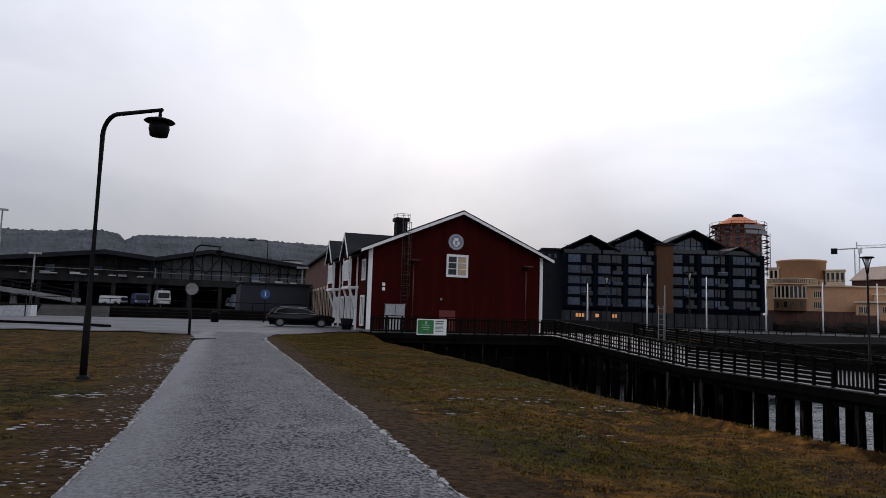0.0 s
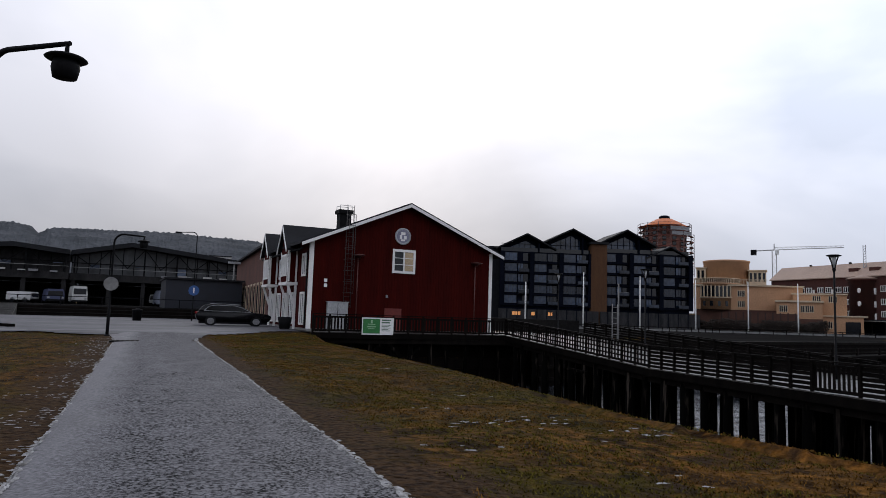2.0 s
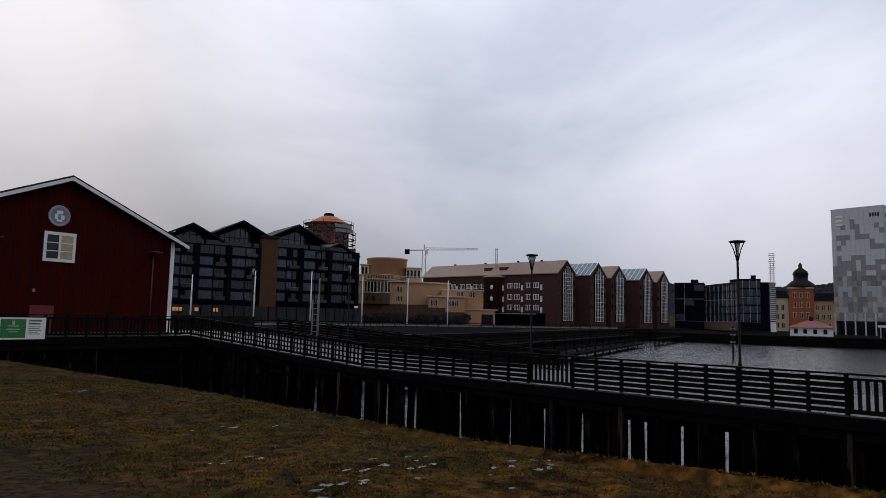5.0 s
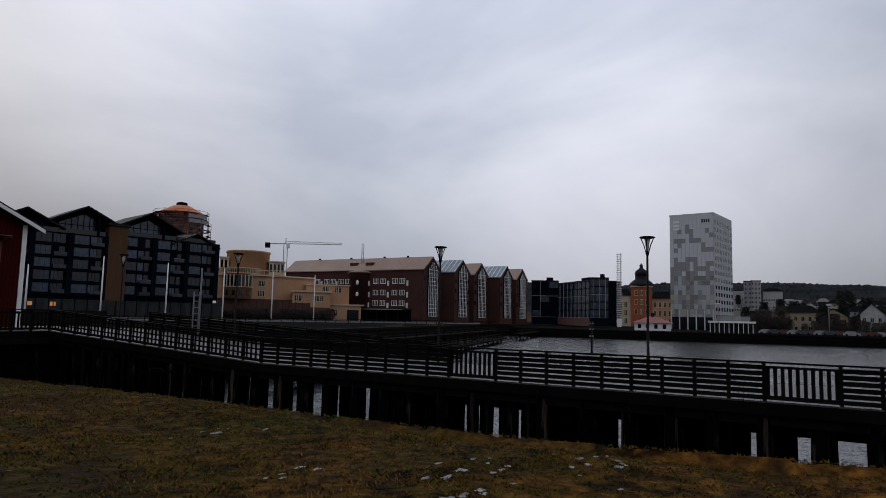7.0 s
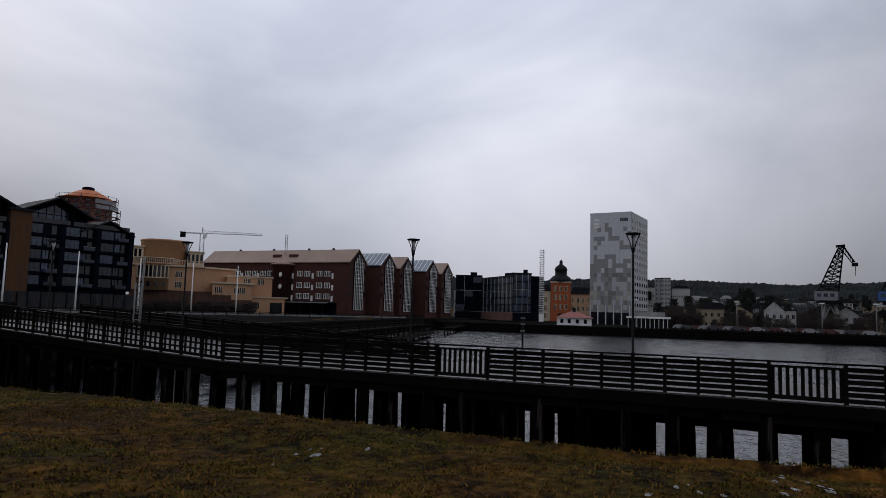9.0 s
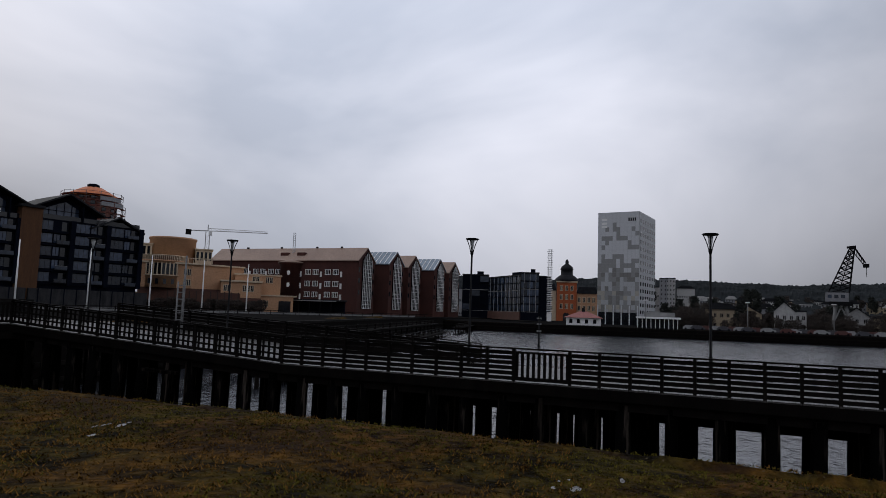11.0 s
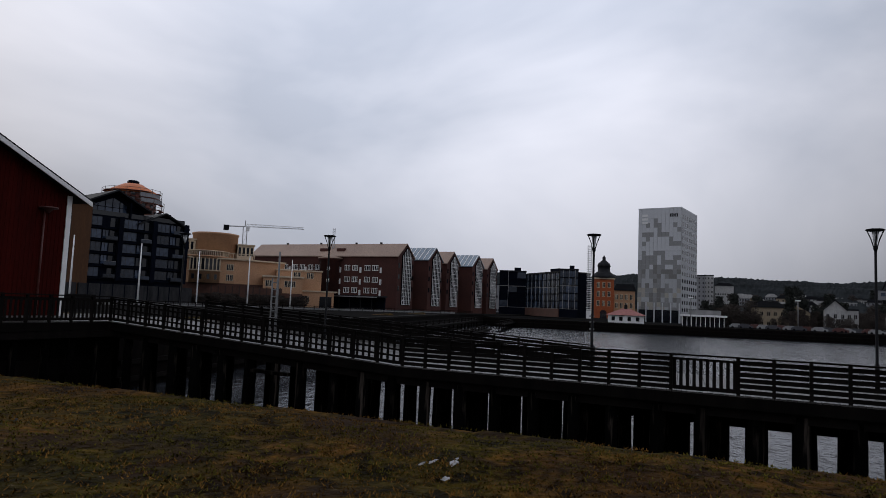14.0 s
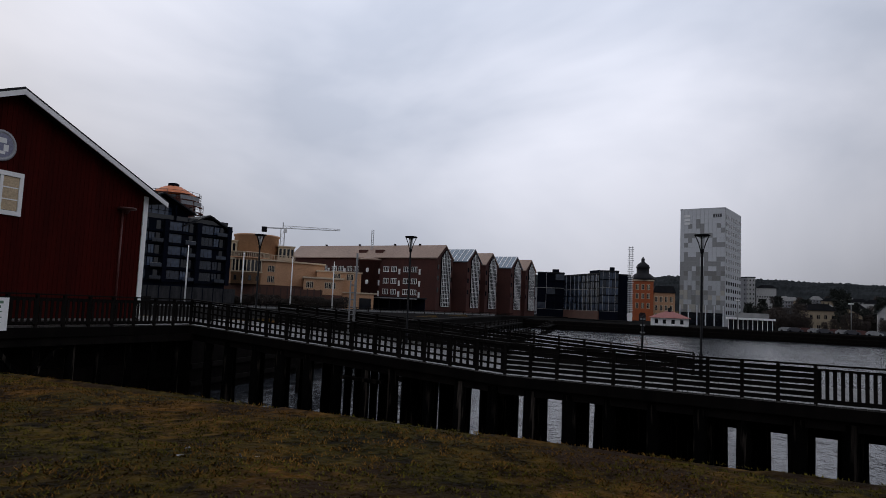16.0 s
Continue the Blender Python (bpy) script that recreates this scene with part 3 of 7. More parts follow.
for yy in (49.5, 52.6, 55.2, 57.2, 59.8):
    west_window(yy, 1.55, 1.2, 2.3, house)
for yy in (49.4, 55.1, 57.0):
    west_window(yy, 4.6, 1.1, 1.6, house)


def bay(y):
    t = thing("balcony_bay", "projecting red bay with white trim on timber struts", "bay", "bays of the warehouse")
    out = GX0 - 0.75
    bm = bmesh.new()
    box(bm, out, GX0 - 0.002, y - 1.2, y + 1.2, 3.42, 5.75)
    part("bay_wall", bm, M_RED, t)
    bm = bmesh.new()
    box(bm, out - 0.1, GX0 - 0.004, y - 1.3, y + 1.3, 3.22, 3.42)
    part("sill_beam", bm, M_WHITE, t)
    for yy in (y - 1.15, y + 1.15):
        bm = bmesh.new()
        beam(bm, (out + 0.06, yy, 3.22), (GX0 - 0.16, yy, 1.75), 0.15, 0.15)
        part("strut", bm, M_WHITE, t, "white painted timber strut")
        bm = bmesh.new()
        box(bm, GX0 - 0.2, GX0 - 0.05, yy - 0.08, yy + 0.08, 0.06, 3.2)
        part("post", bm, M_WHITE, t)
        bm = bmesh.new()
        box(bm, out - 0.03, out - 0.001, yy - 0.1, yy + 0.1, 3.42, 5.7)
        part("corner_trim", bm, M_WHITE, t)
    for yy in (y - 0.5, y + 0.5):
        west_window(yy, 4.65, 0.8, 1.6, t, out)
    for xx in (out + 0.02, GX0 - 0.2):
        bm = bmesh.new()
        box(bm, xx, xx + 0.13, y - 1.235, y - 1.203, 3.45, 5.7)
        part("side_trim", bm, M_WHITE, t)
    # gabled dormer above the bay
    swap = Matrix(((0, 1, 0, 0), (1, 0, 0, 0), (0, 0, 1, 0), (0, 0, 0, 1)))
    bm = bmesh.new()
    prism(bm, [(y - 1.2, 5.76), (y + 1.2, 5.76), (y + 1.2, 6.1), (y, 7.5), (y - 1.2, 6.1)], GX0 - 0.72, GX0 + 3.4, swap)
    part("dormer_wall", bm, M_RED, t)
    for k in (-1, 1):
        bm = bmesh.new()
        prism(bm, [(y, 7.55), (y + k * 1.6, 5.7), (y + k * 1.6, 5.84), (y, 7.69)], GX0 - 1.0, GX0 + 3.5, swap)
        part("dormer_roof", bm, M_ROOF, t)
        bm = bmesh.new()
        prism(bm, [(y, 7.4), (y + k * 1.6, 5.55), (y + k * 1.6, 5.75), (y, 7.6)], GX0 - 1.06, GX0 - 1.005, swap)
        part("dormer_bargeboard", bm, M_WHITE, t)


bay(52.5)
bay(59.4)
bm = bmesh.new()
tube(bm, [(GX0 - 0.12, 48.2, 0.2), (GX0 - 0.12, 48.2, 5.5)], 0.05, 8)
tube(bm, [(GX0 - 0.6, 47.8, 5.62), (GX0 - 0.6, 62.2, 5.62)], 0.07, 8)
part("gutter_pipe", bm, M_IRON, house)


# ---- boardwalk on piles ----
def edge_x(y):
    return 20.4 + 0.117 * y


BEND_Y, CORNER_Y, LOW, HIGH = 28.68, 43.45, -0.85, 0.15
boardwalk = thing("boardwalk", "black timber boardwalk standing on rows of weathered piles over the water", "boardwalk")


def deck_z(y):
    return LOW if y < BEND_Y else lerp(LOW, HIGH, min(1, (y - BEND_Y) / (CORNER_Y - BEND_Y)))


def far_x(y):
    return edge_x(y) + 6.6 if y < 22.7 else lerp(32.4, 31.5, (y - 22.7) / 21)


def decking():
    vs, fs = [], []
    y = -17.0
    while y < CORNER_Y - 0.05:
        a, b = edge_x(y) if y < BEND_Y else lerp(edge_x(BEND_Y), 24.3, (y - BEND_Y) / (CORNER_Y - BEND_Y)), far_x(y)
        z0, z1 = deck_z(y), deck_z(y + 0.14)
        dz = random.uniform(-0.006, 0.006)
        o = len(vs)
        for x in (a - 0.05, b):
            for yy, zz in ((y, z0), (y + 0.135, z1)):
                vs += [(x, yy, zz + dz - 0.05), (x, yy, zz + dz)]
        fs += [tuple(o + i for i in f) for f in ((1, 5, 7, 3), (0, 2, 6, 4), (0, 1, 3, 2), (4, 6, 7, 5), (0, 4, 5, 1), (2, 3, 7, 6))]
        y += 0.15
    x = 10.5
    while x < 31.5:
        o = len(vs)
        dz = random.uniform(-0.006, 0.006)
        for xx in (x, x + 0.135):
            for yy in (CORNER_Y, GY - 0.1 if x < 25.6 else GY + 4):
                vs += [(xx, yy, HIGH + dz - 0.05), (xx, yy, HIGH + dz)]
        fs += [tuple(o + i for i in f) for f in ((1, 5, 7, 3), (0, 2, 6, 4), (0, 1, 3, 2), (4, 6, 7, 5), (0, 4, 5, 1), (2, 3, 7, 6))]
        x += 0.15
    me = bpy.data.meshes.new("decking")
    me.from_pydata(vs, [], fs)
    me.materials.append(mat("wet_deck_boards", (0.05, 0.045, 0.04), (0.03, 0.027, 0.024), 0.45, 0.8, 14, 0.002, island=0.3))
    ob = new("decking", me)
    ob.parent = boardwalk
    tagged(ob, kind="stuff")


decking()


def run(name, pts, w, h, dz):
    """A beam along a line of points, set dz below it."""
    bm = bmesh.new()
    for p, q in zip(pts, pts[1:]):
        beam(bm, (p[0], p[1], p[2] + dz), (q[0], q[1], q[2] + dz), w, h)
    return part(name, bm, M_TIMBER, boardwalk)


A = (edge_x(-17.02), -17.02, LOW)
B = (edge_x(BEND_Y), BEND_Y, LOW)
C = (24.3, CORNER_Y, HIGH)
D = (10.6, CORNER_Y, HIGH)
run("edge_beam", [A, B, C, D], 0.16, 0.34, -0.22)
run("cap_beam", [(p[0] + 0.3, p[1] + (0.3 if p is D else 0), p[2]) for p in (A, B, C, D)], 0.28, 0.3, -0.55)
FAR = [(far_x(y), y, deck_z(y)) for y in (-17, 22.69)] + [(32.4, 22.7, -1.2), (31.5, 44.0, HIGH)]
run("far_beam", FAR[:2], 0.2, 0.4, -0.3)
run("far_beam", FAR[2:], 0.2, 0.4, -0.3)
# plank skirt on the far side of the deck, down towards the water
for z0, z1 in ((-1.5, -1.15), (-1.9, -1.53), (-2.35, -1.93), (-2.74, -2.38)):
    bm = bmesh.new()
    beam(bm, (far_x(-17) + 0.1, -17, (z0 + z1) / 2), (far_x(22.6) + 0.1, 22.6, (z0 + z1) / 2), 0.07, z1 - z0)
    part("skirt_plank", bm, M_TIMBER, boardwalk)
    if z0 < -1.6:
        continue
    bm = bmesh.new()
    beam(bm, (32.3, 22.7, (z0 + z1) / 2), (31.5, 44, (z0 + z1) / 2), 0.07, z1 - z0)
    part("skirt_plank", bm, M_TIMBER, boardwalk)

bm = bmesh.new()
tube(bm, [(0, 0, -7.0), (0, 0, -2.0), (0, 0, 0)], [0.17, 0.165, 0.155], 10)
for v in bm.verts:
    v.co.x += 0.02 * noise.noise((v.co.x * 3, v.co.y * 3, v.co.z))
    v.co.y += 0.02 * noise.noise((v.co.y * 3, v.co.x * 3, v.co.z + 9))
pile_me = mesh_of("timber_post", bm, M_PILE)
y = -15.75
k = 0
while y < CORNER_Y:
    ex = edge_x(y) if y < BEND_Y else lerp(edge_x(BEND_Y), 24.3, (y - BEND_Y) / (CORNER_Y - BEND_Y))
    for off in (0.32, 1.5, 2.7, 3.9, 5.1, 6.3) if y < BEND_Y - 3 else (0.32, 1.9, 3.5, 5.1):
        x = ex + off + random.uniform(-0.1, 0.1)
        yy = y + random.uniform(-0.09, 0.09) * (1 if off < 1 or y < 12 else 2.4) - off * 0.15
        fat = random.uniform(1.15, 1.5)
        piece("timber_post", pile_me, boardwalk, pose(x, yy, deck_z(y) - 0.5, random.uniform(-1.2, 1.2), random.uniform(-1.2, 1.2), random.uniform(0, 360)) @ Matrix.Diagonal((fat, fat, 1, 1)))
    y += 1.36
    k += 1
for i in range(9):
    for off in (0.35, 2.2):
        piece("timber_post", pile_me, boardwalk, pose(13.2 + i * 1.35 + random.uniform(-0.1, 0.1), CORNER_Y + off, HIGH - 0.5, 0, 0, random.uniform(0, 360)))
for x0, x1 in ((15.3, 14.2), (15.5, 16.6), (18.3, 17.1)):
    bm = bmesh.new()
    beam(bm, (x0, CORNER_Y + 0.15, -0.3), (x1, CORNER_Y + 0.15, -1.6), 0.12, 0.14)
    part("brace", bm, M_PILE, boardwalk, "pale weathered diagonal brace")
# added dark screen standing in for the deep shade under the gable deck
for k in range(7):
    bm = bmesh.new()
    box(bm, 11.9, 25.6, 44.55, 44.62, -5.2 + k * 0.74, -4.48 + k * 0.74)
    part("bulkhead_plank", bm, M_TIMBER, boardwalk)
bm = bmesh.new()
box(bm, 25.62, 25.7, 44.55, 53.0, -5.2, 0.0)
part("bulkhead_return", bm, M_TIMBER, boardwalk)
bm = bmesh.new()
beam(bm, (23.55, 33.4, -1.5), (23.7, 35.2, -1.45), 0.3, 0.12)
part("fender_board", bm, M_PILE, boardwalk)


# ---- railings ----
def bar_mesh(name, lx, ly, lz, material=M_RAIL):
    bm = bmesh.new()
    box(bm, -lx / 2, lx / 2, -ly / 2, ly / 2, -lz / 2, lz / 2)
    return mesh_of(name, bm, material)


RAIL_BITS = {}


def bits(step):
    key = round(step, 3)
    if key not in RAIL_BITS:
        RAIL_BITS[key] = {
            "post": bar_mesh("post", 0.10, 0.10, 1.5), "top_rail": bar_mesh("top_rail", step + 0.02, 0.15, 0.05),
            "slat": bar_mesh("slat", step + 0.01, 0.03, 0.128), "thin_slat": bar_mesh("thin_slat", step + 0.01, 0.03, 0.07),
            "picket": bar_mesh("picket", 0.10, 0.028, 0.86), "bottom_rail": bar_mesh("bottom_rail", step + 0.01, 0.05, 0.12)}
    return RAIL_BITS[key]


def railing(name, p, q, count, style, label, panels=()):
    """A railing between two deck points in equal bays; style by bay: slats, pickets, or both."""
    p, q = Vector(p), Vector(q)
    t = thing(name, label, "railing", "railings of the boardwalk")
    step = (q - p).length / count
    bt = bits(step)
    a = (q - p).normalized()
    rz = math.degrees(math.atan2(a.y, a.x))
    ry = -math.degrees(math.asin(a.z))
    for i in range(count + 1):
        if i in panels and i - 1 in panels:
            continue
        c = p.lerp(q, i / count)
        piece("post", bt["post"], t, pose(c.x, c.y, c.z + 0.33, 0, 0, rz))
    for i in range(count):
        c = p.lerp(q, (i + 0.5) / count)
        st = "panel" if i in panels else style
        side = Vector((a.y, -a.x, 0)).normalized() * 0.065

        def put(nm, dz, along=0.0, out=0.0, flat=False):
            o = c + a * along + side * out
            piece(nm, bt[nm], t, pose(o.x, o.y, o.z + dz + random.uniform(-0.004, 0.004), 0, 0 if flat else ry, rz))

        put("top_rail", 1.1)
        put("bottom_rail", 0.1)
        if st == "slats":
            for dz in (0.27, 0.44, 0.61, 0.78, 0.95):
                put("slat", dz, 0, 1)
        elif st == "panel":
            put("thin_slat", 0.97)
            n = 5
            for j in range(n):
                put("picket", 0.53, (j + 0.5) / n * step - step / 2, 1, True)
        elif st == "grid":
            for dz in (0.34, 0.58, 0.82):
                put("thin_slat", dz)
            put("thin_slat", 1.0, 0, 1)
            for j in range(4):
                put("picket", 0.53, (j + 0.5) / 4 * step - step / 2, 1, True)
        else:
            put("slat", 0.93)
            for j in range(5):
                put("picket", 0.5, (j + 0.5) / 5 * step - step / 2, 1, True)


# bays of the straight run are about a metre; two boarded panels sit in it
railing("railing", A, B, 48, "slats", "black timber railing of horizontal boards with picket panels", panels=[3, 4, 14, 15, 25, 26, 36, 37])
railing("railing", B, C, 14, "grid", "black timber railing with pickets behind boards down the ramp")
railing("railing", (D[0], D[1], D[2]), C, 13, "pickets", "dark timber picket railing along the gable deck")
railing("railing", FAR[2], (31.5, 44.0, HIGH), 18, "slats", "black timber railing on the far edge of the ramp")


# ---- lamps ----
def harbour_lamp(x, y, z0, first=[None]):
    if first[0]:
        return copy_thing(first[0], pose(x, y, z0, 0, 0, random.uniform(0, 90)))
    t = thing("street_lamp", "tall black post lamp with funnel-shaped open head on the boardwalk", "lamp", "boardwalk lamps")
    bm = bmesh.new()
    tube(bm, [(0, 0, 0), (0, 0, 0.9), (0, 0, 0.92), (0, 0, 4.85)], [0.075, 0.075, 0.05, 0.042], 10)
    part("pole", bm, M_IRON, t)
    bm = bmesh.new()
    lathe(bm, [(0.045, 4.55), (0.075, 4.66), (0.07, 4.74)], 12)
    part("collar", bm, M_IRON, t)
    for k in range(4):
        c, s = math.cos(k * math.pi / 2 + 0.5), math.sin(k * math.pi / 2 + 0.5)
        bm = bmesh.new()
        tube(bm, [(0.05 * c, 0.05 * s, 4.68), (0.13 * c, 0.13 * s, 4.98), (0.25 * c, 0.25 * s, 5.27)], 0.02, 6)
        part("strut", bm, M_IRON, t)
    bm = bmesh.new()
    lathe(bm, [(0.10, 5.23), (0.27, 5.26), (0.31, 5.29), (0.27, 5.32), (0.05, 5.34)], 20)
    part("cap", bm, M_IRON, t)
    bm = bmesh.new()
    lathe(bm, [(0.04, 4.74), (0.07, 4.95), (0.11, 5.23)], 12)
    part("glass", bm, mat("frosted_lamp_glass", (0.55, 0.57, 0.58), rough=0.3), t)
    for child in t.children:
        if child.name.split(".")[0] != "pole":
            child.location.z = 0.2
    t.matrix_world = pose(x, y, z0)
    first[0] = t
    return t


for x, y in ((29.46, 35.25), (28.66, 22.33), (26.95, 12.6), (28.6, 43.3)):
    harbour_lamp(x, y, LOW + 0.02)


def arm_lamp(name, x, y, z0, height, reach, turn, label, bell=True, r=0.058):
    """A post whose top bends over into an arm with a hanging shade."""
    t = thing(name, label, "lamp", "path lamps")
    bm = bmesh.new()
    pts, rad = [(0, 0, -0.1), (0, 0, 1.2), (0, 0, 1.22), (0, 0, height - 0.4)], [r * 1.25, r * 1.2, r, r * 0.8]
    for k in range(1, 7):
        a = math.pi / 2 * k / 6
        pts.append((0.4 - 0.4 * math.cos(a), 0, height - 0.4 + 0.4 * math.sin(a)))
        rad.append(r * 0.75)
    pts.append((reach, 0, height - 0.06))
    rad.append(r * 0.6)
    tube(bm, pts, rad, 10)
    part("post", bm, M_IRON, t)
    bm = bmesh.new()
    lathe(bm, [(r * 2.2, -0.1), (r * 2.2, 0.03), (r * 1.3, 0.06)], 12)
    part("foot", bm, M_IRON, t)
    if bell:
        bm = bmesh.new()
        tube(bm, [(reach - 0.05, 0, height - 0.08), (reach - 0.05, 0, height - 0.22)], 0.03, 8)
        part("hanger", bm, M_IRON, t)
        bm = bmesh.new()
        lathe(bm, [(0.06, height - 0.2), (0.25, height - 0.26), (0.285, height - 0.29), (0.25, height - 0.31), (0.1, height - 0.30)], 20, (reach - 0.05, 0))
        part("shade", bm, M_IRON, t, "flat black disc shade")
        bm = bmesh.new()
        lathe(bm, [(0.17, height - 0.30), (0.19, height - 0.42), (0.16, height - 0.57), (0.08, height - 0.59)], 16, (reach - 0.05, 0))
        part("lantern", bm, M_IRON, t)
    else:
        bm = bmesh.new()
        box(bm, reach - 0.15, reach + 0.35, -0.14, 0.14, height - 0.16, height - 0.02)
        part("head", bm, M_IRON, t)
    t.matrix_world = pose(x, y, z0, 0, 0, turn)
    return t


arm_lamp("path_lamp", -2.1, 14.84, 0.0, 5.24, 1.70, -47, "black post lamp with bent arm and hanging disc shade")
arm_lamp("path_lamp", -0.53, 36.95, 0.0, 4.65, 1.3, -10, "black post lamp with bent arm beside the path")
arm_lamp("street_lamp", 5.95, 69.8, 0.0, 8.4, 1.6, 165, "tall dark street lamp with bent arm by the parking yard", False)


def round_sign(x, y, z, d, front, label, turn):
    t = thing("road_sign", label, "sign", "round signs on lamp posts")
    bm = bmesh.new()
    lathe(bm, [(d / 2, 0), (d / 2, 0.03)], 24)
    bmesh.ops.transform(bm, matrix=pose(0, 0, 0, 90), verts=bm.verts)
    part("disc", bm, front, t)
    bm = bmesh.new()
    box(bm, -d / 2, d / 2, 0.002, 0.03, -0.03, 0.03)
    part("bracket", bm, M_IRON, t)
    t.matrix_world = pose(x, y, z, 0, 0, turn)
    return t


M_BLUE = mat("blue_sign", (0.03, 0.10, 0.30), (0.025, 0.08, 0.24), 0.4)
round_sign(-0.53, 36.83, 2.35, 0.62, M_GREY, "grey back of a round road sign on the lamp post", 0)
bs_ = round_sign(5.95, 69.65, 2.9, 0.95, M_BLUE, "round blue footpath sign with a white figure bar", 0)
bm = bmesh.new()
box(bm, -0.06, 0.06, -0.04, -0.032, -0.25, 0.25)
part("symbol_bar", bm, M_WHITE, bs_)


# ---- green and white notice board on the railing ----
def notice():
    t = thing("notice_board", "white notice board with a green field fixed to the railing", "sign")
    x0, x1, z0, z1, y = 13.72, 15.85, 0.02, 1.10, CORNER_Y - 0.12
    bm = bmesh.new()
    box(bm, x0, x1, y, y + 0.03, z0, z1)
    part("board", bm, M_WHITE, t)
    bm = bmesh.new()
    box(bm, x0 + 0.06, x0 + 1.2, y - 0.006, y - 0.001, z0 + 0.08, z1 - 0.08)
    part("green_field", bm, mat("sign_green", (0.03, 0.20, 0.05), (0.025, 0.16, 0.04), 0.4), t)
    for k, (w, hh, zz) in enumerate(((0.5, 0.05, 0.66), (0.6, 0.06, 0.5), (0.42, 0.04, 0.38), (0.12, 0.2, 0.82))):
        bm = bmesh.new()
        box(bm, x0 + 0.63 - w / 2, x0 + 0.63 + w / 2, y - 0.012, y - 0.007, z0 + zz - hh / 2, z0 + zz + hh / 2)
        part("text_bar", bm, mat("pale_green", (0.35, 0.55, 0.35)), t)
    for w, hh, zz in ((0.62, 0.09, 0.93), (0.55, 0.09, 0.78), (0.6, 0.035, 0.62), (0.52, 0.035, 0.53), (0.6, 0.035, 0.44), (0.45, 0.035, 0.35), (0.58, 0.035, 0.26)):
        bm = bmesh.new()
        box(bm, x0 + 1.32, x0 + 1.32 + w, y - 0.006, y - 0.001, z0 + zz - hh / 2, z0 + zz + hh / 2)
        part("text_bar", bm, mat("text_grey", (0.12, 0.2, 0.13)), t)


notice()


# ---- the town across the water ----
LAND = -0.9


def spot(az, dist, o=(-0.31, 10.57), twist=0.0):
    """A frame at a bearing from a point: x to the right, y away."""
    return pose(o[0] + dist * math.sin(radians(az)), o[1] + dist * math.cos(radians(az)), 0, 0, 0, -az + twist)


def put_box(name, parent, material, *a, label=""):
    bm = bmesh.new()
    box(bm, *a)
    ob = part(name, bm, material, parent, label)
    return ob


def window_mesh(w, h, glass, frame, bars=1, depth=0.12, trim=0.12):
    """Meshes for one window: its pane and its frame, facing -y."""
    bm = bmesh.new()
    box(bm, -w / 2, w / 2, -0.03, 0.0, 0, h)
    pane = mesh_of("pane", bm, glass)
    bm = bmesh.new()
    box(bm, -w / 2 - trim, w / 2 + trim, -depth, 0.0, h, h + trim)
    box(bm, -w / 2 - trim, w / 2 + trim, -depth, 0.0, -trim, 0)
    for i in range(bars + 1):
        x = -w / 2 + w * i / bars
        box(bm, x - trim / 2, x + trim / 2, -depth * 0.9, 0.0, 0, h)
    fr = mesh_of("frame", bm, frame)
    return pane, fr


def put_window(parent, meshes, m):
    wd = piece("window", meshes[0], parent, m)
    piece("frame", meshes[1], wd, Matrix())
    return wd


M_DARKCLAD = mat("near_black_cladding", (0.006, 0.0078, 0.0145), (0.004, 0.0052, 0.010), 0.9, 0.3, 3, 0.002, spec=0.02)
M_OCHRE = mat("ochre_cladding", (0.095, 0.038, 0.011), (0.07, 0.028, 0.009), 0.85, 0.4, 4, stretch=(4, 4, 0.4))
M_TAN = mat("tan_render", (0.50, 0.285, 0.160), (0.42, 0.235, 0.130), 0.85, 0.2, 3)
M_CREAM = mat("cream_stone", (0.58, 0.46, 0.32), (0.48, 0.38, 0.27), 0.8, 0.3, 3)
M_REDBASE = mat("red_brown_stone", (0.10, 0.042, 0.028), (0.07, 0.03, 0.02), 0.85, 0.3, 3)


def brick_material(name, a, b, mortar, sc=1.0):
    m = mat(name, a, b, 0.9, 0.25, 4)
    nt = m.node_tree
    bs = nt.nodes["Principled BSDF"]
    src = bs.inputs["Base Color"].links[0].from_socket
    co = nt.nodes.new("ShaderNodeTexCoord")
    br = nt.nodes.new("ShaderNodeTexBrick")
    br.inputs["Scale"].default_value = sc
    br.inputs["Mortar Size"].default_value = 0.02
    br.inputs["Color1"].default_value = (1, 1, 1, 1)
    br.inputs["Color2"].default_value = (0.78, 0.78, 0.78, 1)
    br.inputs["Mortar"].default_value = (*mortar, 1)
    mx = nt.nodes.new("ShaderNodeMix")
    mx.data_type, mx.blend_type = "RGBA", "MULTIPLY"
    mx.inputs[0].default_value = 1
    nt.links.new(co.outputs["Object"], br.inputs["Vector"])
    nt.links.new(src, mx.inputs[6])
    nt.links.new(br.outputs["Color"], mx.inputs[7])
    nt.links.new(mx.outputs[2], bs.inputs["Base Color"])
    return m


M_BRICK = brick_material("dark_red_brick", (0.088, 0.025, 0.017), (0.062, 0.018, 0.013), (0.7, 0.7, 0.7), 2.0)
M_COPPER = mat("salmon_roof_sheet", (0.34, 0.235, 0.175), (0.28, 0.19, 0.145), 0.6, 0.15, 2, stretch=(1, 1, 1))
M_PANEG = mat("greenhouse_glass", (0.20, 0.25, 0.30), (0.13, 0.17, 0.21), 0.1, 0.3, 1.0, spec=0.8, rnd=0.3)
M_ORANGE = mat("orange_render", (0.40, 0.095, 0.028), (0.32, 0.078, 0.024), 0.85, 0.3, 4)
M_PALE0 = mat("grey_netting", (0.30, 0.30, 0.31), (0.22, 0.22, 0.23), 0.9)
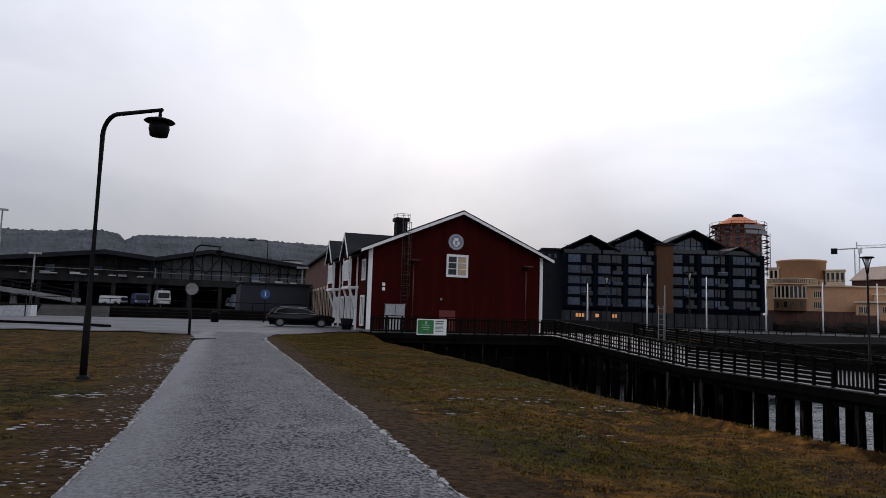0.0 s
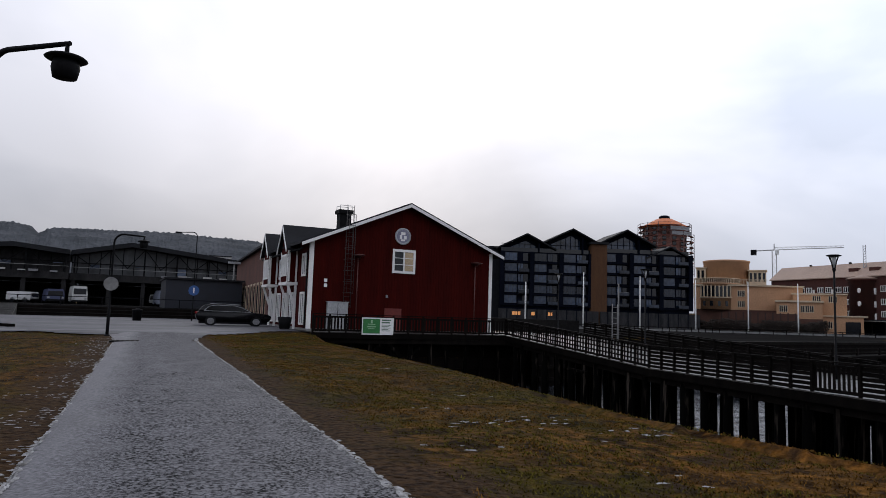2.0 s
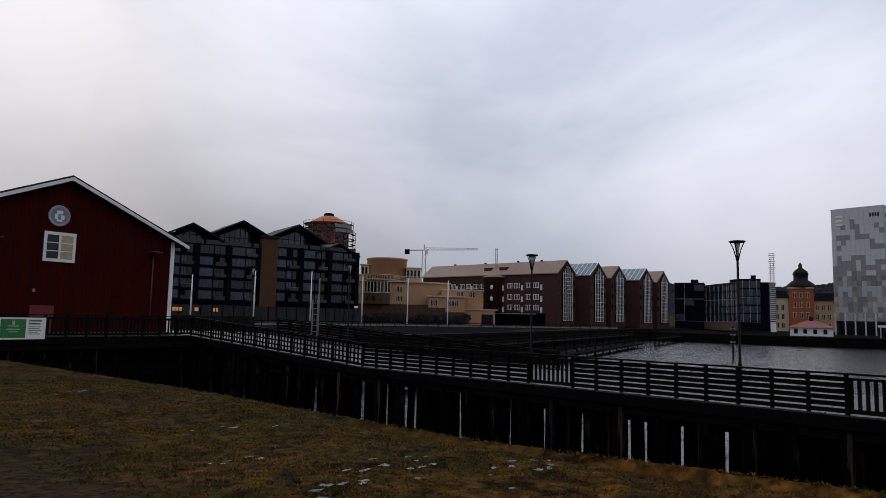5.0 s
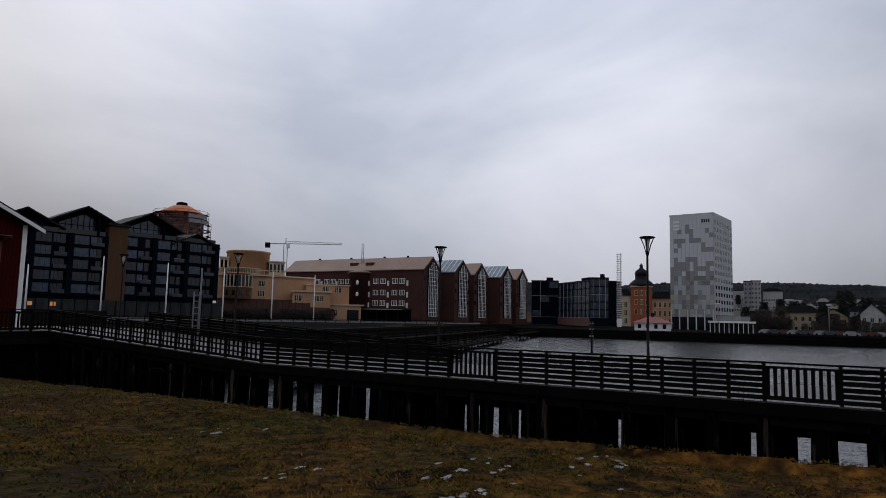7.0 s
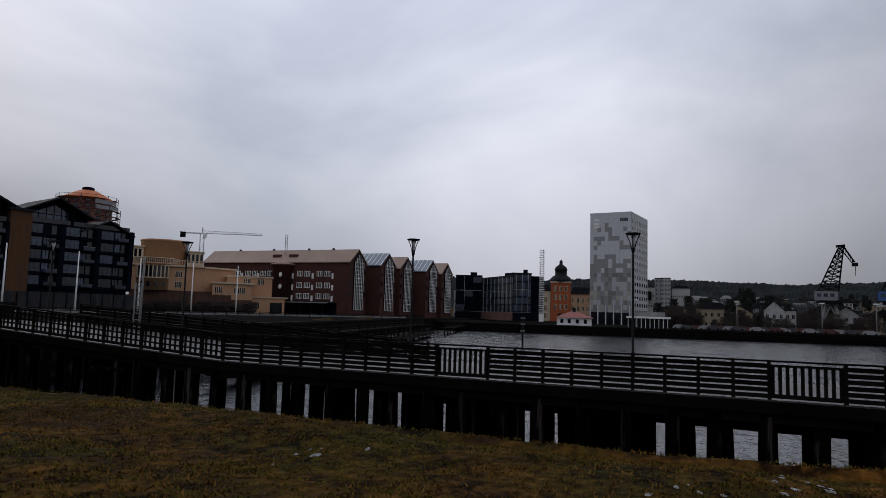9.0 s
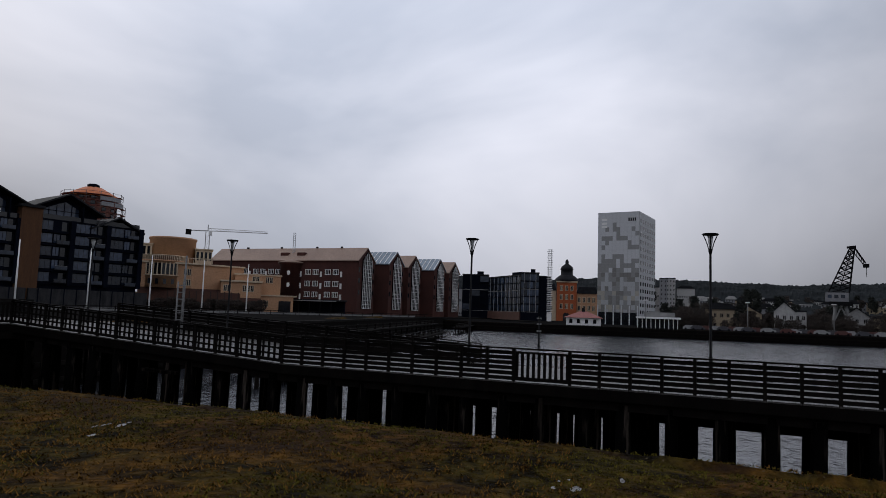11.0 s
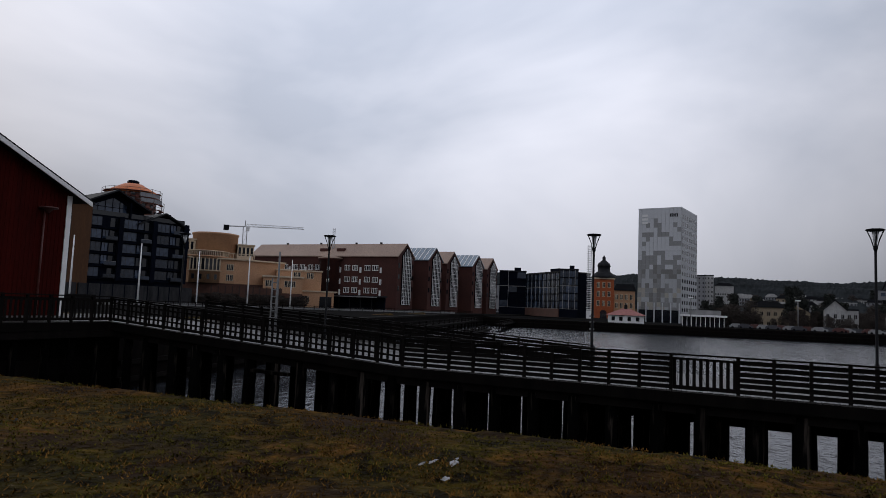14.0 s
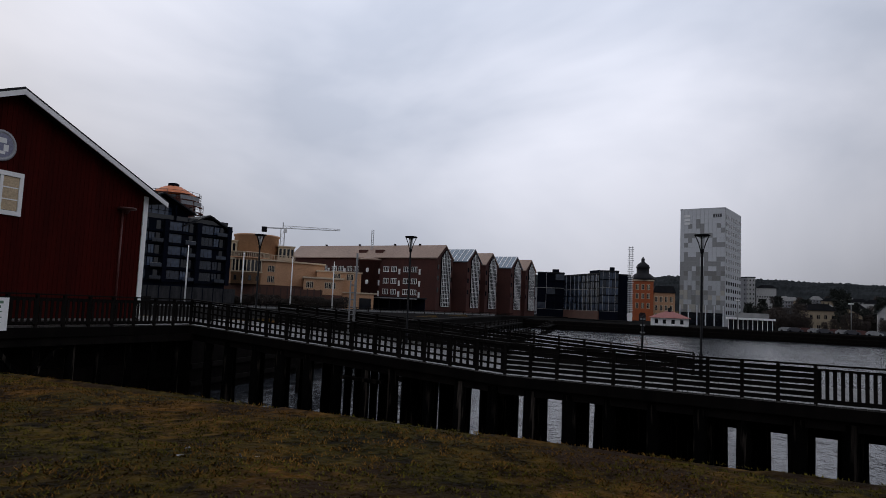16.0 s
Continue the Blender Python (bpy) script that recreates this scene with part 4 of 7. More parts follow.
M_LIT = glow("lit_shop_window", (1.0, 0.42, 0.14), 0.22)


# dark apartment houses with steep gables, their front running away to the right
def apartments():
    o, turn = (0.0, 0.0), 18
    here = spot(37.5, 190, o, turn)

    def fx(x):
        return x * 1.051 * (1 + x * 0.0016)

    def fz(x, z):
        return 1.4 + (z - 1.4) * (1 + x * 0.0016)

    win = window_mesh(1.4, 2.0, M_GLASSA, M_DARKCLAD, 2, 0.06, 0.09)
    wfr = window_mesh(3.3, 2.0, M_GLASSA, mat("window_grey", (0.026, 0.031, 0.042)), 3, 0.08, 0.07)
    bm = bmesh.new()
    box(bm, -1.4, 1.4, -1.1, 0, -0.10, 0.06)
    slab = mesh_of("balcony_slab", bm, mat("balcony_slab", (0.016, 0.016, 0.019), spec=0.1))
    bm = bmesh.new()
    box(bm, -1.4, 1.4, -1.14, -1.1, 0.06, 0.9)
    glassf = mesh_of("balcony_glass", bm, mat("smoked_balcony_glass", (0.026, 0.034, 0.050), (0.012, 0.016, 0.025), rough=0.15, spec=0.5, rnd=0.6))
    bm = bmesh.new()
    box(bm, -1.4, 1.4, -1.16, -1.09, 0.9, 0.97)
    railf = mesh_of("handrail", bm, mat("pale_handrail", (0.20, 0.20, 0.21), rnd=0.7))
    for x0, x1, gables, lab in ((-25.2, -0.9, ((-18.2, 7.0, 24.4), (-5.6, 5.9, 25.8)), "dark apartment house with two steep gables and balconies"),
                                (2.1, 25.3, ((8.9, 7.4, 25.6), (20.2, 5.6, 21.2)), "dark apartment house with ochre side panel and balconies")):
        t = thing("apartment_house", lab, "building", "apartment houses", here)
        top0 = fz((x0 + x1) / 2, 19.4)
        a0, a1 = fx(x0), fx(x1)
        put_box("wall", t, M_DARKCLAD, a0, a1, 0, 18, LAND, top0)
        put_box("podium", t, mat("podium_panels", (0.046, 0.046, 0.048), (0.022, 0.022, 0.024), 0.9, spec=0.08, stretch=(1, 1, 0.3)), a0 - 0.6, a1 + 2.0, -2.2, -0.002, LAND, 3.5)
        for k in range(9):
            xx = lerp(a0, a1, (k + 0.5) / 9)
            put_box("podium_pier", t, M_DARKCLAD, xx - 0.12, xx + 0.12, -2.26, -2.202, LAND, 3.5)
        for g, hw, top in gables:
            gx, top, hw = fx(g), fz(g, top), hw * 1.05
            ev = top - 0.5 * hw
            bm = bmesh.new()
            prism(bm, [(gx - hw, top0 - 0.1), (gx + hw, top0 - 0.1), (gx + hw, ev), (gx, top - 0.3), (gx - hw, ev)], 1.6, 17)
            part("gable_wall", bm, M_DARKCLAD, t)
            for s in (-1, 1):
                bm = bmesh.new()
                zz = top - 0.5 * (hw + 0.8)
                prism(bm, [(gx, top), (gx + s * (hw + 0.8), zz), (gx + s * (hw + 0.8), zz + 0.4), (gx, top + 0.4)], -1.0, 18)
                part("roof", bm, M_ROOF, t)
            # glazing under one side of the gable, a deep dark porch under the other
            l, r = gx - hw + 0.7, gx + hw * 0.42
            bm = bmesh.new()
            prism(bm, [(l, top0 + 0.2), (r, top0 + 0.2), (r, top - 0.5 * (r - gx) - 1.5), (gx, top - 1.5), (l, top - 0.5 * (gx - l) - 1.2)], 1.45, 1.59)
            gl = part("gable_glazing", bm, M_GLASSA, t)
            for k in range(1, 6):
                xx = lerp(l, r, k / 6)
                put_box("mullion", gl, M_DARKCLAD, xx - 0.08, xx + 0.08, 1.36, 1.44, top0 + 0.2, top - 1.5 - 0.5 * abs(xx - gx))
            put_box("transom", gl, M_DARKCLAD, l, r, 1.36, 1.44, top0 + 2.2, top0 + 2.36)
            put_box("porch_side", t, M_DARKCLAD, r + 0.1, r + 0.4, -0.6, 1.58, top0 + 0.004, top - 0.5 * (r - gx) - 0.7)
            put_box("terrace_front", t, M_GLASSD, gx - hw + 0.3, gx + hw - 0.3, -0.1, -0.03, top0 + 0.02, top0 + 1.1)
        n = 3
        for f in range(5):
            z = fz((x0 + x1) / 2, 4.9 + f * 2.95)
            for c in range(n):
                b0, b1 = lerp(a0, a1, c / n) + 0.9, lerp(a0, a1, (c + 1) / n) - 0.6
                put_window(t, wfr, pose(b0 + 1.75, -0.03, z + 0.3))
                if (f + c) % 4:
                    put_window(t, win, pose(b0 + 4.4, -0.03, z + 0.3))
                put_box("loggia", t, M_GLASSD, b1 - 1.6, b1, -0.04, -0.002, z + 0.2, z + 2.3)
                if (f * 2 + c) % 5 < 3:
                    b = piece("balcony", slab, t, pose(b1 - 1.5, -0.02, z))
                    piece("balcony_front", glassf, b, Matrix())
                    if (f + 2 * c) % 4 == 1:
                        piece("handrail", railf, b, Matrix())
            put_box("floor_band", t, M_DARKCLAD, a0, a1, -0.5, -0.003, z - 0.42, z - 0.11)
        for k in range(n + 1):
            xx = lerp(a0, a1, k / n)
            put_box("pier", t, M_DARKCLAD, xx - 0.55, xx + 0.55, -1.3, -0.503, 4.4, top0)
    t = thing("corner_tower", "ochre clad stair tower between the dark apartment houses", "building", "", here)
    put_box("wall", t, M_OCHRE, fx(-0.8), fx(3.4), -1.4, 6.0, LAND, 21.8)
    put_box("roof", t, M_ROOF, fx(-1.2), fx(3.6), -1.9, 6.4, 21.804, 22.4)
    t = thing("shop_front", "lit shop windows glowing under the dark apartments", "shop", "", here)
    for cx, w in ((-22.0, 0.7), (-21.2, 0.5), (-20.4, 0.6), (-16.6, 0.9), (-12.3, 0.5), (-11.6, 0.4)):
        put_box("window", t, M_LIT, fx(cx) - w / 2, fx(cx) + w / 2, -2.36, -2.27, 1.9, 2.8)
    t = thing("side_wing", "dark flank wing of the apartment house", "building", "", here)
    put_box("wall", t, mat("flank_grey", (0.016, 0.018, 0.022), (0.011, 0.012, 0.015), spec=0.1), fx(-31.0), fx(-25.3), 2, 16, LAND, 19.9)
    put_box("roof", t, M_ROOF, fx(-31.4), fx(-25.3), 1.6, 16.5, 19.904, 20.4)
    for k in range(2):
        put_box("window", t, M_GLASSB, fx(-29.5) + k * 1.6, fx(-29.5) + k * 1.6 + 0.8, 1.9, 1.99, 17.6, 18.8)


apartments()


def scaffold_tower():
    t = thing("scaffolded_tower", "round brick tower under scaffolding with an orange sheeted roof", "tower", "", spot(43.5, 480, (0, 0)) @ Matrix.Diagonal((1.76, 1.76, 1.76, 1)))
    bm = bmesh.new()
    lathe(bm, [(8.2, LAND), (8.2, 36.5)], 10)
    part("drum", bm, brick_material("tower_brick", (0.22, 0.085, 0.06), (0.16, 0.06, 0.045), (0.8, 0.8, 0.8), 1.5), t)
    bm = bmesh.new()
    lathe(bm, [(9.2, 36.5), (8.6, 37.4), (3.2, 40.2), (2.0, 40.4)], 10)
    part("roof", bm, mat("orange_sheeting", (0.62, 0.18, 0.05), (0.5, 0.13, 0.04), 0.6), t, "orange plastic sheeting over the roof")
    bm = bmesh.new()
    lathe(bm, [(2.0, 40.41), (2.0, 41.3), (1.4, 41.6)], 8)
    part("hatch", bm, M_DARKCLAD, t)
    M_SC = mat("scaffold_tube", (0.13, 0.10, 0.10), (0.08, 0.06, 0.06), rough=0.6, rnd=0.5)
    M_SCR = mat("scaffold_board", (0.27, 0.075, 0.055), (0.15, 0.045, 0.035), rnd=0.5)
    n = 14
    step = 2 * math.pi / n
    wide = 2 * 10.2 * math.sin(step / 2)
    bm = bmesh.new()
    box(bm, -wide / 2, wide / 2, -0.6, 0.6, -0.08, 0.08)
    board = mesh_of("scaffold_board", bm, M_SCR)
    bm = bmesh.new()
    box(bm, -wide / 2, wide / 2, -0.64, -0.58, 0.9, 1.0)
    ledger = mesh_of("ledger", bm, M_SC)
    bm = bmesh.new()
    tube(bm, [(0, 0, -0.9), (0, 0, 1.1)], 0.10, 5)
    post = mesh_of("standard", bm, M_SC)
    bm = bmesh.new()
    box(bm, -0.7, 0.7, -0.05, 0.25, 0.3, 1.6)
    hole = mesh_of("window", bm, M_GLASSD)
    bm = bmesh.new()
    box(bm, -wide / 2, wide / 2, -0.7, -0.66, 0.1, 1.5)
    net = mesh_of("netting", bm, M_PALE0)
    for k in range(10):
        z = 19 + 2 * k
        rad = 10.0 if k < 8 else 9.0
        for j in range(n):
            m = Matrix.Rotation(step * j, 4, "Z") @ Matrix.Translation((0, -rad, z))
            if random.random() < 0.86:
                piece("scaffold_board", board, t, m)
            piece("ledger", ledger, t, m)
            piece("standard", post, t, m @ Matrix.Translation((wide / 2, -0.6, 0)))
            if k < 9:
                piece("window", hole, t, Matrix.Rotation(step * j, 4, "Z") @ Matrix.Translation((0, -8.2, z + 0.2)))
            if k in (7, 8) and j in (1, 2):
                piece("netting", net, t, m)


scaffold_tower()


def crane(name, az, dist, top, z0, jib_l, jib_r, label):
    t = thing(name, label, "crane", "", spot(az, dist))
    M_C = mat("crane_steel", (0.58, 0.57, 0.56), (0.45, 0.45, 0.45), 0.5)
    bm = bmesh.new()
    for dx, dy in ((-1, -1), (1, -1), (1, 1), (-1, 1)):
        beam(bm, (dx, dy, z0), (dx, dy, top), 0.42, 0.42)
    z = z0
    k = 1
    while z < top - 2:
        beam(bm, (-k, -1, z), (k, -1, z + 2), 0.16, 0.16)
        beam(bm, (-1, -k, z), (-1, k, z + 2), 0.16, 0.16)
        z += 2
        k = -k
    part("mast", bm, M_C, t)
    bm = bmesh.new()
    for yy, zz in ((-0.7, 0), (0.7, 0), (0, 1.4)):
        beam(bm, (0, yy, top + zz), (jib_r, yy, top + 0.8 + zz * 0.6), 0.2, 0.2)
    x = 0
    while x < jib_r - 2:
        beam(bm, (x, -0.7, top + 0.8 * x / jib_r), (x + 1.1, 0, top + 1.4), 0.12, 0.12)
        beam(bm, (x + 1.1, 0, top + 1.4), (x + 2.2, -0.7, top + 0.8 * (x + 2.2) / jib_r), 0.12, 0.12)
        x += 2.2
    part("jib", bm, M_C, t)
    bm = bmesh.new()
    beam(bm, (0, 0, top), (-jib_l, 0, top - 0.4), 1.0, 0.5)
    part("counter_jib", bm, M_C, t)
    put_box("counterweight", t, M_IRON, -jib_l - 0.6, -jib_l + 2.2, -0.7, 0.7, top - 2.6, top + 0.2)
    put_box("cab", t, M_WHITE, 0.4, 2.2, -1.6, 0.2, top - 2.4, top - 0.2)
    bm = bmesh.new()
    beam(bm, (0, 0, top), (0, 0, top + 3.2), 0.5, 0.5)
    part("apex", bm, M_C, t)


crane("tower_crane", 52.75, 380, 40.0, 0.0, 10.5, 31, "grey tower crane with a long lattice jib above the roofs")


def drum_house():
    t = thing("office_house", "tan rendered office house with a round drum and white columns", "building", "", spot(52, 215))
    bm = bmesh.new()
    ring = [(-16.5, 0), (-2.2, 0), (13.0, 7.0), (13.0, 20), (-16.5, 20)]
    lo = [bm.verts.new((x, y, 5.6)) for x, y in ring]
    hi = [bm.verts.new((x, y, 12.8)) for x, y in ring]
    bm.faces.new(lo[::-1])
    bm.faces.new(hi)
    for k in range(5):
        bm.faces.new((lo[k], lo[(k + 1) % 5], hi[(k + 1) % 5], hi[k]))
    part("wall", bm, M_TAN, t)
    put_box("base", t, M_REDBASE, -16.7, 13.2, 0.2, 20, LAND, 5.596)
    for p, q in (((-16.9, -0.15), (-2.0, -0.15)), ((-2.2, -0.1), (13.2, 6.9))):
        bm = bmesh.new()
        beam(bm, (*p, 12.95), (*q, 12.95), 0.9, 0.45)
        part("cornice", bm, M_CREAM, t)
    # round bay: tall windows between pilasters, balustrade above
    cx, cy, R = -10.6, 5.0, 6.6
    bm = bmesh.new()
    lathe(bm, [(R, 5.6), (R, 13.2), (R + 0.3, 13.25), (R + 0.3, 13.6), (R - 0.3, 13.62)], 40, (cx, cy))
    part("bay_wall", bm, M_TAN, t)
    bm = bmesh.new()
    box(bm, -0.16, 0.16, -0.3, 0.1, 0, 3.6)
    pil = mesh_of("pilaster", bm, M_CREAM)
    bm = bmesh.new()
    box(bm, -0.42, 0.42, -0.06, 0.1, 0, 3.2)
    tall = mesh_of("window", bm, M_GLASSD)
    bm = bmesh.new()
    box(bm, -0.4, 0.4, -0.06, 0.1, 0, 1.5)
    low = mesh_of("window", bm, M_GLASSD)
    bm = bmesh.new()
    box(bm, -0.1, 0.1, -0.1, 0.1, 0, 1.3)
    bal = mesh_of("baluster", bm, M_CREAM)
    for k in range(-8, 9):
        a = k * 9.5
        piece("pilaster", pil, t, pose(cx, cy, 9.3, 0, 0, a) @ Matrix.Translation((0, -R, 0)))
        piece("window", tall, t, pose(cx, cy, 9.45, 0, 0, a + 4.75) @ Matrix.Translation((0, -R, 0)))
        if k % 2:
            piece("window", low, t, pose(cx, cy, 6.6, 0, 0, a) @ Matrix.Translation((0, -R, 0)))
        for h in (0, 4.75):
            piece("baluster", bal, t, pose(cx, cy, 13.6, 0, 0, a + h) @ Matrix.Translation((0, -R - 0.05, 0)))
    bm = bmesh.new()
    lathe(bm, [(R - 0.15, 14.9), (R + 0.2, 14.9), (R + 0.2, 15.15), (R - 0.15, 15.15)], 40, (cx, cy))
    part("balustrade_rail", bm, M_CREAM, t)
    bm = bmesh.new()
    lathe(bm, [(R, 9.0), (R + 0.28, 9.05), (R + 0.28, 9.25), (R, 9.3)], 40, (cx, cy))
    part("string_course", bm, M_CREAM, t)
    for k in range(10):
        x = -3.6 + k * 0.75
        put_box("baluster", t, M_CREAM, x, x + 0.2, 0.1, 0.3, 13.2, 14.5)
    put_box("balustrade_rail", t, M_CREAM, -3.9, 3.6, 0.05, 0.35, 14.5, 14.7)
    bm = bmesh.new()
    lathe(bm, [(6.7, 12.9), (6.7, 20.3), (6.95, 20.4), (6.95, 20.9), (6.5, 21.0)], 36, (-8.2, 9.2))
    part("drum", bm, M_TAN, t)
    for x0, x1, z1 in ((-16.6, -13.8, 18.4), (-1.6, 3.2, 17.6)):
        blk = put_box("upper_storey", t, M_CREAM, x0, x1, 5, 11, 12.81, z1)
        put_box("roof_slab", blk, M_CREAM, x0 - 0.3, x1 + 0.3, 4.7, 11.3, z1 + 0.004, z1 + 0.35)
        n = int((x1 - x0) / 1.2)
        for k in range(n):
            put_box("window", blk, M_GLASSD, x0 + 0.3 + k * 1.2, x0 + 1.0 + k * 1.2, 4.94, 4.998, z1 - 3.2, z1 - 0.6)
    w = window_mesh(0.95, 1.7, M_GLASSD, M_CREAM, 2, 0.1, 0.12)
    for x, z in ((-4.0, 9.6), (-3.0, 9.6), (-4.0, 6.5), (-3.0, 6.5)):
        put_window(t, w, pose(x, -0.004, z))
    # lower wing stepping forward
    t2 = thing("office_wing", "lower tan office wing with a pale cornice", "building", "", spot(55.1, 209))
    put_box("wall", t2, M_TAN, -5.4, 6.0, 0, 12, 3.4, 8.0)
    put_box("base", t2, M_REDBASE, -5.5, 6.1, -0.2, 12, LAND, 3.396)
    put_box("cornice", t2, M_CREAM, -5.8, 6.4, -0.4, 12, 8.004, 8.5)
    put_box("upper_wall", t2, M_TAN, -1.5, 12.0, 6, 14, 3.4, 10.4)
    put_box("upper_cornice", t2, M_CREAM, -1.8, 12.3, 5.7, 14, 10.404, 10.8)
    for x in (-4.2, -3.1, 1.2, 2.3, 3.4):
        put_window(t2, w, pose(x, -0.004, 5.3))
    for x in (4.0, 5.1, 8.0, 9.1):
        put_window(t2, w, pose(x, 5.996, 8.3))
    t3 = thing("office_annex", "low tan annex with a flat roof", "building", "", spot(57.6, 212))
    put_box("wall", t3, M_TAN, -4.5, 6.5, 0, 9, LAND, 4.2)
    put_box("roof", t3, M_CREAM, -4.8, 7.5, -0.3, 9, 4.204, 4.6)
    for x in (-3, -1.4):
        put_window(t3, w, pose(x, -0.002, 1.0))
    put_box("garage_door", t3, M_GLASSD, 2.2, 5.8, -0.05, -0.002, LAND, 2.9)
    # vine-grown wall along the front
    t4 = thing("garden_wall", "red-brown garden wall with pale panels along the office house", "wall", "", spot(52.2, 206))
    put_box("wall", t4, M_REDBASE, -9.5, 10.5, 0, 0.4, LAND, 4.6)
    for k in range(11):
        x = -9.2 + k * 1.9
        put_box("pier", t4, mat("dark_pier", (0.05, 0.026, 0.02)), x, x + 0.35, -0.25, -0.002, LAND, 4.8)
        if k % 2 and k < 10:
            put_box("panel", t4, M_CREAM, x + 0.7, x + 1.6, -0.06, -0.002, 0.2, 1.5)


drum_house()


def brick_ranges():
    PR = Vector((199.6, 105.5, 0))
    r = Vector((-7.7, -63.9, 0)).normalized()
    n = Vector((-r.y, r.x, 0))
    ang = math.degrees(math.atan2(n.y, n.x))
    win = window_mesh(2.0, 1.5, M_GLASSD, M_WHITE, 3, 0.15, 0.15)
    # local frame: x runs across the ranges, away from the viewer, y runs inland
    for k in range(5):
        glass = k % 2 == 1
        W, E, R = 10.5, 17.2 - 0.05 * k, 21.4 - 0.05 * k
        o = PR + Vector((13.8, -3.6, 0)) * k
        m = Matrix.Translation(o) @ pose(0, 0, 0, 0, 0, ang)
        t = thing("brick_warehouse", "glass-roofed winter garden range between brick houses" if glass else "dark red brick waterside house with salmon metal roof", "building", "waterside brick houses", m)
        ln = 62 if k == 0 else 26
        y0 = -1.8 if glass else 0.0
        bm = bmesh.new()
        prism(bm, [(0, LAND), (W, LAND), (W, E), (W / 2, R), (0, E)], y0, ln)
        part("wall", bm, M_BRICK, t)
        for s in (0, 1):
            xe = -0.5 if s == 0 else W + 0.5
            bm = bmesh.new()
            prism(bm, [(W / 2, R + 0.02), (xe, E - 0.36), (xe, E - 0.06), (W / 2, R + 0.32)], y0 - 0.3, ln + 0.4)
            rf = part("roof", bm, M_PANEG if glass else M_COPPER, t)
            if glass and s == 0:
                for j in range(7):
                    bm = bmesh.new()
                    yy = y0 + ln * j / 14
                    beam(bm, (W / 2, yy, R + 0.36), (xe, yy, E - 0.02), 0.22, 0.1)
                    part("glazing_bar", bm, M_WHITE, rf)
        # white lattice bay window in the gable
        lat = part("lattice_window", bmesh.new(), M_WHITE, t, "white lattice glazing up the gable")
        a, b = 2.5, W - 2.5
        bm = bmesh.new()
        prism(bm, [(a, 1.5), (b, 1.5), (b, E + 0.4), (W / 2, R - 1.2), (a, E + 0.4)], y0 - 0.5, y0 - 0.002)
        part("glass", bm, M_GLASSD, lat)
        for j in range(6):
            x = lerp(a, b, j / 5)
            top = E + 0.4 + (R - E - 1.6) * (1 - abs(x - W / 2) / (W / 2 - a))
            put_box("upright", lat, M_WHITE, x - 0.06, x + 0.06, y0 - 0.62, y0 - 0.502, 1.5, top)
        for j in range(13):
            z = 1.5 + j * 1.3
            put_box("transom", lat, M_WHITE, a, b, y0 - 0.61, y0 - 0.503, z - 0.055, z + 0.055)
        for xx, zz in ((0.8, 6), (0.8, 9.8), (W - 0.8, 6), (W - 0.8, 9.8), (0.8, 13.4), (W - 0.8, 13.4)):
            put_box("window", t, M_GLASSD, xx - 0.5, xx + 0.5, y0 - 0.06, y0 - 0.002, zz, zz + 1.5)
        if k == 0:
            # long landward facade with white-framed windows, facing the viewer
            for z in (4.9, 8.5, 12.4):
                for y in (8.5, 11.6, 16.5, 19.6, 32, 35, 38.6, 41.6, 46, 49, 53, 56):
                    put_window(t, win, Matrix.Translation((-0.004, y, z)) @ pose(0, 0, 0, 0, 0, -90))
                for y in (6.3, 14.2, 22.4, 30, 36.9, 44):
                    put_box("bracket", t, M_WHITE, -0.5, -0.002, y - 0.25, y + 0.25, z - 0.9, z + 0.9)
            bm = bmesh.new()
            lathe(bm, [(4.2, LAND), (4.2, 15.6), (4.9, 15.7), (4.9, 16.1), (0.3, 17.4)], 20, (0.8, 26.5))
            part("stair_drum", bm, M_BRICK, t)
            bm = bmesh.new()
            lathe(bm, [(5.0, 16.12), (5.0, 16.3), (0.3, 17.6)], 20, (0.8, 26.5))
            part("drum_roof", bm, M_COPPER, t)
            for z in (4.2, 8.6, 12.6):
                bm = bmesh.new()
                lathe(bm, [(0.75, 0), (0.75, 0.3)], 16)
                bmesh.ops.transform(bm, matrix=Matrix.Translation((-3.2, 25.0, z)) @ pose(0, 0, 0, 0, -90, -20), verts=bm.verts)
                part("round_window", bm, M_WHITE, t)
            for y in (24, 31):
                put_box("dormer", t, M_BRICK, 1.6, 4.4, y - 1.6, y + 1.6, 18.0, 19.9)
            for y in (10, 20, 35, 50):
                put_box("ridge_vent", t, M_IRON, W / 2 - 0.3, W / 2 + 0.3, y - 0.3, y + 0.3, R + 0.3, R + 0.8)
    t = thing("canopy", "long low dark canopy in front of the brick house", "canopy", "", Matrix.Translation(PR - n * 15) @ pose(0, 0, 0, 0, 0, ang))
    put_box("roof", t, M_ROOF, 0, 6, -2, 26, 3.4, 3.8)
    put_box("fascia", t, M_STEEL, -0.1, -0.002, -2, 26, 3.2, 3.5)
    for y in range(0, 26, 4):
        put_box("post", t, M_IRON, 0.3, 0.5, y, y + 0.2, LAND, 3.4)
    put_box("back_wall", t, M_DARKCLAD, 5.4, 5.9, -1.5, 25.5, LAND, 3.396)


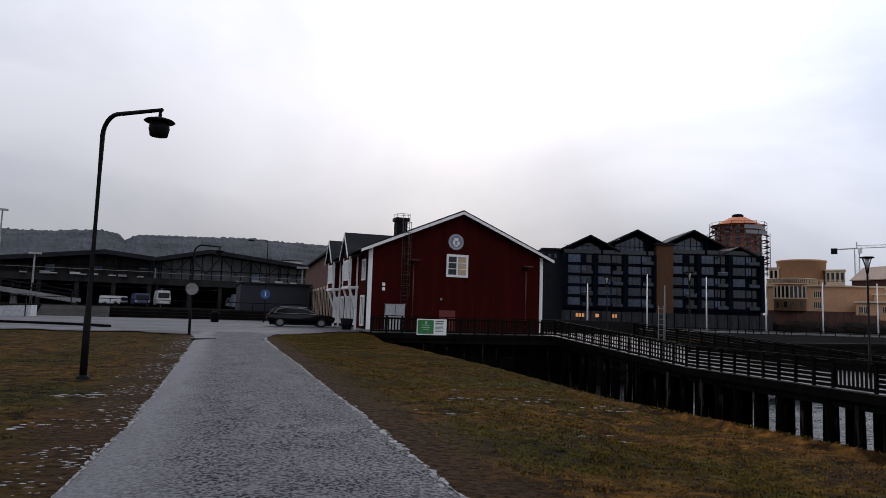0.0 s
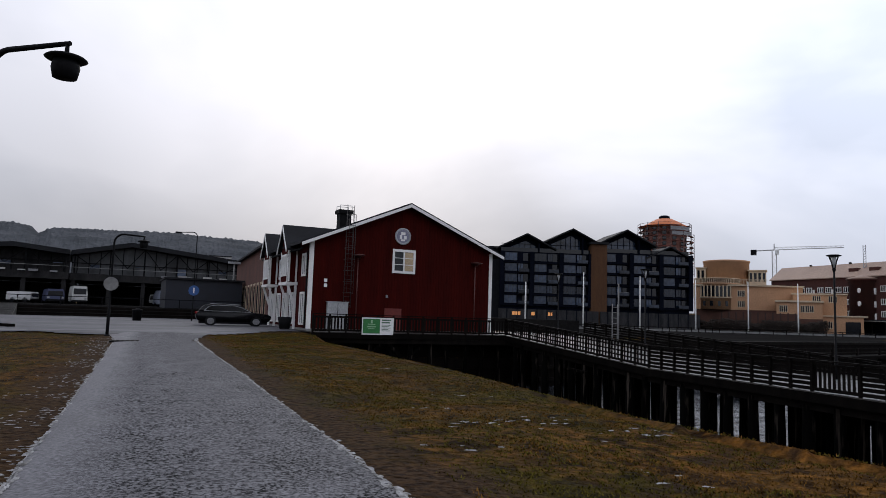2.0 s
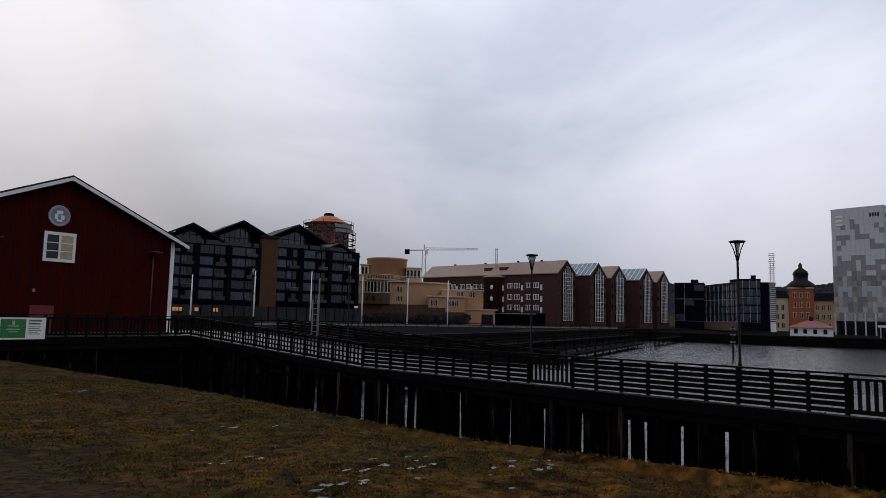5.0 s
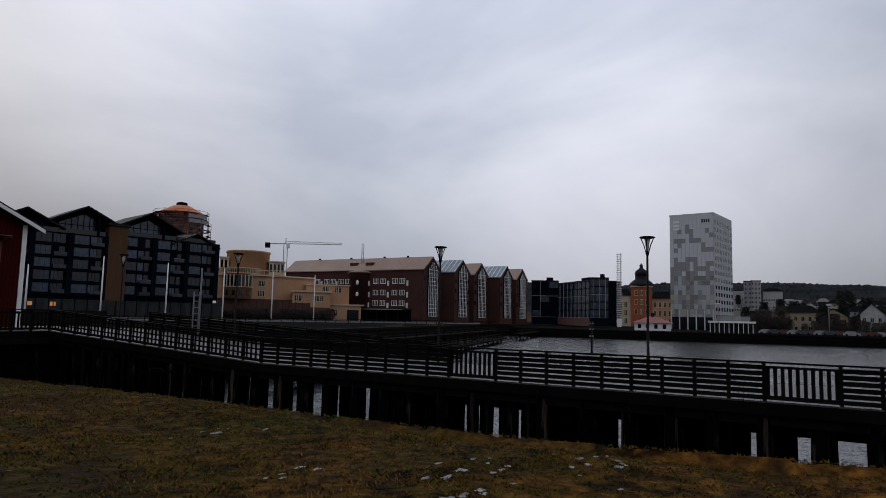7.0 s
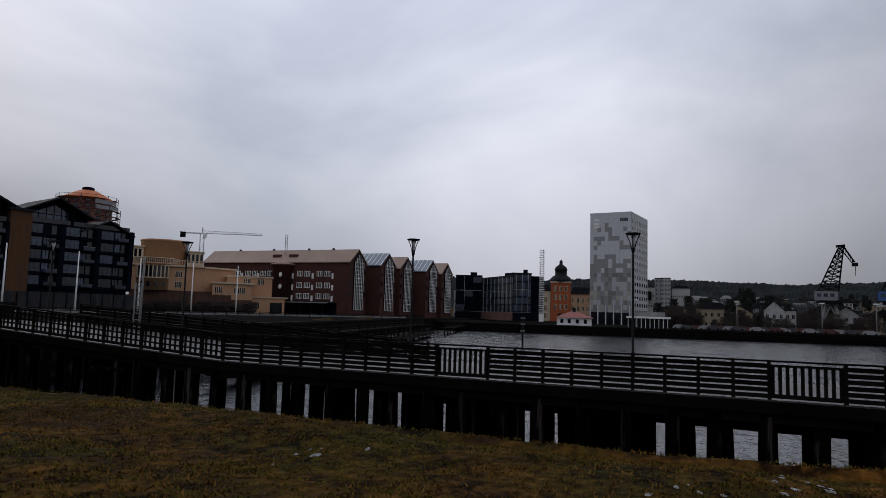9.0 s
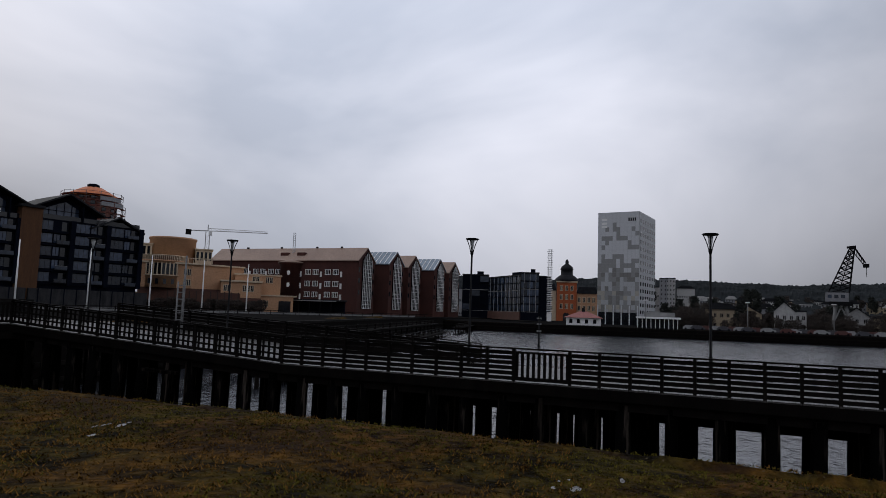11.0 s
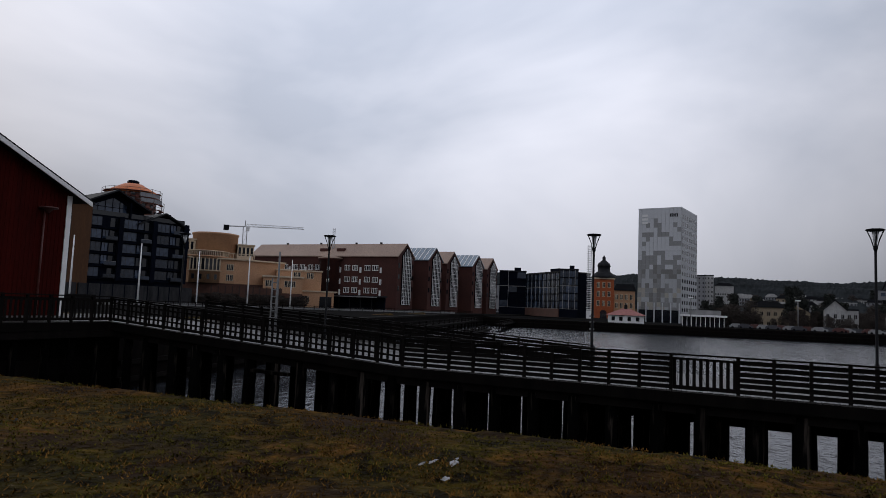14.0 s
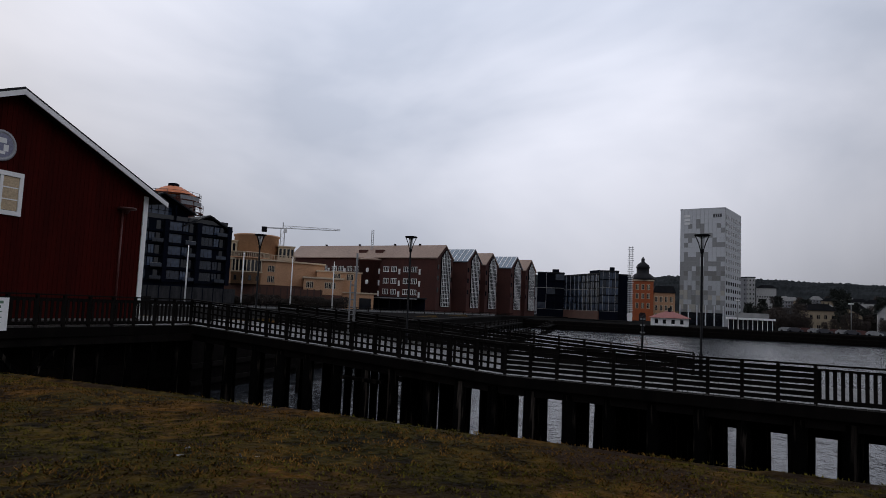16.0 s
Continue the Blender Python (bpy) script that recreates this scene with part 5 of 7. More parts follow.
brick_ranges()
bm = bmesh.new()
for dx in (-0.35, 0.35):
    beam(bm, (dx, 0, 17), (dx, 0, 27.0), 0.18, 0.18)
for k in range(12):
    beam(bm, (-0.35, 0, 17.5 + k * 0.8), (0.35, 0, 18.1 + k * 0.8), 0.12, 0.12)
am = solo("antenna_mast", bm, M_STEEL, "short lattice antenna mast on a roof", "antenna")
am.matrix_world = spot(59.3, 240)


def glass_offices():
    """Office blocks whose fronts run between two plan points."""
    for (ax, ay), (bx, by), top, wall, n, lab in (
            ((290.1, 95.2), (292.8, 83.9), 18.2, M_DARKCLAD, 3, "dark office block with few windows"),
            ((292.6, 83.7), (268.4, 64.8), 17.0, M_GLASSB, 16, "blue glass office block with slender mullions"),
            ((268.1, 64.6), (269.4, 57.6), 18.0, M_GLASSB, 6, "tall blue glass office block beside the quay")):
        w = math.hypot(bx - ax, by - ay)
        t = thing("office_block", lab, "building", "glass offices", pose(ax, ay, 0, 0, 0, math.degrees(math.atan2(by - ay, bx - ax))))
        put_box("wall", t, M_DARKCLAD, 0, w, 0.3, 14, LAND, top)
        put_box("roof", t, M_ROOF, -0.2, w + 0.2, -0.2, 14, top + 0.004, top + 0.5)
        put_box("plant_room", t, M_DARKCLAD, w * 0.55, w * 0.8, 3, 8, top + 0.51, top + 2.0)
        put_box("base_wall", t, M_REDBASE if n == 16 else M_DARKCLAD, 0, w, -0.3, 0.29, LAND, 2.4)
        storeys = 5
        step = (top - 2.6) / storeys
        pane = None
        for i in range(n):
            for j in range(storeys):
                if wall is M_DARKCLAD and (i + 2 * j) % 5:
                    continue
                if pane is None:
                    bm = bmesh.new()
                    box(bm, 0.06, w / n - 0.06, 0.05, 0.29, 0.3, step - 0.1)
                    pane = [mesh_of("pane", bm, M_GLASSB)]
                    bm = bmesh.new()
                    box(bm, 0.06, w / n - 0.06, 0.05, 0.29, 0.3, step - 0.1)
                    pane.append(mesh_of("pane", bm, M_GLASSA))
                piece("pane", pane[1 if (i * 7 + j * 3) % 5 < 2 or i % 5 == 3 else 0], t, pose(w * i / n, 0, 2.5 + j * step))
        for k in range(n + 1):
            x = w * k / n
            put_box("mullion", t, M_STEEL if k % 2 else M_IRON, x - 0.06, x + 0.06, -0.2, 0.04, 2.4, top)
        for k in range(storeys + 1):
            put_box("floor_band", t, M_GREY if k in (0, 3) else M_DARKCLAD, 0, w, -0.1, 0.04, 2.3 + step * k, 2.55 + step * k)


glass_offices()


def orange_house():
    t = thing("orange_tower_house", "orange rendered tower house with a dark onion spire", "building", "", spot(82.66, 376) @ Matrix.Diagonal((1.5, 1.5, 1.5, 1)))
    put_box("tower_wall", t, M_ORANGE, -3.6, 3.6, 0, 7.2, LAND, 13.2)
    put_box("cornice", t, M_CREAM, -3.9, 3.9, -0.3, 7.5, 13.204, 13.7)
    bm = bmesh.new()
    lathe(bm, [(4.7, 13.7), (4.1, 14.7), (2.7, 15.9), (2.2, 16.1), (2.2, 17.9), (2.45, 18.1), (2.0, 19.2), (1.0, 20.0), (0.6, 20.3), (0.62, 21.3), (0.25, 21.8), (0.05, 22.2)], 8, (0, 3.6))
    part("spire", bm, M_ROOF, t, "dark copper onion spire")
    w = window_mesh(0.9, 1.7, M_GLASSD, M_CREAM, 2, 0.1, 0.14)
    for z in (3.6, 7.0, 10.2):
        for x in (-1.9, 0, 1.9):
            put_window(t, w, pose(x, -0.002, z))
    bm = bmesh.new()
    prism(bm, [(-1.2, LAND), (1.2, LAND), (1.2, 1.2), (0.7, 2.0), (-0.7, 2.0), (-1.2, 1.2)], -0.08, -0.003)
    part("arch", bm, M_GLASSD, t)
    for x0, x1, top, lab, mt in ((3.7, 11.0, 10.8, "long cream wing of the orange house", M_TAN), (-9.8, -3.8, 11.6, "cream quayside house with arched ground floor", M_CREAM)):
        t2 = thing("town_house", lab, "building", "quayside houses", spot(82.66, 377) @ Matrix.Diagonal((1.5, 1.5, 1.5, 1)))
        put_box("wall", t2, mt, x0, x1, 0, 10, LAND, top - 1.5)
        bm = bmesh.new()
        prism(bm, [(x0 - 0.3, top - 1.5), (x1 + 0.3, top - 1.5), (x1 - 0.6, top + 0.9), (x0 + 0.6, top + 0.9)], -0.4, 10)
        part("roof", bm, M_ROOF, t2)
        x = x0 + 0.9
        while x < x1 - 0.5:
            for z in (0.2, 3.1, 6.1):
                put_window(t2, w, pose(x, -0.002, z))
            x += 1.7


orange_house()


def light_column():
    t = thing("light_sculpture", "tall white ladder-like light sculpture on the quay", "sculpture", "", spot(80.98, 266))
    for dx in (-0.5, 0.5):
        bm = bmesh.new()
        tube(bm, [(dx, 0, LAND), (dx, 0, 27.4)], 0.08, 6)
        part("rail", bm, M_STEEL, t)
    for k in range(38):
        wide = 0.95 if k % 3 else 1.15
        put_box("rung", t, M_WHITE, -wide, wide, -0.25, 0.25, 1.0 + k * 0.7, 1.22 + k * 0.7)
    put_box("plinth", t, M_WHITE, -0.9, 0.9, -0.6, 0.6, LAND, 2.2)


light_column()


def pavilion():
    t = thing("harbour_kiosk", "white kiosk with a low pink-red hipped roof on the quay", "kiosk", "", spot(83.65, 226))
    put_box("wall", t, M_WHITE, -5.6, 5.6, 0, 6, -1.9, 1.0)
    bm = bmesh.new()
    vs = [bm.verts.new(v) for v in ((-6.4, -0.8, 1.0), (6.4, -0.8, 1.0), (6.4, 6.8, 1.0), (-6.4, 6.8, 1.0), (-1.0, 3, 3.2), (1.0, 3, 3.2))]
    for f in ((0, 1, 5, 4), (1, 2, 5), (2, 3, 4, 5), (3, 0, 4), (3, 2, 1, 0)):
        bm.faces.new([vs[i] for i in f])
    part("roof", bm, mat("pink_red_tiles", (0.36, 0.15, 0.13), (0.28, 0.11, 0.10)), t)
    for x in (-4, -1.6, 1.0, 3.6):
        put_box("window", t, M_GLASSD, x - 0.5, x + 0.5, -0.05, -0.002, -0.8, 0.5)
    put_box("cupola", t, M_ROOF, -0.5, 0.5, 2.5, 3.5, 3.0, 4.2)


pavilion()


def hotel():
    P2 = Vector((283.7, 19.1, 0))
    P3 = P2 + Vector((0.9708, -0.24, 0)) * 26.5
    P1 = P2 + Vector((0.24, 0.9708, 0)) * 17.3
    u = (P2 - P1)
    W, Dp, TOP = u.length, (P3 - P2).length, 44.8
    ang = math.degrees(math.atan2(u.y, u.x))
    m = Matrix.Translation(P1) @ pose(0, 0, 0, 0, 0, ang)
    t = thing("hotel_tower", "tall white tower clad in a patchwork of grey panels", "building", "", m)
    put_box("wall", t, mat("panel_joint_grey", (0.48, 0.48, 0.48)), 0.06, W - 0.06, 0.06, Dp, -1.6, TOP)
    shades = [mat("white_panel", (0.62, 0.63, 0.645), (0.57, 0.58, 0.595), 0.5), mat("pale_panel", (0.48, 0.49, 0.50), (0.44, 0.45, 0.46), 0.5), mat("grey_panel", (0.30, 0.30, 0.295), (0.27, 0.27, 0.265), 0.5), mat("dark_panel", (0.22, 0.215, 0.20), (0.195, 0.19, 0.18), 0.5), mat("tan_panel", (0.44, 0.41, 0.35), (0.40, 0.37, 0.32), 0.5)]
    rng = random.Random(5)
    cols, rows = 11, 23
    w, h = W / cols, (TOP - 1.0) / rows
    meshes = []
    for s in shades:
        bm = bmesh.new()
        box(bm, 0.02, w - 0.02, -0.08, 0.055, 0.02, h - 0.02)
        meshes.append(mesh_of("panel", bm, s))
    for j in range(rows):
        for i in range(cols):
            low = 1 - j / rows
            v = noise.noise((i * 0.8 + j * 0.3, j * 0.75 - i * 0.25, 3.4)) * 0.8 + rng.uniform(-0.3, 0.3)
            cut = 0.34 - 0.95 * low if low < 0.46 else -0.10
            k = 0 if low < 0.6 else 4 if low > 0.78 and rng.random() < 0.7 else 1
            if low > 0.09 and v > cut and not (i == 0 and low < 0.5):
                k = 2 if v > cut + 0.12 or low < 0.5 else 3
            piece("panel", meshes[k], t, pose(i * w, 0, 1.0 + j * h))
    put_box("side_cladding", t, shades[1], W - 0.05, W + 0.08, 0.3, Dp, 1.0, TOP + 0.3)
    put_box("parapet", t, shades[0], -0.1, W + 0.1, -0.1, Dp, TOP + 0.004, TOP + 0.5)
    bm = bmesh.new()
    box(bm, 0, 0.06, -0.85, 0.85, 0, 1.5)
    sw = mesh_of("side_window", bm, M_GLASSD)
    for j in range(14):
        for i in range(7):
            piece("window", sw, t, pose(W + 0.081, 2.4 + i * (Dp - 4) / 6, 3.2 + j * 2.9))
    for i in range(4):
        put_box("window", t, M_GLASSD, W * 0.74 + i * 0.85, W * 0.74 + i * 0.85 + 0.6, -0.15, -0.081, TOP - 3.4, TOP - 2.0)
    for z in (TOP - 3.0, TOP - 4.6, TOP - 6.0):
        put_box("sign_bar", t, M_WHITE, 1.6, 3.9, -0.3, -0.081, z, z + 0.9)
    put_box("lobby_glass", t, M_GLASSD, 0.3, W - 0.3, -0.2, -0.081, -1.6, 3.6)
    for i in range(6):
        put_box("lobby_column", t, shades[0], 0.4 + i * (W - 0.8) / 5 - 0.2, 0.4 + i * (W - 0.8) / 5 + 0.2, -0.6, -0.201, -1.6, 6.5)
    t = thing("glass_pavilion", "low glazed restaurant with a white flat roof", "building", "", spot(89.62, 226))
    put_box("wall", t, M_GLASSD, -6.4, 5.8, 0, 8, -1.9, 1.5)
    put_box("roof", t, M_WHITE, -7.0, 6.6, -1.0, 8.6, 1.504, 2.1)
    put_box("upper_storey", t, M_GREY, -4.5, 5.0, 2.5, 8, 2.104, 3.6)
    for k in range(10):
        x = -6.4 + k * 1.35
        put_box("post", t, M_WHITE, x - 0.1, x + 0.1, -0.2, -0.002, -1.9, 1.5)


hotel()


# ---- quays round the harbour ----
M_QUAYTOP = mat("wet_quay_paving", (0.019, 0.018, 0.017), (0.011, 0.011, 0.011), 1.0, 0.15, 3, 0.0, spec=0.0)


def land_sheet(name, xs, ys, lift, material, inside):
    vs = [(x, y, ground_z(x, y) + lift) for y in ys for x in xs]
    n = len(xs)
    fs = []
    for j in range(len(ys) - 1):
        for i in range(n - 1):
            if all(inside(xs[a], ys[b]) for a in (i, i + 1) for b in (j, j + 1)):
                fs.append((j * n + i, j * n + i + 1, (j + 1) * n + i + 1, (j + 1) * n + i))
    me = bpy.data.meshes.new(name)
    me.from_pydata(vs, [], fs)
    me.materials.append(material)
    return new(name, me)


bm = bmesh.new()
shore = [(31, 50.5), (80, 58.6), (140, 71), (179, 78), (214, 81), (440, 81), (440, 420), (31, 420)]
lo = [bm.verts.new((x, y, -1.6)) for x, y in shore]
hi = [bm.verts.new((x, y, -0.7)) for x, y in shore]
bm.faces.new(hi)
for k in range(len(shore)):
    bm.faces.new((lo[k], lo[(k + 1) % len(shore)], hi[(k + 1) % len(shore)], hi[k]))
tagged(new("pavement", mesh_of("pavement", bm, M_QUAYTOP)), "dark wet paving of the town quay", "pavement", kind="structure")
tagged(land_sheet("pavement", axis([(216, 440, 14)]), axis([(-400, 88, 12)]), 0.25, M_QUAYTOP, lambda x, y: x > 215.5), "dark wet paving of the far quay", "pavement", kind="structure")


def quay(name, pts, top, label):
    t = thing(name, label, "quay")
    for (x0, y0), (x1, y1) in zip(pts, pts[1:]):
        for name, z, w, h, mt in (("wall", (top - 8) / 2, 1.2, top + 8, M_TIMBER), ("waler", -3.6, 1.6, 0.28, M_RAIL), ("waler", -2.6, 1.6, 0.28, M_RAIL), ("kerb", top + 0.16, 1.3, 0.3, M_RAIL)):
            bm = bmesh.new()
            beam(bm, (x0, y0, z), (x1, y1, z), w, h)
            part(name, bm, mt, t)


quay("town_quay", [(31, 50.2), (80, 58.3), (140, 70.7), (179, 77.7), (214, 80.7)], -0.75, "black timber quay wall with a timber edge beam")
quay("far_quay", [(213, 81), (213, -320)], -1.8, "dark stone quay wall along the far shore")


def jetty(name, p, q, z, label):
    t = thing(name, label, "jetty", "timber jetties")
    p, q = Vector((*p, z)), Vector((*q, z))
    bm = bmesh.new()
    beam(bm, p, q, 2.4, 0.3)
    part("deck", bm, M_TIMBER, t)
    n = max(2, int((q - p).length / 6))
    for i in range(n + 1):
        c = p.lerp(q, i / n)
        bm = bmesh.new()
        tube(bm, [(c.x, c.y, -7), (c.x, c.y, z + 1.0)], 0.16, 7)
        part("post", bm, M_TIMBER, t)
    for dz in (0.5, 0.95):
        bm = bmesh.new()
        beam(bm, p + Vector((0, 0, dz)), q + Vector((0, 0, dz)), 0.12, 0.14)
        part("rail", bm, M_RAIL, t)


jetty("jetty", (36, 45.5), (172, 70), -1.9, "long black timber jetty with rails along the quay")
jetty("jetty", (40, 40), (150, 61), -3.3, "low black timber jetty floating on the water")
jetty("jetty", (165, 62), (212, 70), -2.6, "black timber jetty by the brick houses")

line = [(52, 118.5), (74, 118.2), (103.3, 117.4), (119.1, 116.6), (142.9, 108.3), (172, 97), (204, 87)]
t = thing("quay_kerb", "pale low stone kerb along the town quay", "kerb")
for p, q in zip(line, line[1:]):
    n = 6
    for i in range(n):
        a, b = i / n, (i + 0.97) / n
        bm = bmesh.new()
        beam(bm, (lerp(p[0], q[0], a), lerp(p[1], q[1], a), -0.42), (lerp(p[0], q[0], b), lerp(p[1], q[1], b), -0.42), 0.5, 0.6)
        part("kerb_stone", bm, M_GREY, t)
t = thing("quay_fence", "low dark railing of two bars along the quay", "fence")
for p, q in zip(line, line[1:]):
    for z in (0.15, 0.55):
        bm = bmesh.new()
        beam(bm, (p[0], p[1] - 6, z - 0.3), (q[0], q[1] - 6, z - 0.3), 0.1, 0.14)
        part("rail", bm, M_RAIL, t)
    for i in range(8):
        x, y = lerp(p[0], q[0], i / 8), lerp(p[1], q[1], i / 8) - 6
        put_box("post", t, M_RAIL, x - 0.07, x + 0.07, y - 0.07, y + 0.07, -0.72, 0.35)

# white flag poles on the quay
for i, (x, y) in enumerate(((74, 119), (88.5, 119), (103.3, 118.2), (119.1, 117.4), (131, 113), (142.9, 109.1))):
    t = thing("flag_pole", "slender white flag pole on the quay", "pole", "flag poles", pose(x, y, LAND))
    bm = bmesh.new()
    tube(bm, [(0, 0, 0), (0, 0, 6), (0, 0, 12.2 if i else 9.5)], [0.17, 0.15, 0.09], 8)
    part("shaft", bm, M_WHITE, t)
    bm = bmesh.new()
    lathe(bm, [(0.3, 0), (0.3, 0.5), (0.2, 0.55)], 8)
    part("foot", bm, M_GREY, t)
bm = bmesh.new()
for dx in (-0.22, 0.22):
    tube(bm, [(dx, 0, -1.2), (dx, 0, 3.0)], 0.04, 6)
for k in range(11):
    beam(bm, (-0.22, 0, -0.8 + k * 0.36), (0.22, 0, -0.8 + k * 0.36), 0.05, 0.05)
tube(bm, [(0.3, 0, -1.2), (0.3, 0, 4.4)], 0.05, 6)
ms = solo("signal_mast", bm, mat("pale_mast", (0.16, 0.16, 0.16), rough=0.7), "pale ladder mast beside the ramp railing", "mast")
ms.matrix_world = pose(29.73, 38.43, -0.5)

# mooring posts and a beacon in the water
for x, y in ((30.2, -1.6), (30.6, 1.2)):
    bm = bmesh.new()
    tube(bm, [(x, y, -6.5), (x, y, -0.06), (x, y, 0.0)], [0.07, 0.06, 0.03], 8)
    solo("mooring_post", bm, M_IRON, "thin dark mooring post standing in the water", "post", "mooring posts")
t = thing("beacon", "dark harbour beacon post with crossbars in the water", "beacon", "", spot(79.1, 120))
bm = bmesh.new()
tube(bm, [(0, 0, -7), (0, 0, 1.2)], 0.18, 8)
part("post", bm, M_IRON, t)
for z in (-1.5, -0.3, 0.7):
    put_box("crossbar", t, M_GREY, -0.4, 0.4, -0.15, 0.15, z, z + 0.25)

# ---- far right shore ----
M_BARK = mat("winter_bark", (0.035, 0.027, 0.022), (0.02, 0.016, 0.013), 0.95, 1, 6)
M_TWIG = mat("winter_twigs", (0.052, 0.038, 0.030), (0.030, 0.022, 0.018), 0.95, 0.3, 3, island=0.5)
M_PINE = mat("pine_needles", (0.018, 0.022, 0.016), (0.010, 0.013, 0.010), 0.95, 0.3, 3, island=0.4)


def tree_template(h, r, material, label, seed, n=1500):
    rng = random.Random(seed)
    wide = 0.35 if material is M_PINE else 0.09
    t = thing("tree", label, "tree", "shore trees")
    bm = bmesh.new()
    tube(bm, [(0, 0, 0), (0.1, 0, h * 0.3), (0, 0.1, h * 0.75)], [0.28, 0.2, 0.06], 6)
    for k in range(9):
        a = k * 2.4
        z = h * (0.28 + 0.05 * k)
        tube(bm, [(0, 0, z), (r * 0.7 * math.cos(a), r * 0.7 * math.sin(a), z + h * 0.2)], [0.1, 0.03], 5)
    part("trunk", bm, M_BARK, t)
    vs, fs = [], []
    for k in range(n):
        u = rng.random() ** 0.5
        a, e = rng.uniform(0, 6.283), rng.uniform(-1, 1)
        rr = r * u * (1 - 0.25 * abs(e)) * (0.75 + 0.4 * noise.noise((math.cos(a) * 1.5, math.sin(a) * 1.5, e * 2 + seed)))
        c = Vector((rr * math.cos(a), rr * math.sin(a), h * 0.62 + e * h * 0.38))
        s = rng.uniform(0.3, 0.8)
        o = len(vs)
        d = Vector((rng.uniform(-1, 1), rng.uniform(-1, 1), rng.uniform(-0.3, 1))).normalized()
        q = d.cross(Vector((rng.uniform(-1, 1), rng.uniform(-1, 1), rng.uniform(-1, 1)))).normalized()
        vs += [tuple(c - d * s), tuple(c + q * s * wide), tuple(c + d * s), tuple(c - q * s * wide)]
        fs.append((o, o + 1, o + 2, o + 3))
    me = bpy.data.meshes.new("crown")
    me.from_pydata(vs, [], fs)
    me.materials.append(material)
    ob = new("crown", me)
    ob.parent = t
    return t


kinds = [tree_template(9, 3.6, M_TWIG, "bare brown winter tree on the shore", 1), tree_template(7, 3.0, M_TWIG, "low bare winter tree with dense twigs", 2), tree_template(13, 3.2, M_PINE, "dark evergreen tree behind the quay", 3, 1300)]
rng = random.Random(8)
first_used = set()
for k in range(150):
    az, dist = rng.uniform(90.5, 113), rng.uniform(232, 330)
    if dist < 262 and (93.2 < az < 95.6 or 97.6 < az < 100.6 or 103 < az < 104.4):
        continue
    kind = rng.choice((0, 0, 1, 1, 2))
    m = spot(az, dist) @ pose(0, 0, -1.65, 0, 0, rng.uniform(0, 360))
    s = rng.uniform(0.5, 1.0)
    if kind in first_used:
        o = copy_thing(kinds[kind], m)
    else:
        o = kinds[kind]
        o.matrix_world = m
        first_used.add(kind)
    o.scale = (s, s, s)
for k in range(60):
    o = copy_thing(kinds[rng.choice((0, 1, 1))], spot(rng.uniform(90.3, 112), rng.uniform(228, 248)) @ pose(0, 0, -1.65, 0, 0, rng.uniform(0, 360)))
    q = rng.uniform(0.35, 0.7)
    o.scale = (q, q, q)
for k in range(26):
    az = 47.8 + k * 0.36
    o = copy_thing(kinds[1], spot(az, 203 + rng.uniform(-3, 3)) @ pose(0, 0, -1.2, 0, 0, rng.uniform(0, 360)))
    o.scale = (rng.uniform(0.5, 0.9), 0.6, rng.uniform(0.4, 0.6))


def plain_house(az, dist, w, d, eave, ridge, wall, roof, label, cols=3, rows=2, base=-1.7, hip=False, name="house", group="far houses", twist=0.0):
    t = thing(name, label, "building", group, spot(az, dist, twist=twist))
    put_box("wall", t, wall, -w / 2, w / 2, 0, d, base, eave)
    bm = bmesh.new()
    if ridge - eave < 0.8:
        box(bm, -w / 2 - 0.2, w / 2 + 0.2, -0.2, d + 0.2, eave + 0.004, ridge)
    elif hip:
        prism(bm, [(-w / 2 - 0.5, eave), (w / 2 + 0.5, eave), (w / 4, ridge), (-w / 4, ridge)], -0.5, d + 0.5)
    else:
        b2 = bmesh.new()
        prism(b2, [(-w / 2, eave), (w / 2, eave), (0, ridge - 0.2)], 0.0, d)
        part("gable_wall", b2, wall, t)
        for k in (-1, 1):
            prism(bm, [(0, ridge), (k * (w / 2 + 0.4), eave - 0.25), (k * (w / 2 + 0.4), eave), (0, ridge + 0.25)], -0.4, d + 0.4)
    part("roof", bm, roof, t)
    wm = window_mesh(0.9, 1.3, M_GLASSD, wall, 2, 0.06, 0.08)
    for i in range(cols):
        for j in range(rows):
            put_window(t, wm, pose(-w / 2 + w * (i + 0.5) / cols, -0.005, base + 1.2 + j * (eave - base - 0.6) / rows))
    return t


M_PALE = mat("pale_render", (0.50, 0.49, 0.475), (0.34, 0.335, 0.325), 0.85)
M_YEL = mat("dull_yellow_render", (0.34, 0.27, 0.18), (0.27, 0.215, 0.145), 0.85)
M_GRYW = mat("grey_render", (0.26, 0.26, 0.27), (0.20, 0.20, 0.21), 0.85)
plain_house(98.85, 250, 6.2, 9, 5.4, 8.6, M_PALE, M_ROOF, "white two-storey villa with a gabled front", 3, 2)
plain_house(99.95, 252, 3.4, 8, 5.4, 5.9, M_PALE, M_ROOF, "white side wing of the villa", 2, 2)
plain_house(94.45, 254, 10.5, 10, 5.6, 7.8, M_YEL, M_ROOF, "dull yellow long house behind bare trees", 5, 2, hip=True)
plain_house(96.4, 268, 9, 9, 4.4, 7.2, M_YEL, M_ROOF, "yellow-grey house behind bare trees", 4, 2)
plain_house(103.6, 262, 7, 9, 4.6, 7.4, M_PALE, M_ROOF, "pale gabled house behind the harbour crane", 3, 2)
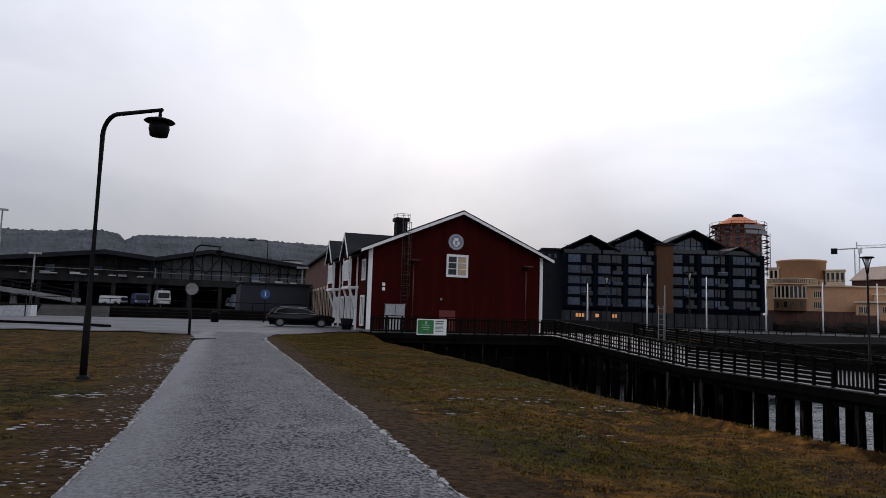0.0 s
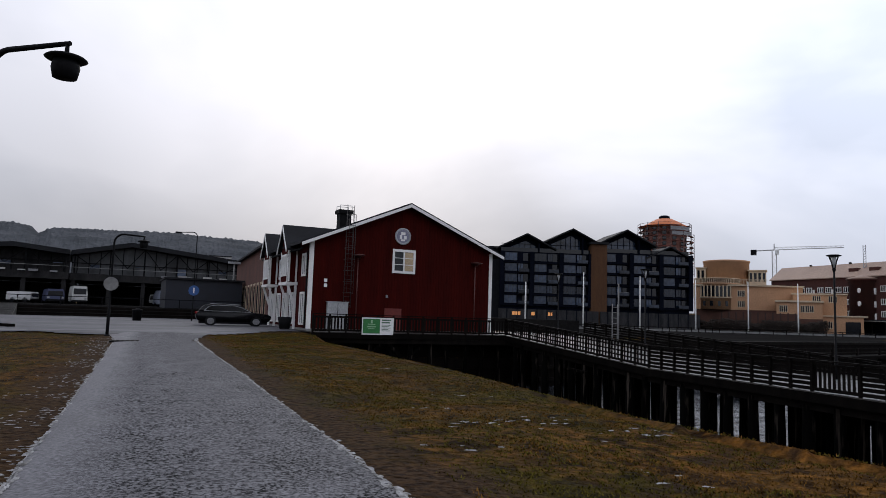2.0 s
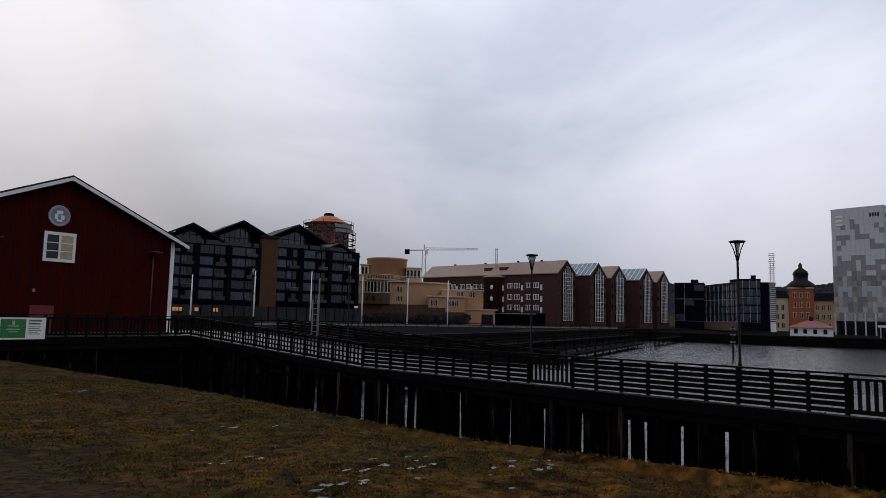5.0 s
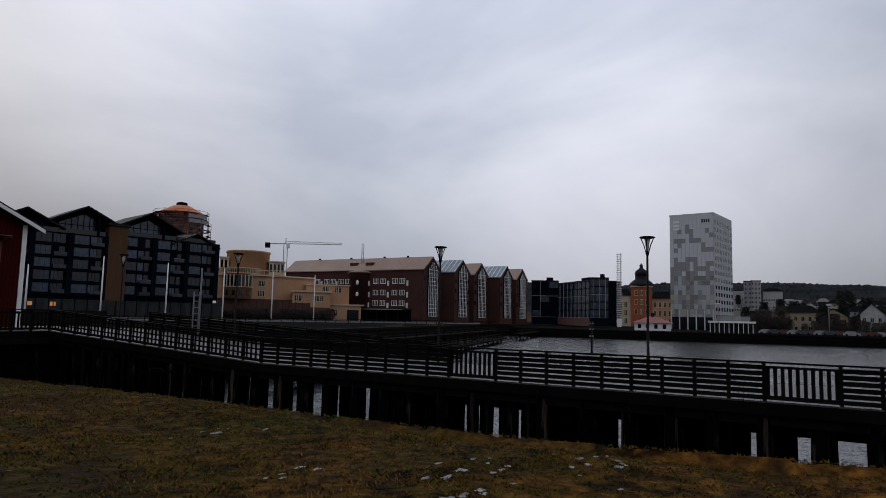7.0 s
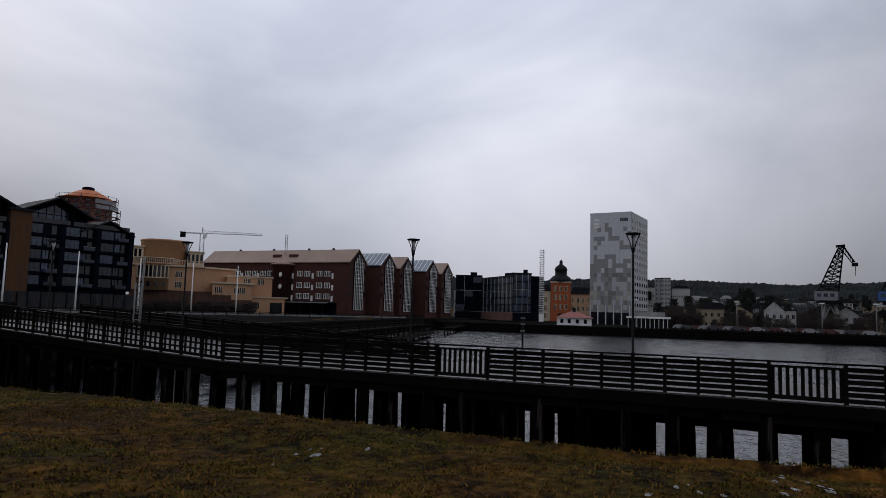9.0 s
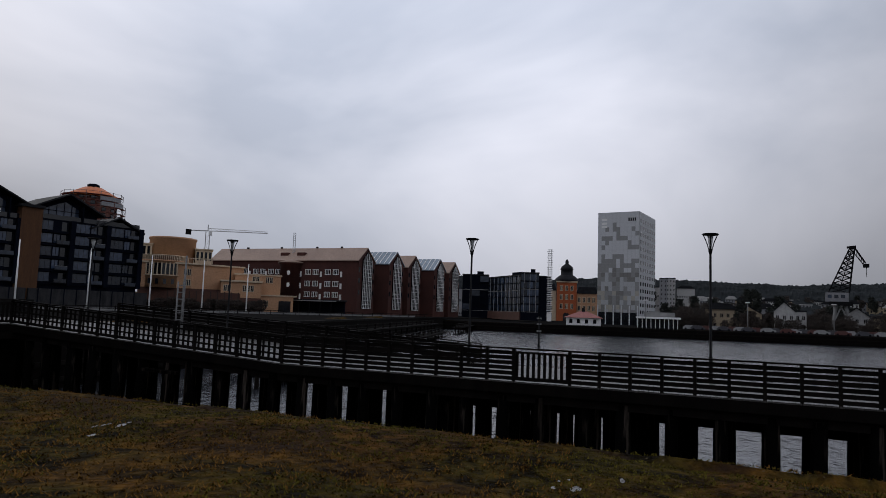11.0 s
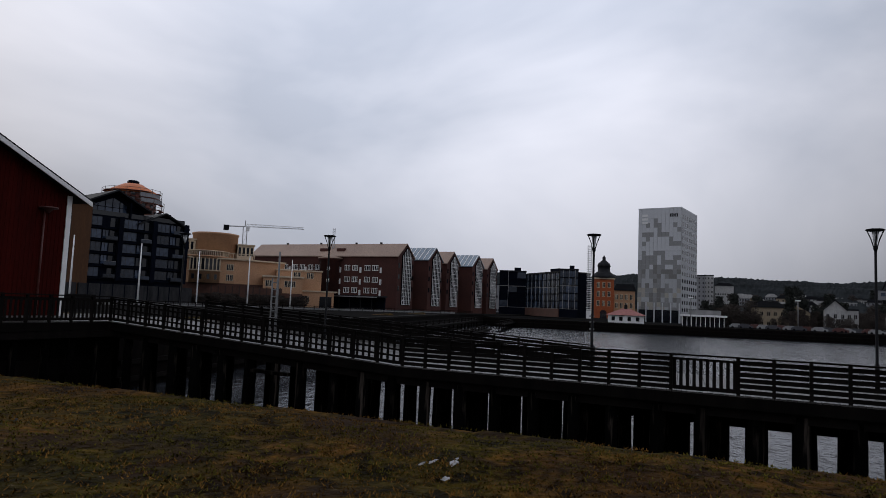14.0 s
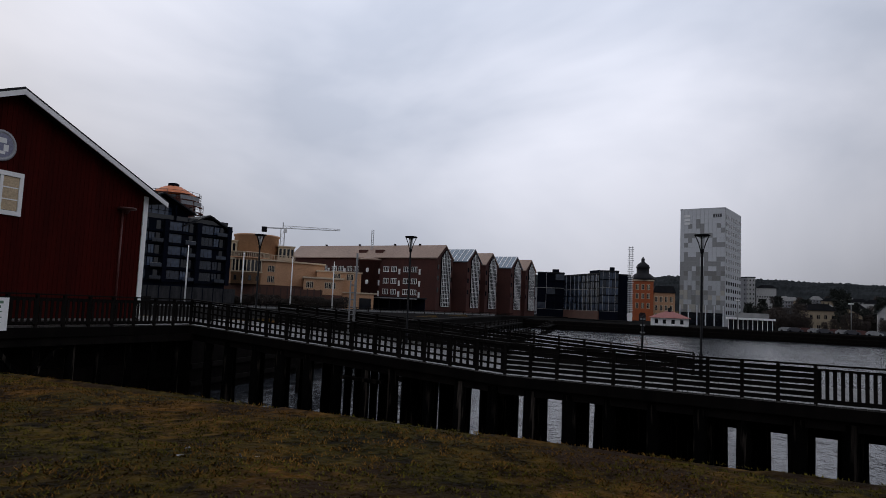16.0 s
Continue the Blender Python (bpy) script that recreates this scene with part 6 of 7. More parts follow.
plain_house(107.0, 258, 22, 10, 4.0, 6.4, M_YEL, M_ROOF, "long low harbour building with grey roof", 8, 2, hip=True)
plain_house(90.58, 520, 5.4, 12, 31.2, 31.8, M_GRYW, M_ROOF, "tall narrow grey apartment block on the rise", 2, 9, base=2)
plain_house(91.15, 530, 6.6, 12, 32.0, 32.6, M_PALE, M_ROOF, "tall pale apartment tower on the rise", 3, 9, base=2)
plain_house(89.75, 540, 13, 12, 25.5, 26.1, M_PALE, M_ROOF, "long pale hall on the wooded rise", 8, 3, base=2)
plain_house(92.3, 540, 13, 12, 25.2, 27.4, M_PALE, M_ROOF, "pale hall with a low gable on the wooded rise", 8, 3, base=2, hip=True)
plain_house(74.5, 420, 12, 12, 16, 16.6, M_GRYW, M_ROOF, "low grey block behind the waterside houses", 8, 2, base=-1.2)
# houses scattered over the wooded slope
for k in range(46):
    az = 92.6 + k * 0.34 + rng.uniform(-0.15, 0.15)
    dist = rng.uniform(430, 560)
    f = (dist - 410) / 180
    foot = -2 + 17.5 * math.sin(f * math.pi / 2) ** 0.9 - 2
    w = rng.uniform(6, 12)
    up = foot + rng.uniform(4.2, 6.2)
    flat = rng.random() < 0.35
    wall = rng.choice((M_PALE, M_PALE, M_GRYW, M_YEL))
    plain_house(az, dist, w, 7, up, up + (0.5 if flat else 2.4), wall, M_PALE if rng.random() < 0.35 else M_ROOF, "small house among trees on the far slope" if not flat else "low flat-roofed block among trees on the far slope", 4, 2, base=foot, hip=not flat, group="houses on the slope")
for k in range(110):
    az, dist = rng.uniform(89.5, 113), rng.uniform(350, 560)
    f = max(0, (dist - 410) / 180)
    o = copy_thing(kinds[rng.choice((0, 1, 2))], spot(az, dist) @ pose(0, 0, -2.4 + 17.5 * math.sin(f * math.pi / 2) ** 0.9, 0, 0, rng.uniform(0, 360)))
    q = rng.uniform(0.6, 1.15)
    o.scale = (q, q, q * 0.9)


def harbour_crane(az, dist, label, cabm):
    t = thing("harbour_crane", label, "crane", "old harbour cranes", spot(az, dist))
    bm = bmesh.new()
    for dx in (-3, 3):
        for dy in (-3, 3):
            beam(bm, (dx, dy, -1.6), (dx * 0.45, dy * 0.45, 8.0), 0.7, 0.7)
    beam(bm, (-3, -3, 0.5), (0, -1.5, 7.5), 0.35, 0.35)
    beam(bm, (3, -3, 0.5), (0, -1.5, 7.5), 0.35, 0.35)
    part("portal", bm, M_GREY, t, "pale grey steel portal legs")
    bm = bmesh.new()
    box(bm, -3.4, 3.4, -3, 3, 8.0, 9.2)
    part("platform", bm, M_IRON, t)
    put_box("cab", t, cabm, -4.6, 2.2, -2.6, 2.6, 9.204, 12.2)
    for k in range(3):
        put_box("cab_window", t, M_GLASSB, -3.8 + k * 1.9, -2.6 + k * 1.9, -2.7, -2.601, 10.4, 11.5)
    bm = bmesh.new()
    A0, A1, T0, T1 = Vector((-3.6, 0, 12.2)), Vector((2.4, 0, 12.2)), Vector((2.8, 0, 27.0)), Vector((4.2, 0, 27.2))
    for s in (-1, 1):
        o = Vector((0, s * 1.1, 0))
        beam(bm, A0 + o, T0 + o * 0.5, 0.4, 0.4)
        beam(bm, A1 + o, T1 + o * 0.5, 0.4, 0.4)
        beam(bm, (A0 + A1) / 2 + o, (T0 + T1) / 2 + o * 0.5, 0.25, 0.25)
        n = 9
        for k in range(n):
            a, b = A0.lerp(T0, k / n), A1.lerp(T1, (k + 1) / n)
            c, d = A1.lerp(T1, k / n), A0.lerp(T0, (k + 1) / n)
            beam(bm, a + o, b + o * 0.8, 0.2, 0.2)
            beam(bm, c + o, d + o * 0.8, 0.2, 0.2)
            beam(bm, d + o, b + o, 0.16, 0.16)
    part("boom", bm, M_IRON, t, "dark lattice boom")
    bm = bmesh.new()
    beam(bm, (2.0, 0, 27.3), (4.6, 0, 27.6), 1.6, 0.6)
    beam(bm, (4.2, 0, 27.2), (7.2, 0, 22.0), 0.5, 0.5)
    beam(bm, (3.6, 0, 26.0), (6.6, 0, 21.6), 0.3, 0.3)
    for k in range(5):
        beam(bm, Vector((4.2, 0, 27.2)).lerp(Vector((7.2, 0, 22.0)), k / 5), Vector((3.6, 0, 26.0)).lerp(Vector((6.6, 0, 21.6)), (k + 1) / 5), 0.2, 0.2)
    part("jib_head", bm, M_IRON, t)
    put_box("sheave", t, M_IRON, 6.4, 8.2, -0.5, 0.5, 20.6, 21.8)
    bm = bmesh.new()
    tube(bm, [(7.4, 0, 20.6), (7.4, 0, 17.5)], 0.09, 5)
    part("hook_rope", bm, M_IRON, t)


harbour_crane(102.6, 258, "old dark lattice harbour crane on a pale portal", M_GRYW)
harbour_crane(106.6, 255, "old lattice harbour crane with a blue cab", M_BLUE)

# parked cars and street lamps along the far quay
bm = bmesh.new()
prism(bm, [(-2.1, 0.25), (2.1, 0.25), (2.15, 0.8), (1.3, 0.95), (0.7, 1.4), (-1.2, 1.42), (-1.9, 0.95), (-2.15, 0.8)], -0.85, 0.85)
far_car = {}
for k, c in enumerate(((0.34, 0.34, 0.34), (0.06, 0.06, 0.07), (0.10, 0.03, 0.025))):
    far_car[k] = mat("car_paint_far", c, rough=0.3)
car_meshes = []
for k in range(3):
    b2 = bm.copy()
    car_meshes.append(mesh_of("body", b2, far_car[k]))
bm.free()
bm = bmesh.new()
lathe(bm, [(0.33, -0.1), (0.33, 0.1)], 10)
bmesh.ops.transform(bm, matrix=pose(0, 0, 0, 90), verts=bm.verts)
wheel_me = mesh_of("wheel", bm, M_IRON)
for k in range(22):
    az = 92 + k * 0.62 + rng.uniform(-0.15, 0.15)
    t = thing("parked_car", rng.choice(("small parked car on the far quay", "parked hatchback by the water")), "car", "cars on the far quay", spot(az, 222 + rng.uniform(0, 3)) @ pose(0, 0, -1.5))
    piece("body", car_meshes[k % 3], t, Matrix())
    for dx in (-1.3, 1.3):
        for dy in (-0.8, 0.8):
            piece("wheel", wheel_me, t, pose(dx, dy, 0.33))
for az in (96.2, 102.0, 105.4, 88.6):
    t = thing("quay_lamp", "grey lamp post with a flat head on the far quay", "lamp", "quay lamps", spot(az, 224))
    bm = bmesh.new()
    tube(bm, [(0, 0, -1.2), (0, 0, 7.2)], 0.13, 6)
    part("post", bm, M_GREY, t)
    put_box("head", t, M_WHITE, -0.7, 0.7, -0.3, 0.3, 7.2, 7.5)


# ---- wooded hills ----
def hill(name, az0, az1, dist, height, depth, label, seed, o=(0, 0), material=None):
    vs, fs = [], []
    n, rows = 1200, 22
    for j in range(rows + 1):
        f = j / rows
        for i in range(n + 1):
            a = radians(lerp(az0, az1, i / n))
            edge = min(1, 6 * i / n, 6 * (1 - i / n))
            h = height(math.degrees(a)) * edge
            d = dist + depth * f
            z = -2 + (h + 2) * math.sin(f * math.pi / 2) ** 0.9
            z += (2.2 + 0.004 * dist) * noise.noise((a * dist / 60, f * 9, seed)) * f
            z += 0.0042 * dist * max(0, noise.noise((a * dist / 2.6, f * 70, seed + 4)) + 0.15) * min(1, f * 3)
            vs.append((o[0] + d * math.sin(a), o[1] + d * math.cos(a), z))
    for j in range(rows):
        fs += [(j * (n + 1) + i, j * (n + 1) + i + 1, (j + 1) * (n + 1) + i + 1, (j + 1) * (n + 1) + i) for i in range(n)]
    me = bpy.data.meshes.new(name)
    me.from_pydata(vs, [], fs)
    me.materials.append(material)
    return tagged(new(name, me), label, "hill", kind="structure")


RIDGELINE = [(-60, 4.4), (-30, 5.0), (-12.8, 5.25), (-7.5, 5.62), (-6.6, 5.5), (-5.9, 5.05), (-5.1, 5.5), (2.8, 5.75), (10, 5.4), (24, 4.6)]
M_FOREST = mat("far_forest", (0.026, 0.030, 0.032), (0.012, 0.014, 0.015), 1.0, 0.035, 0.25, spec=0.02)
# paler grey than far_forest: the haze over the near hill is in the base colour
M_FOREST2 = mat("haze_paled_forest", (0.088, 0.093, 0.102), (0.052, 0.057, 0.063), 1.0, 0.03, 0.2, spec=0.02)
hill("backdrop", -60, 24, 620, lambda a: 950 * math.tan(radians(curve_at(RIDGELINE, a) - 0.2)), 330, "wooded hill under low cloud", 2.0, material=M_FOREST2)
hill("backdrop", 55, 150, 900, lambda a: 1320 * 1.0 * math.tan(radians(3.0 + 0.16 * math.sin(a * 0.3))), 420, "long low wooded ridge beyond the town", 7.0, material=M_FOREST)
hill("backdrop", 87.5, 128, 410, lambda a: 590 * math.tan(radians(1.55 + 0.25 * math.sin(a * 0.9))), 180, "wooded slope behind the far shore", 4.0, material=M_FOREST)


# ---- yard, street and halls at the end of the path ----
yard = tagged(land_sheet("yard", axis([(-70, -10, 3), (-10, 11.2, 0.6)]), axis([(37.0, 50, 0.4), (50, 79, 1.5)]), 0.06, mat("wet_yard", (0.125, 0.125, 0.138), (0.050, 0.050, 0.056), 0.7, 0.22, 2.5, 0.002, stretch=(0.35, 1, 1), spec=0.12, grain=(0.55, 1.35)), lambda x, y: y > 37.2 + max(0, min(8.5, (x - 3.6) * 1.5)) + max(0, min(2.5, (-1.2 - x) * 0.5))), "wet grey asphalt yard at the end of the path", "pavement", kind="structure")


M_HALLWALL = mat("weathered_dark_boards", (0.030, 0.029, 0.029), (0.013, 0.013, 0.014), 0.85, 0.3, 4, 0.003, stretch=(2, 2, 0.5), spec=0.1)


def suv():
    t = thing("parked_car", "black estate SUV parked beside the red warehouse", "car")
    M_P = mat("black_car_paint", (0.004, 0.004, 0.005), (0.003, 0.003, 0.004), 0.22, spec=0.22)
    bm = bmesh.new()
    prism(bm, [(-2.34, 0.42), (-2.0, 0.34), (2.15, 0.34), (2.38, 0.46), (2.46, 0.72), (2.36, 0.93), (2.0, 1.02), (1.2, 1.1), (-2.2, 1.13), (-2.4, 1.02), (-2.44, 0.8)], -0.93, 0.93)
    bmesh.ops.bevel(bm, geom=list(bm.edges), offset=0.05, segments=2, affect="EDGES")
    for f in bm.faces:
        f.smooth = True
    part("body", bm, M_P, t)
    bm = bmesh.new()
    prism(bm, [(-2.28, 1.08), (1.28, 1.06), (0.92, 1.28), (0.42, 1.56), (0.05, 1.67), (-0.7, 1.73), (-1.5, 1.70), (-1.9, 1.60), (-2.12, 1.36)], -0.9, 0.9)
    for v in bm.verts:
        v.co.y *= 1 - 0.3 * max(0, v.co.z - 1.08)
    bmesh.ops.bevel(bm, geom=list(bm.edges), offset=0.04, segments=2, affect="EDGES")
    for f in bm.faces:
        f.smooth = True
    part("cabin", bm, M_P, t)
    for s in (-1, 1):
        bm = bmesh.new()
        prism(bm, [(-1.85, 1.2), (0.98, 1.16), (0.42, 1.47), (0.0, 1.58), (-1.2, 1.6), (-1.62, 1.5)], min(s * 0.78, s * 0.885), max(s * 0.78, s * 0.885))
        w = part("side_window", bm, M_GLASSD, t)
        bm = bmesh.new()
        for p, q in (((-1.95, s * 0.905, 1.17), (1.08, s * 0.905, 1.13)), ((-1.2, s * 0.89, 1.63), (0.02, s * 0.89, 1.61)), ((0.02, s * 0.89, 1.61), (0.46, s * 0.89, 1.49)), ((0.46, s * 0.89, 1.49), (1.08, s * 0.905, 1.14)), ((-1.95, s * 0.905, 1.17), (-1.64, s * 0.89, 1.53)), ((-1.64, s * 0.89, 1.53), (-1.2, s * 0.89, 1.63))):
            beam(bm, p, q, 0.03, 0.035)
        part("chrome_trim", bm, M_STEEL, t, "bright chrome window trim")
        bm = bmesh.new()
        beam(bm, (-1.5, s * 0.66, 1.74), (0.4, s * 0.66, 1.70), 0.05, 0.05)
        part("roof_rail", bm, M_STEEL, t)
        for x in (-1.5, 1.45):
            bm = bmesh.new()
            lathe(bm, [(0.37, -0.12), (0.38, 0), (0.37, 0.12)], 20)
            bmesh.ops.transform(bm, matrix=pose(x, s * 0.84, 0.37, 90), verts=bm.verts)
            wh = part("wheel", bm, M_IRON, t)
            bm = bmesh.new()
            lathe(bm, [(0.24, -0.13), (0.22, 0.0), (0.24, 0.13)], 14)
            bmesh.ops.transform(bm, matrix=pose(x, s * 0.84, 0.37, 90), verts=bm.verts)
            part("rim", bm, mat("alloy_rim", (0.22, 0.22, 0.23), rough=0.4, metal=0.4), wh)
        bm = bmesh.new()
        box(bm, -2.44, -2.3, min(s * 0.55, s * 0.86), max(s * 0.55, s * 0.86), 0.9, 1.08)
        part("tail_light", bm, mat("red_lens", (0.25, 0.01, 0.01), rough=0.2), t)
        bm = bmesh.new()
        box(bm, 2.3, 2.44, min(s * 0.5, s * 0.85), max(s * 0.5, s * 0.85), 0.72, 0.88)
        part("headlight", bm, M_GLASSB, t)
    bm = bmesh.new()
    prism(bm, [(1.24, 1.12), (0.5, 1.54), (0.47, 1.51), (1.18, 1.1)], -0.7, 0.7)
    part("windscreen", bm, M_GLASSD, t)
    put_box("underbody", t, M_IRON, -2.2, 2.2, -0.8, 0.8, 0.16, 0.6)
    t.matrix_world = pose(7.75, 56.5, 0.05, 0, 0, -3) @ Matrix.Diagonal((1.12, 1, 0.94, 1))


suv()


def van(x, y, z, col, w, l, h, label, turn):
    t = thing("parked_van", label, "van", "vans on the upper street", pose(x, y, z, 0, 0, turn))
    bm = bmesh.new()
    prism(bm, [(-w / 2, 0.35), (w / 2, 0.35), (w / 2, h * 0.55), (w / 2 * 0.86, h), (-w / 2 * 0.86, h), (-w / 2, h * 0.55)], 0, l)
    bmesh.ops.bevel(bm, geom=list(bm.edges), offset=0.08, segments=2, affect="EDGES")
    part("body", bm, mat("van_paint", col, rough=0.35), t)
    put_box("windscreen", t, M_GLASSD, -w * 0.4, w * 0.4, -0.03, 0.0, h * 0.55, h * 0.86)
    for s in (-1, 1):
        put_box("headlight", t, M_STEEL, s * w * 0.38 - 0.15, s * w * 0.38 + 0.15, -0.03, 0.0, 0.7, 0.95)
        for yy in (0.8, l - 1):
            bm = bmesh.new()
            lathe(bm, [(0.36, -0.12), (0.36, 0.12)], 12)
            bmesh.ops.transform(bm, matrix=pose(s * (w / 2 - 0.12), yy, 0.36, 0, 90), verts=bm.verts)
            part("wheel", bm, M_IRON, t)
    put_box("bumper", t, M_IRON, -w / 2, w / 2, -0.06, 0.0, 0.35, 0.6)


UP = 1.15
van(-5.6, 112, UP, (0.62, 0.62, 0.60), 2.0, 6, 2.6, "white van parked on the upper street", 8)
van(-8.3, 108, UP, (0.06, 0.07, 0.14), 2.2, 6, 2.0, "dark blue van parked on the upper street", 10)
van(-10.9, 110, UP, (0.55, 0.55, 0.55), 1.8, 3.6, 1.5, "pale car parked on the upper street", 60)
van(8.2, 118, UP, (0.30, 0.33, 0.42), 4.5, 5, 2.6, "pale blue lorry parked on the upper street", 20)
van(5.0, 124, UP, (0.5, 0.5, 0.5), 2.4, 5, 2.0, "pale van parked on the upper street", -20)

t = thing("retaining_wall", "dark timber retaining wall of the upper street", "wall")
put_box("wall", t, M_HALLWALL, -80, 20, 82, 82.5, -0.5, 1.1)
put_box("fill", t, M_QUAYTOP, -140, 60, 82.52, 190, -0.5, UP)
for k in range(3):
    put_box("board", t, M_RAIL, -80, 20, 81.93, 81.99, 0.05 + k * 0.36, 0.33 + k * 0.36)
for k in range(26):
    put_box("post", t, M_IRON, -78 + k * 3.8, -77.9 + k * 3.8, 82.0, 82.1, 1.1, 2.0)
put_box("handrail", t, M_IRON, -80, 20, 82.0, 82.1, 2.0, 2.08)

t = thing("timber_stair", "weathered grey timber stair and terrace by the yard", "stair")
for k in range(6):
    put_box("step", t, mat("grey_timber", (0.10, 0.095, 0.09), (0.06, 0.058, 0.055), rnd=0.2), -16, -9.5, 79.2 + k * 0.45, 79.66 + k * 0.45, 0.0, 0.25 + k * 0.18)
put_box("handrail", t, M_STEEL, -9.4, -9.3, 79.0, 82.0, 1.6, 1.7)
t = thing("snowy_ramp", "low pale ramp with a railing and lying snow", "ramp")
bm = bmesh.new()
prism(bm, [(-34, 0.0), (-15, 0.0), (-15, 1.1), (-34, 0.15)], 72, 74.5)
part("slab", bm, mat("slushy_snow", (0.55, 0.56, 0.58), (0.35, 0.36, 0.37), 0.7, 0.5, 4), t)
for k in range(9):
    x = -33 + k * 2.2
    put_box("post", t, M_IRON, x - 0.04, x + 0.04, 71.8, 71.9, 0.0, 1.15 + 0.05 * (x + 34))
bm = bmesh.new()
beam(bm, (-34, 71.85, 1.2), (-15, 71.85, 2.15), 0.06, 0.06)
part("handrail", bm, M_IRON, t)

# dark hall with shallow gables on posts
def hall(x0, x1, y, peak, low0, low1, peak_x, wall, label):
    t = thing("canopy_hall", label, "hall", "dark halls over the street")

    def under(x):
        return (lerp(low0, peak, (x - x0) / (peak_x - x0)) if x < peak_x else lerp(peak, low1, (x - peak_x) / (x1 - peak_x))) - 0.75

    for xa, za in ((x0, low0), (x1, low1)):
        bm = bmesh.new()
        prism(bm, [(xa, za), (peak_x, peak), (peak_x, peak - 0.7), (xa, za - 0.7)], y, y + 26)
        part("roof", bm, M_ROOF, t)
    bm = bmesh.new()
    prism(bm, [(x0, 5.9), (x1, 5.9), (x1, low1 - 0.72), (peak_x, peak - 0.74), (x0, low0 - 0.72)], y + 2.2, y + 2.4)
    part("end_wall", bm, wall, t)
    put_box("deck_beam", t, M_HALLWALL, x0, x1, y - 0.3, y + 24, 4.8, 5.88)
    put_box("back_wall", t, M_HALLWALL, x0, x1, y + 24.1, y + 24.5, UP, 4.79)
    n = 6
    for k in range(n + 1):
        xx = lerp(x0 + 0.5, x1 - 0.5, k / n)
        put_box("column", t, M_HALLWALL, xx - 0.3, xx + 0.3, y, y + 0.6, UP, 4.79)
        bm = bmesh.new()
        beam(bm, (xx, y + 0.7, 5.9), (xx, y + 0.7, under(xx)), 0.2, 0.2)
        part("upright", bm, M_IRON, t)
        if k < n:
            nx = lerp(x0 + 0.5, x1 - 0.5, (k + 1) / n)
            bm = bmesh.new()
            beam(bm, (xx, y + 0.7, under(xx)), ((xx + nx) / 2, y + 0.7, 7.0), 0.12, 0.12)
            beam(bm, ((xx + nx) / 2, y + 0.7, 7.0), (nx, y + 0.7, under(nx)), 0.12, 0.12)
            part("truss_brace", bm, M_IRON, t)
    for k in range(19):
        xx = lerp(x0 + 0.8, x1 - 0.8, k / 18)
        put_box("mullion", t, M_IRON, xx - 0.06, xx + 0.06, y + 2.0, y + 2.19, 5.9, under(xx))
        if k % 4 == 1:
            put_box("pale_pane", t, M_GLASSA, xx + 0.2, xx + (x1 - x0) / 18 - 0.2, y + 2.12, y + 2.19, 6.3 + 0.5 * (k % 3), 7.4)
    put_box("transom", t, M_IRON, x0, x1, y + 1.9, y + 1.99, 7.5, 7.62)
    put_box("handrail", t, M_GREY, x0, x1, y - 0.3, y - 0.22, 6.75, 6.82)
    for k in range(13):
        a = lerp(x0 + (x1 - x0) * 0.42, x1 - 1.0, k / 13)
        if (k * 5) % 7 < 5:
            put_box("snow_edge", t, M_PALE if k % 2 else M_GRYW, a, a + (x1 - x0) * (0.03 + 0.007 * (k % 3)), y - 0.7, y - 0.31, 5.8 + 0.07 * (k % 2), 6.02 + 0.1 * (k % 3))


M_SMOKY = mat("smoky_glass_wall", (0.075, 0.080, 0.086), (0.026, 0.028, 0.031), 0.35, 0.3, 2.0, spec=0.4)
hall(-40, -7.7, 118, 10.05, 7.0, 9.3, -15.1, M_HALLWALL, "dark low-gabled hall on columns over the street")
hall(-7.6, 23, 120, 11.15, 9.4, 8.7, 0.8, M_SMOKY, "dark low-gabled glazed hall on columns")
hall(-84, -40.2, 116, 9.6, 7.6, 7.4, -58, M_HALLWALL, "long dark hall roof beside the wooded hill")
t = thing("footbridge", "sloping grey footbridge ramp with rails and timber treads", "bridge")
for yy in (86.0, 89.0):
    for dz, w in ((0.0, 0.5), (0.6, 0.12), (1.1, 0.14)):
        bm = bmesh.new()
        beam(bm, (-42, yy, 5.6 + dz), (-13.5, yy, 1.7 + dz), 0.18, w)
        part("rail" if dz else "stringer", bm, M_GREY if dz == 0 else M_IRON, t)
    for k in range(15):
        x = lerp(-41.5, -14, k / 14)
        put_box("post", t, M_IRON, x - 0.05, x + 0.05, yy - 0.05, yy + 0.05, lerp(5.5, 1.75, k / 14), lerp(6.7, 2.85, k / 14))
for k in range(5):
    x = lerp(-40, -20, k / 4)
    put_box("pier", t, M_GREY, x - 0.3, x + 0.3, 87.2, 87.8, 0.0, lerp(5.2, 2.5, k / 4))
bm = bmesh.new()
beam(bm, (-42, 87.5, 5.4), (-13.5, 87.5, 1.5), 2.8, 0.15)
part("deck", bm, M_TIMBER, t)
for az_, d_, w_, e_ in ((7.1, 420, 13, 31.6), (8.6, 430, 7, 29.5), (3.4, 440, 12, 31.0), (-0.4, 450, 9, 30.0)):
    plain_house(az_, d_, w_, 10, e_, e_ + 0.6, M_PALE, M_ROOF, "pale block on the hillside behind the halls", 6, 2, base=0 if d_ < 200 else 12, group="hillside blocks")
t = thing("site_hut", "plain dark blue-black box building by the yard", "building")
put_box("wall", t, mat("ink_cladding", (0.011, 0.014, 0.024), (0.008, 0.010, 0.017), 0.6), 4.2, 12.4, 83.0, 94, 0.0, 4.35)
put_box("roof", t, M_ROOF, 4.0, 12.6, 82.7, 94.2, 4.354, 4.55)
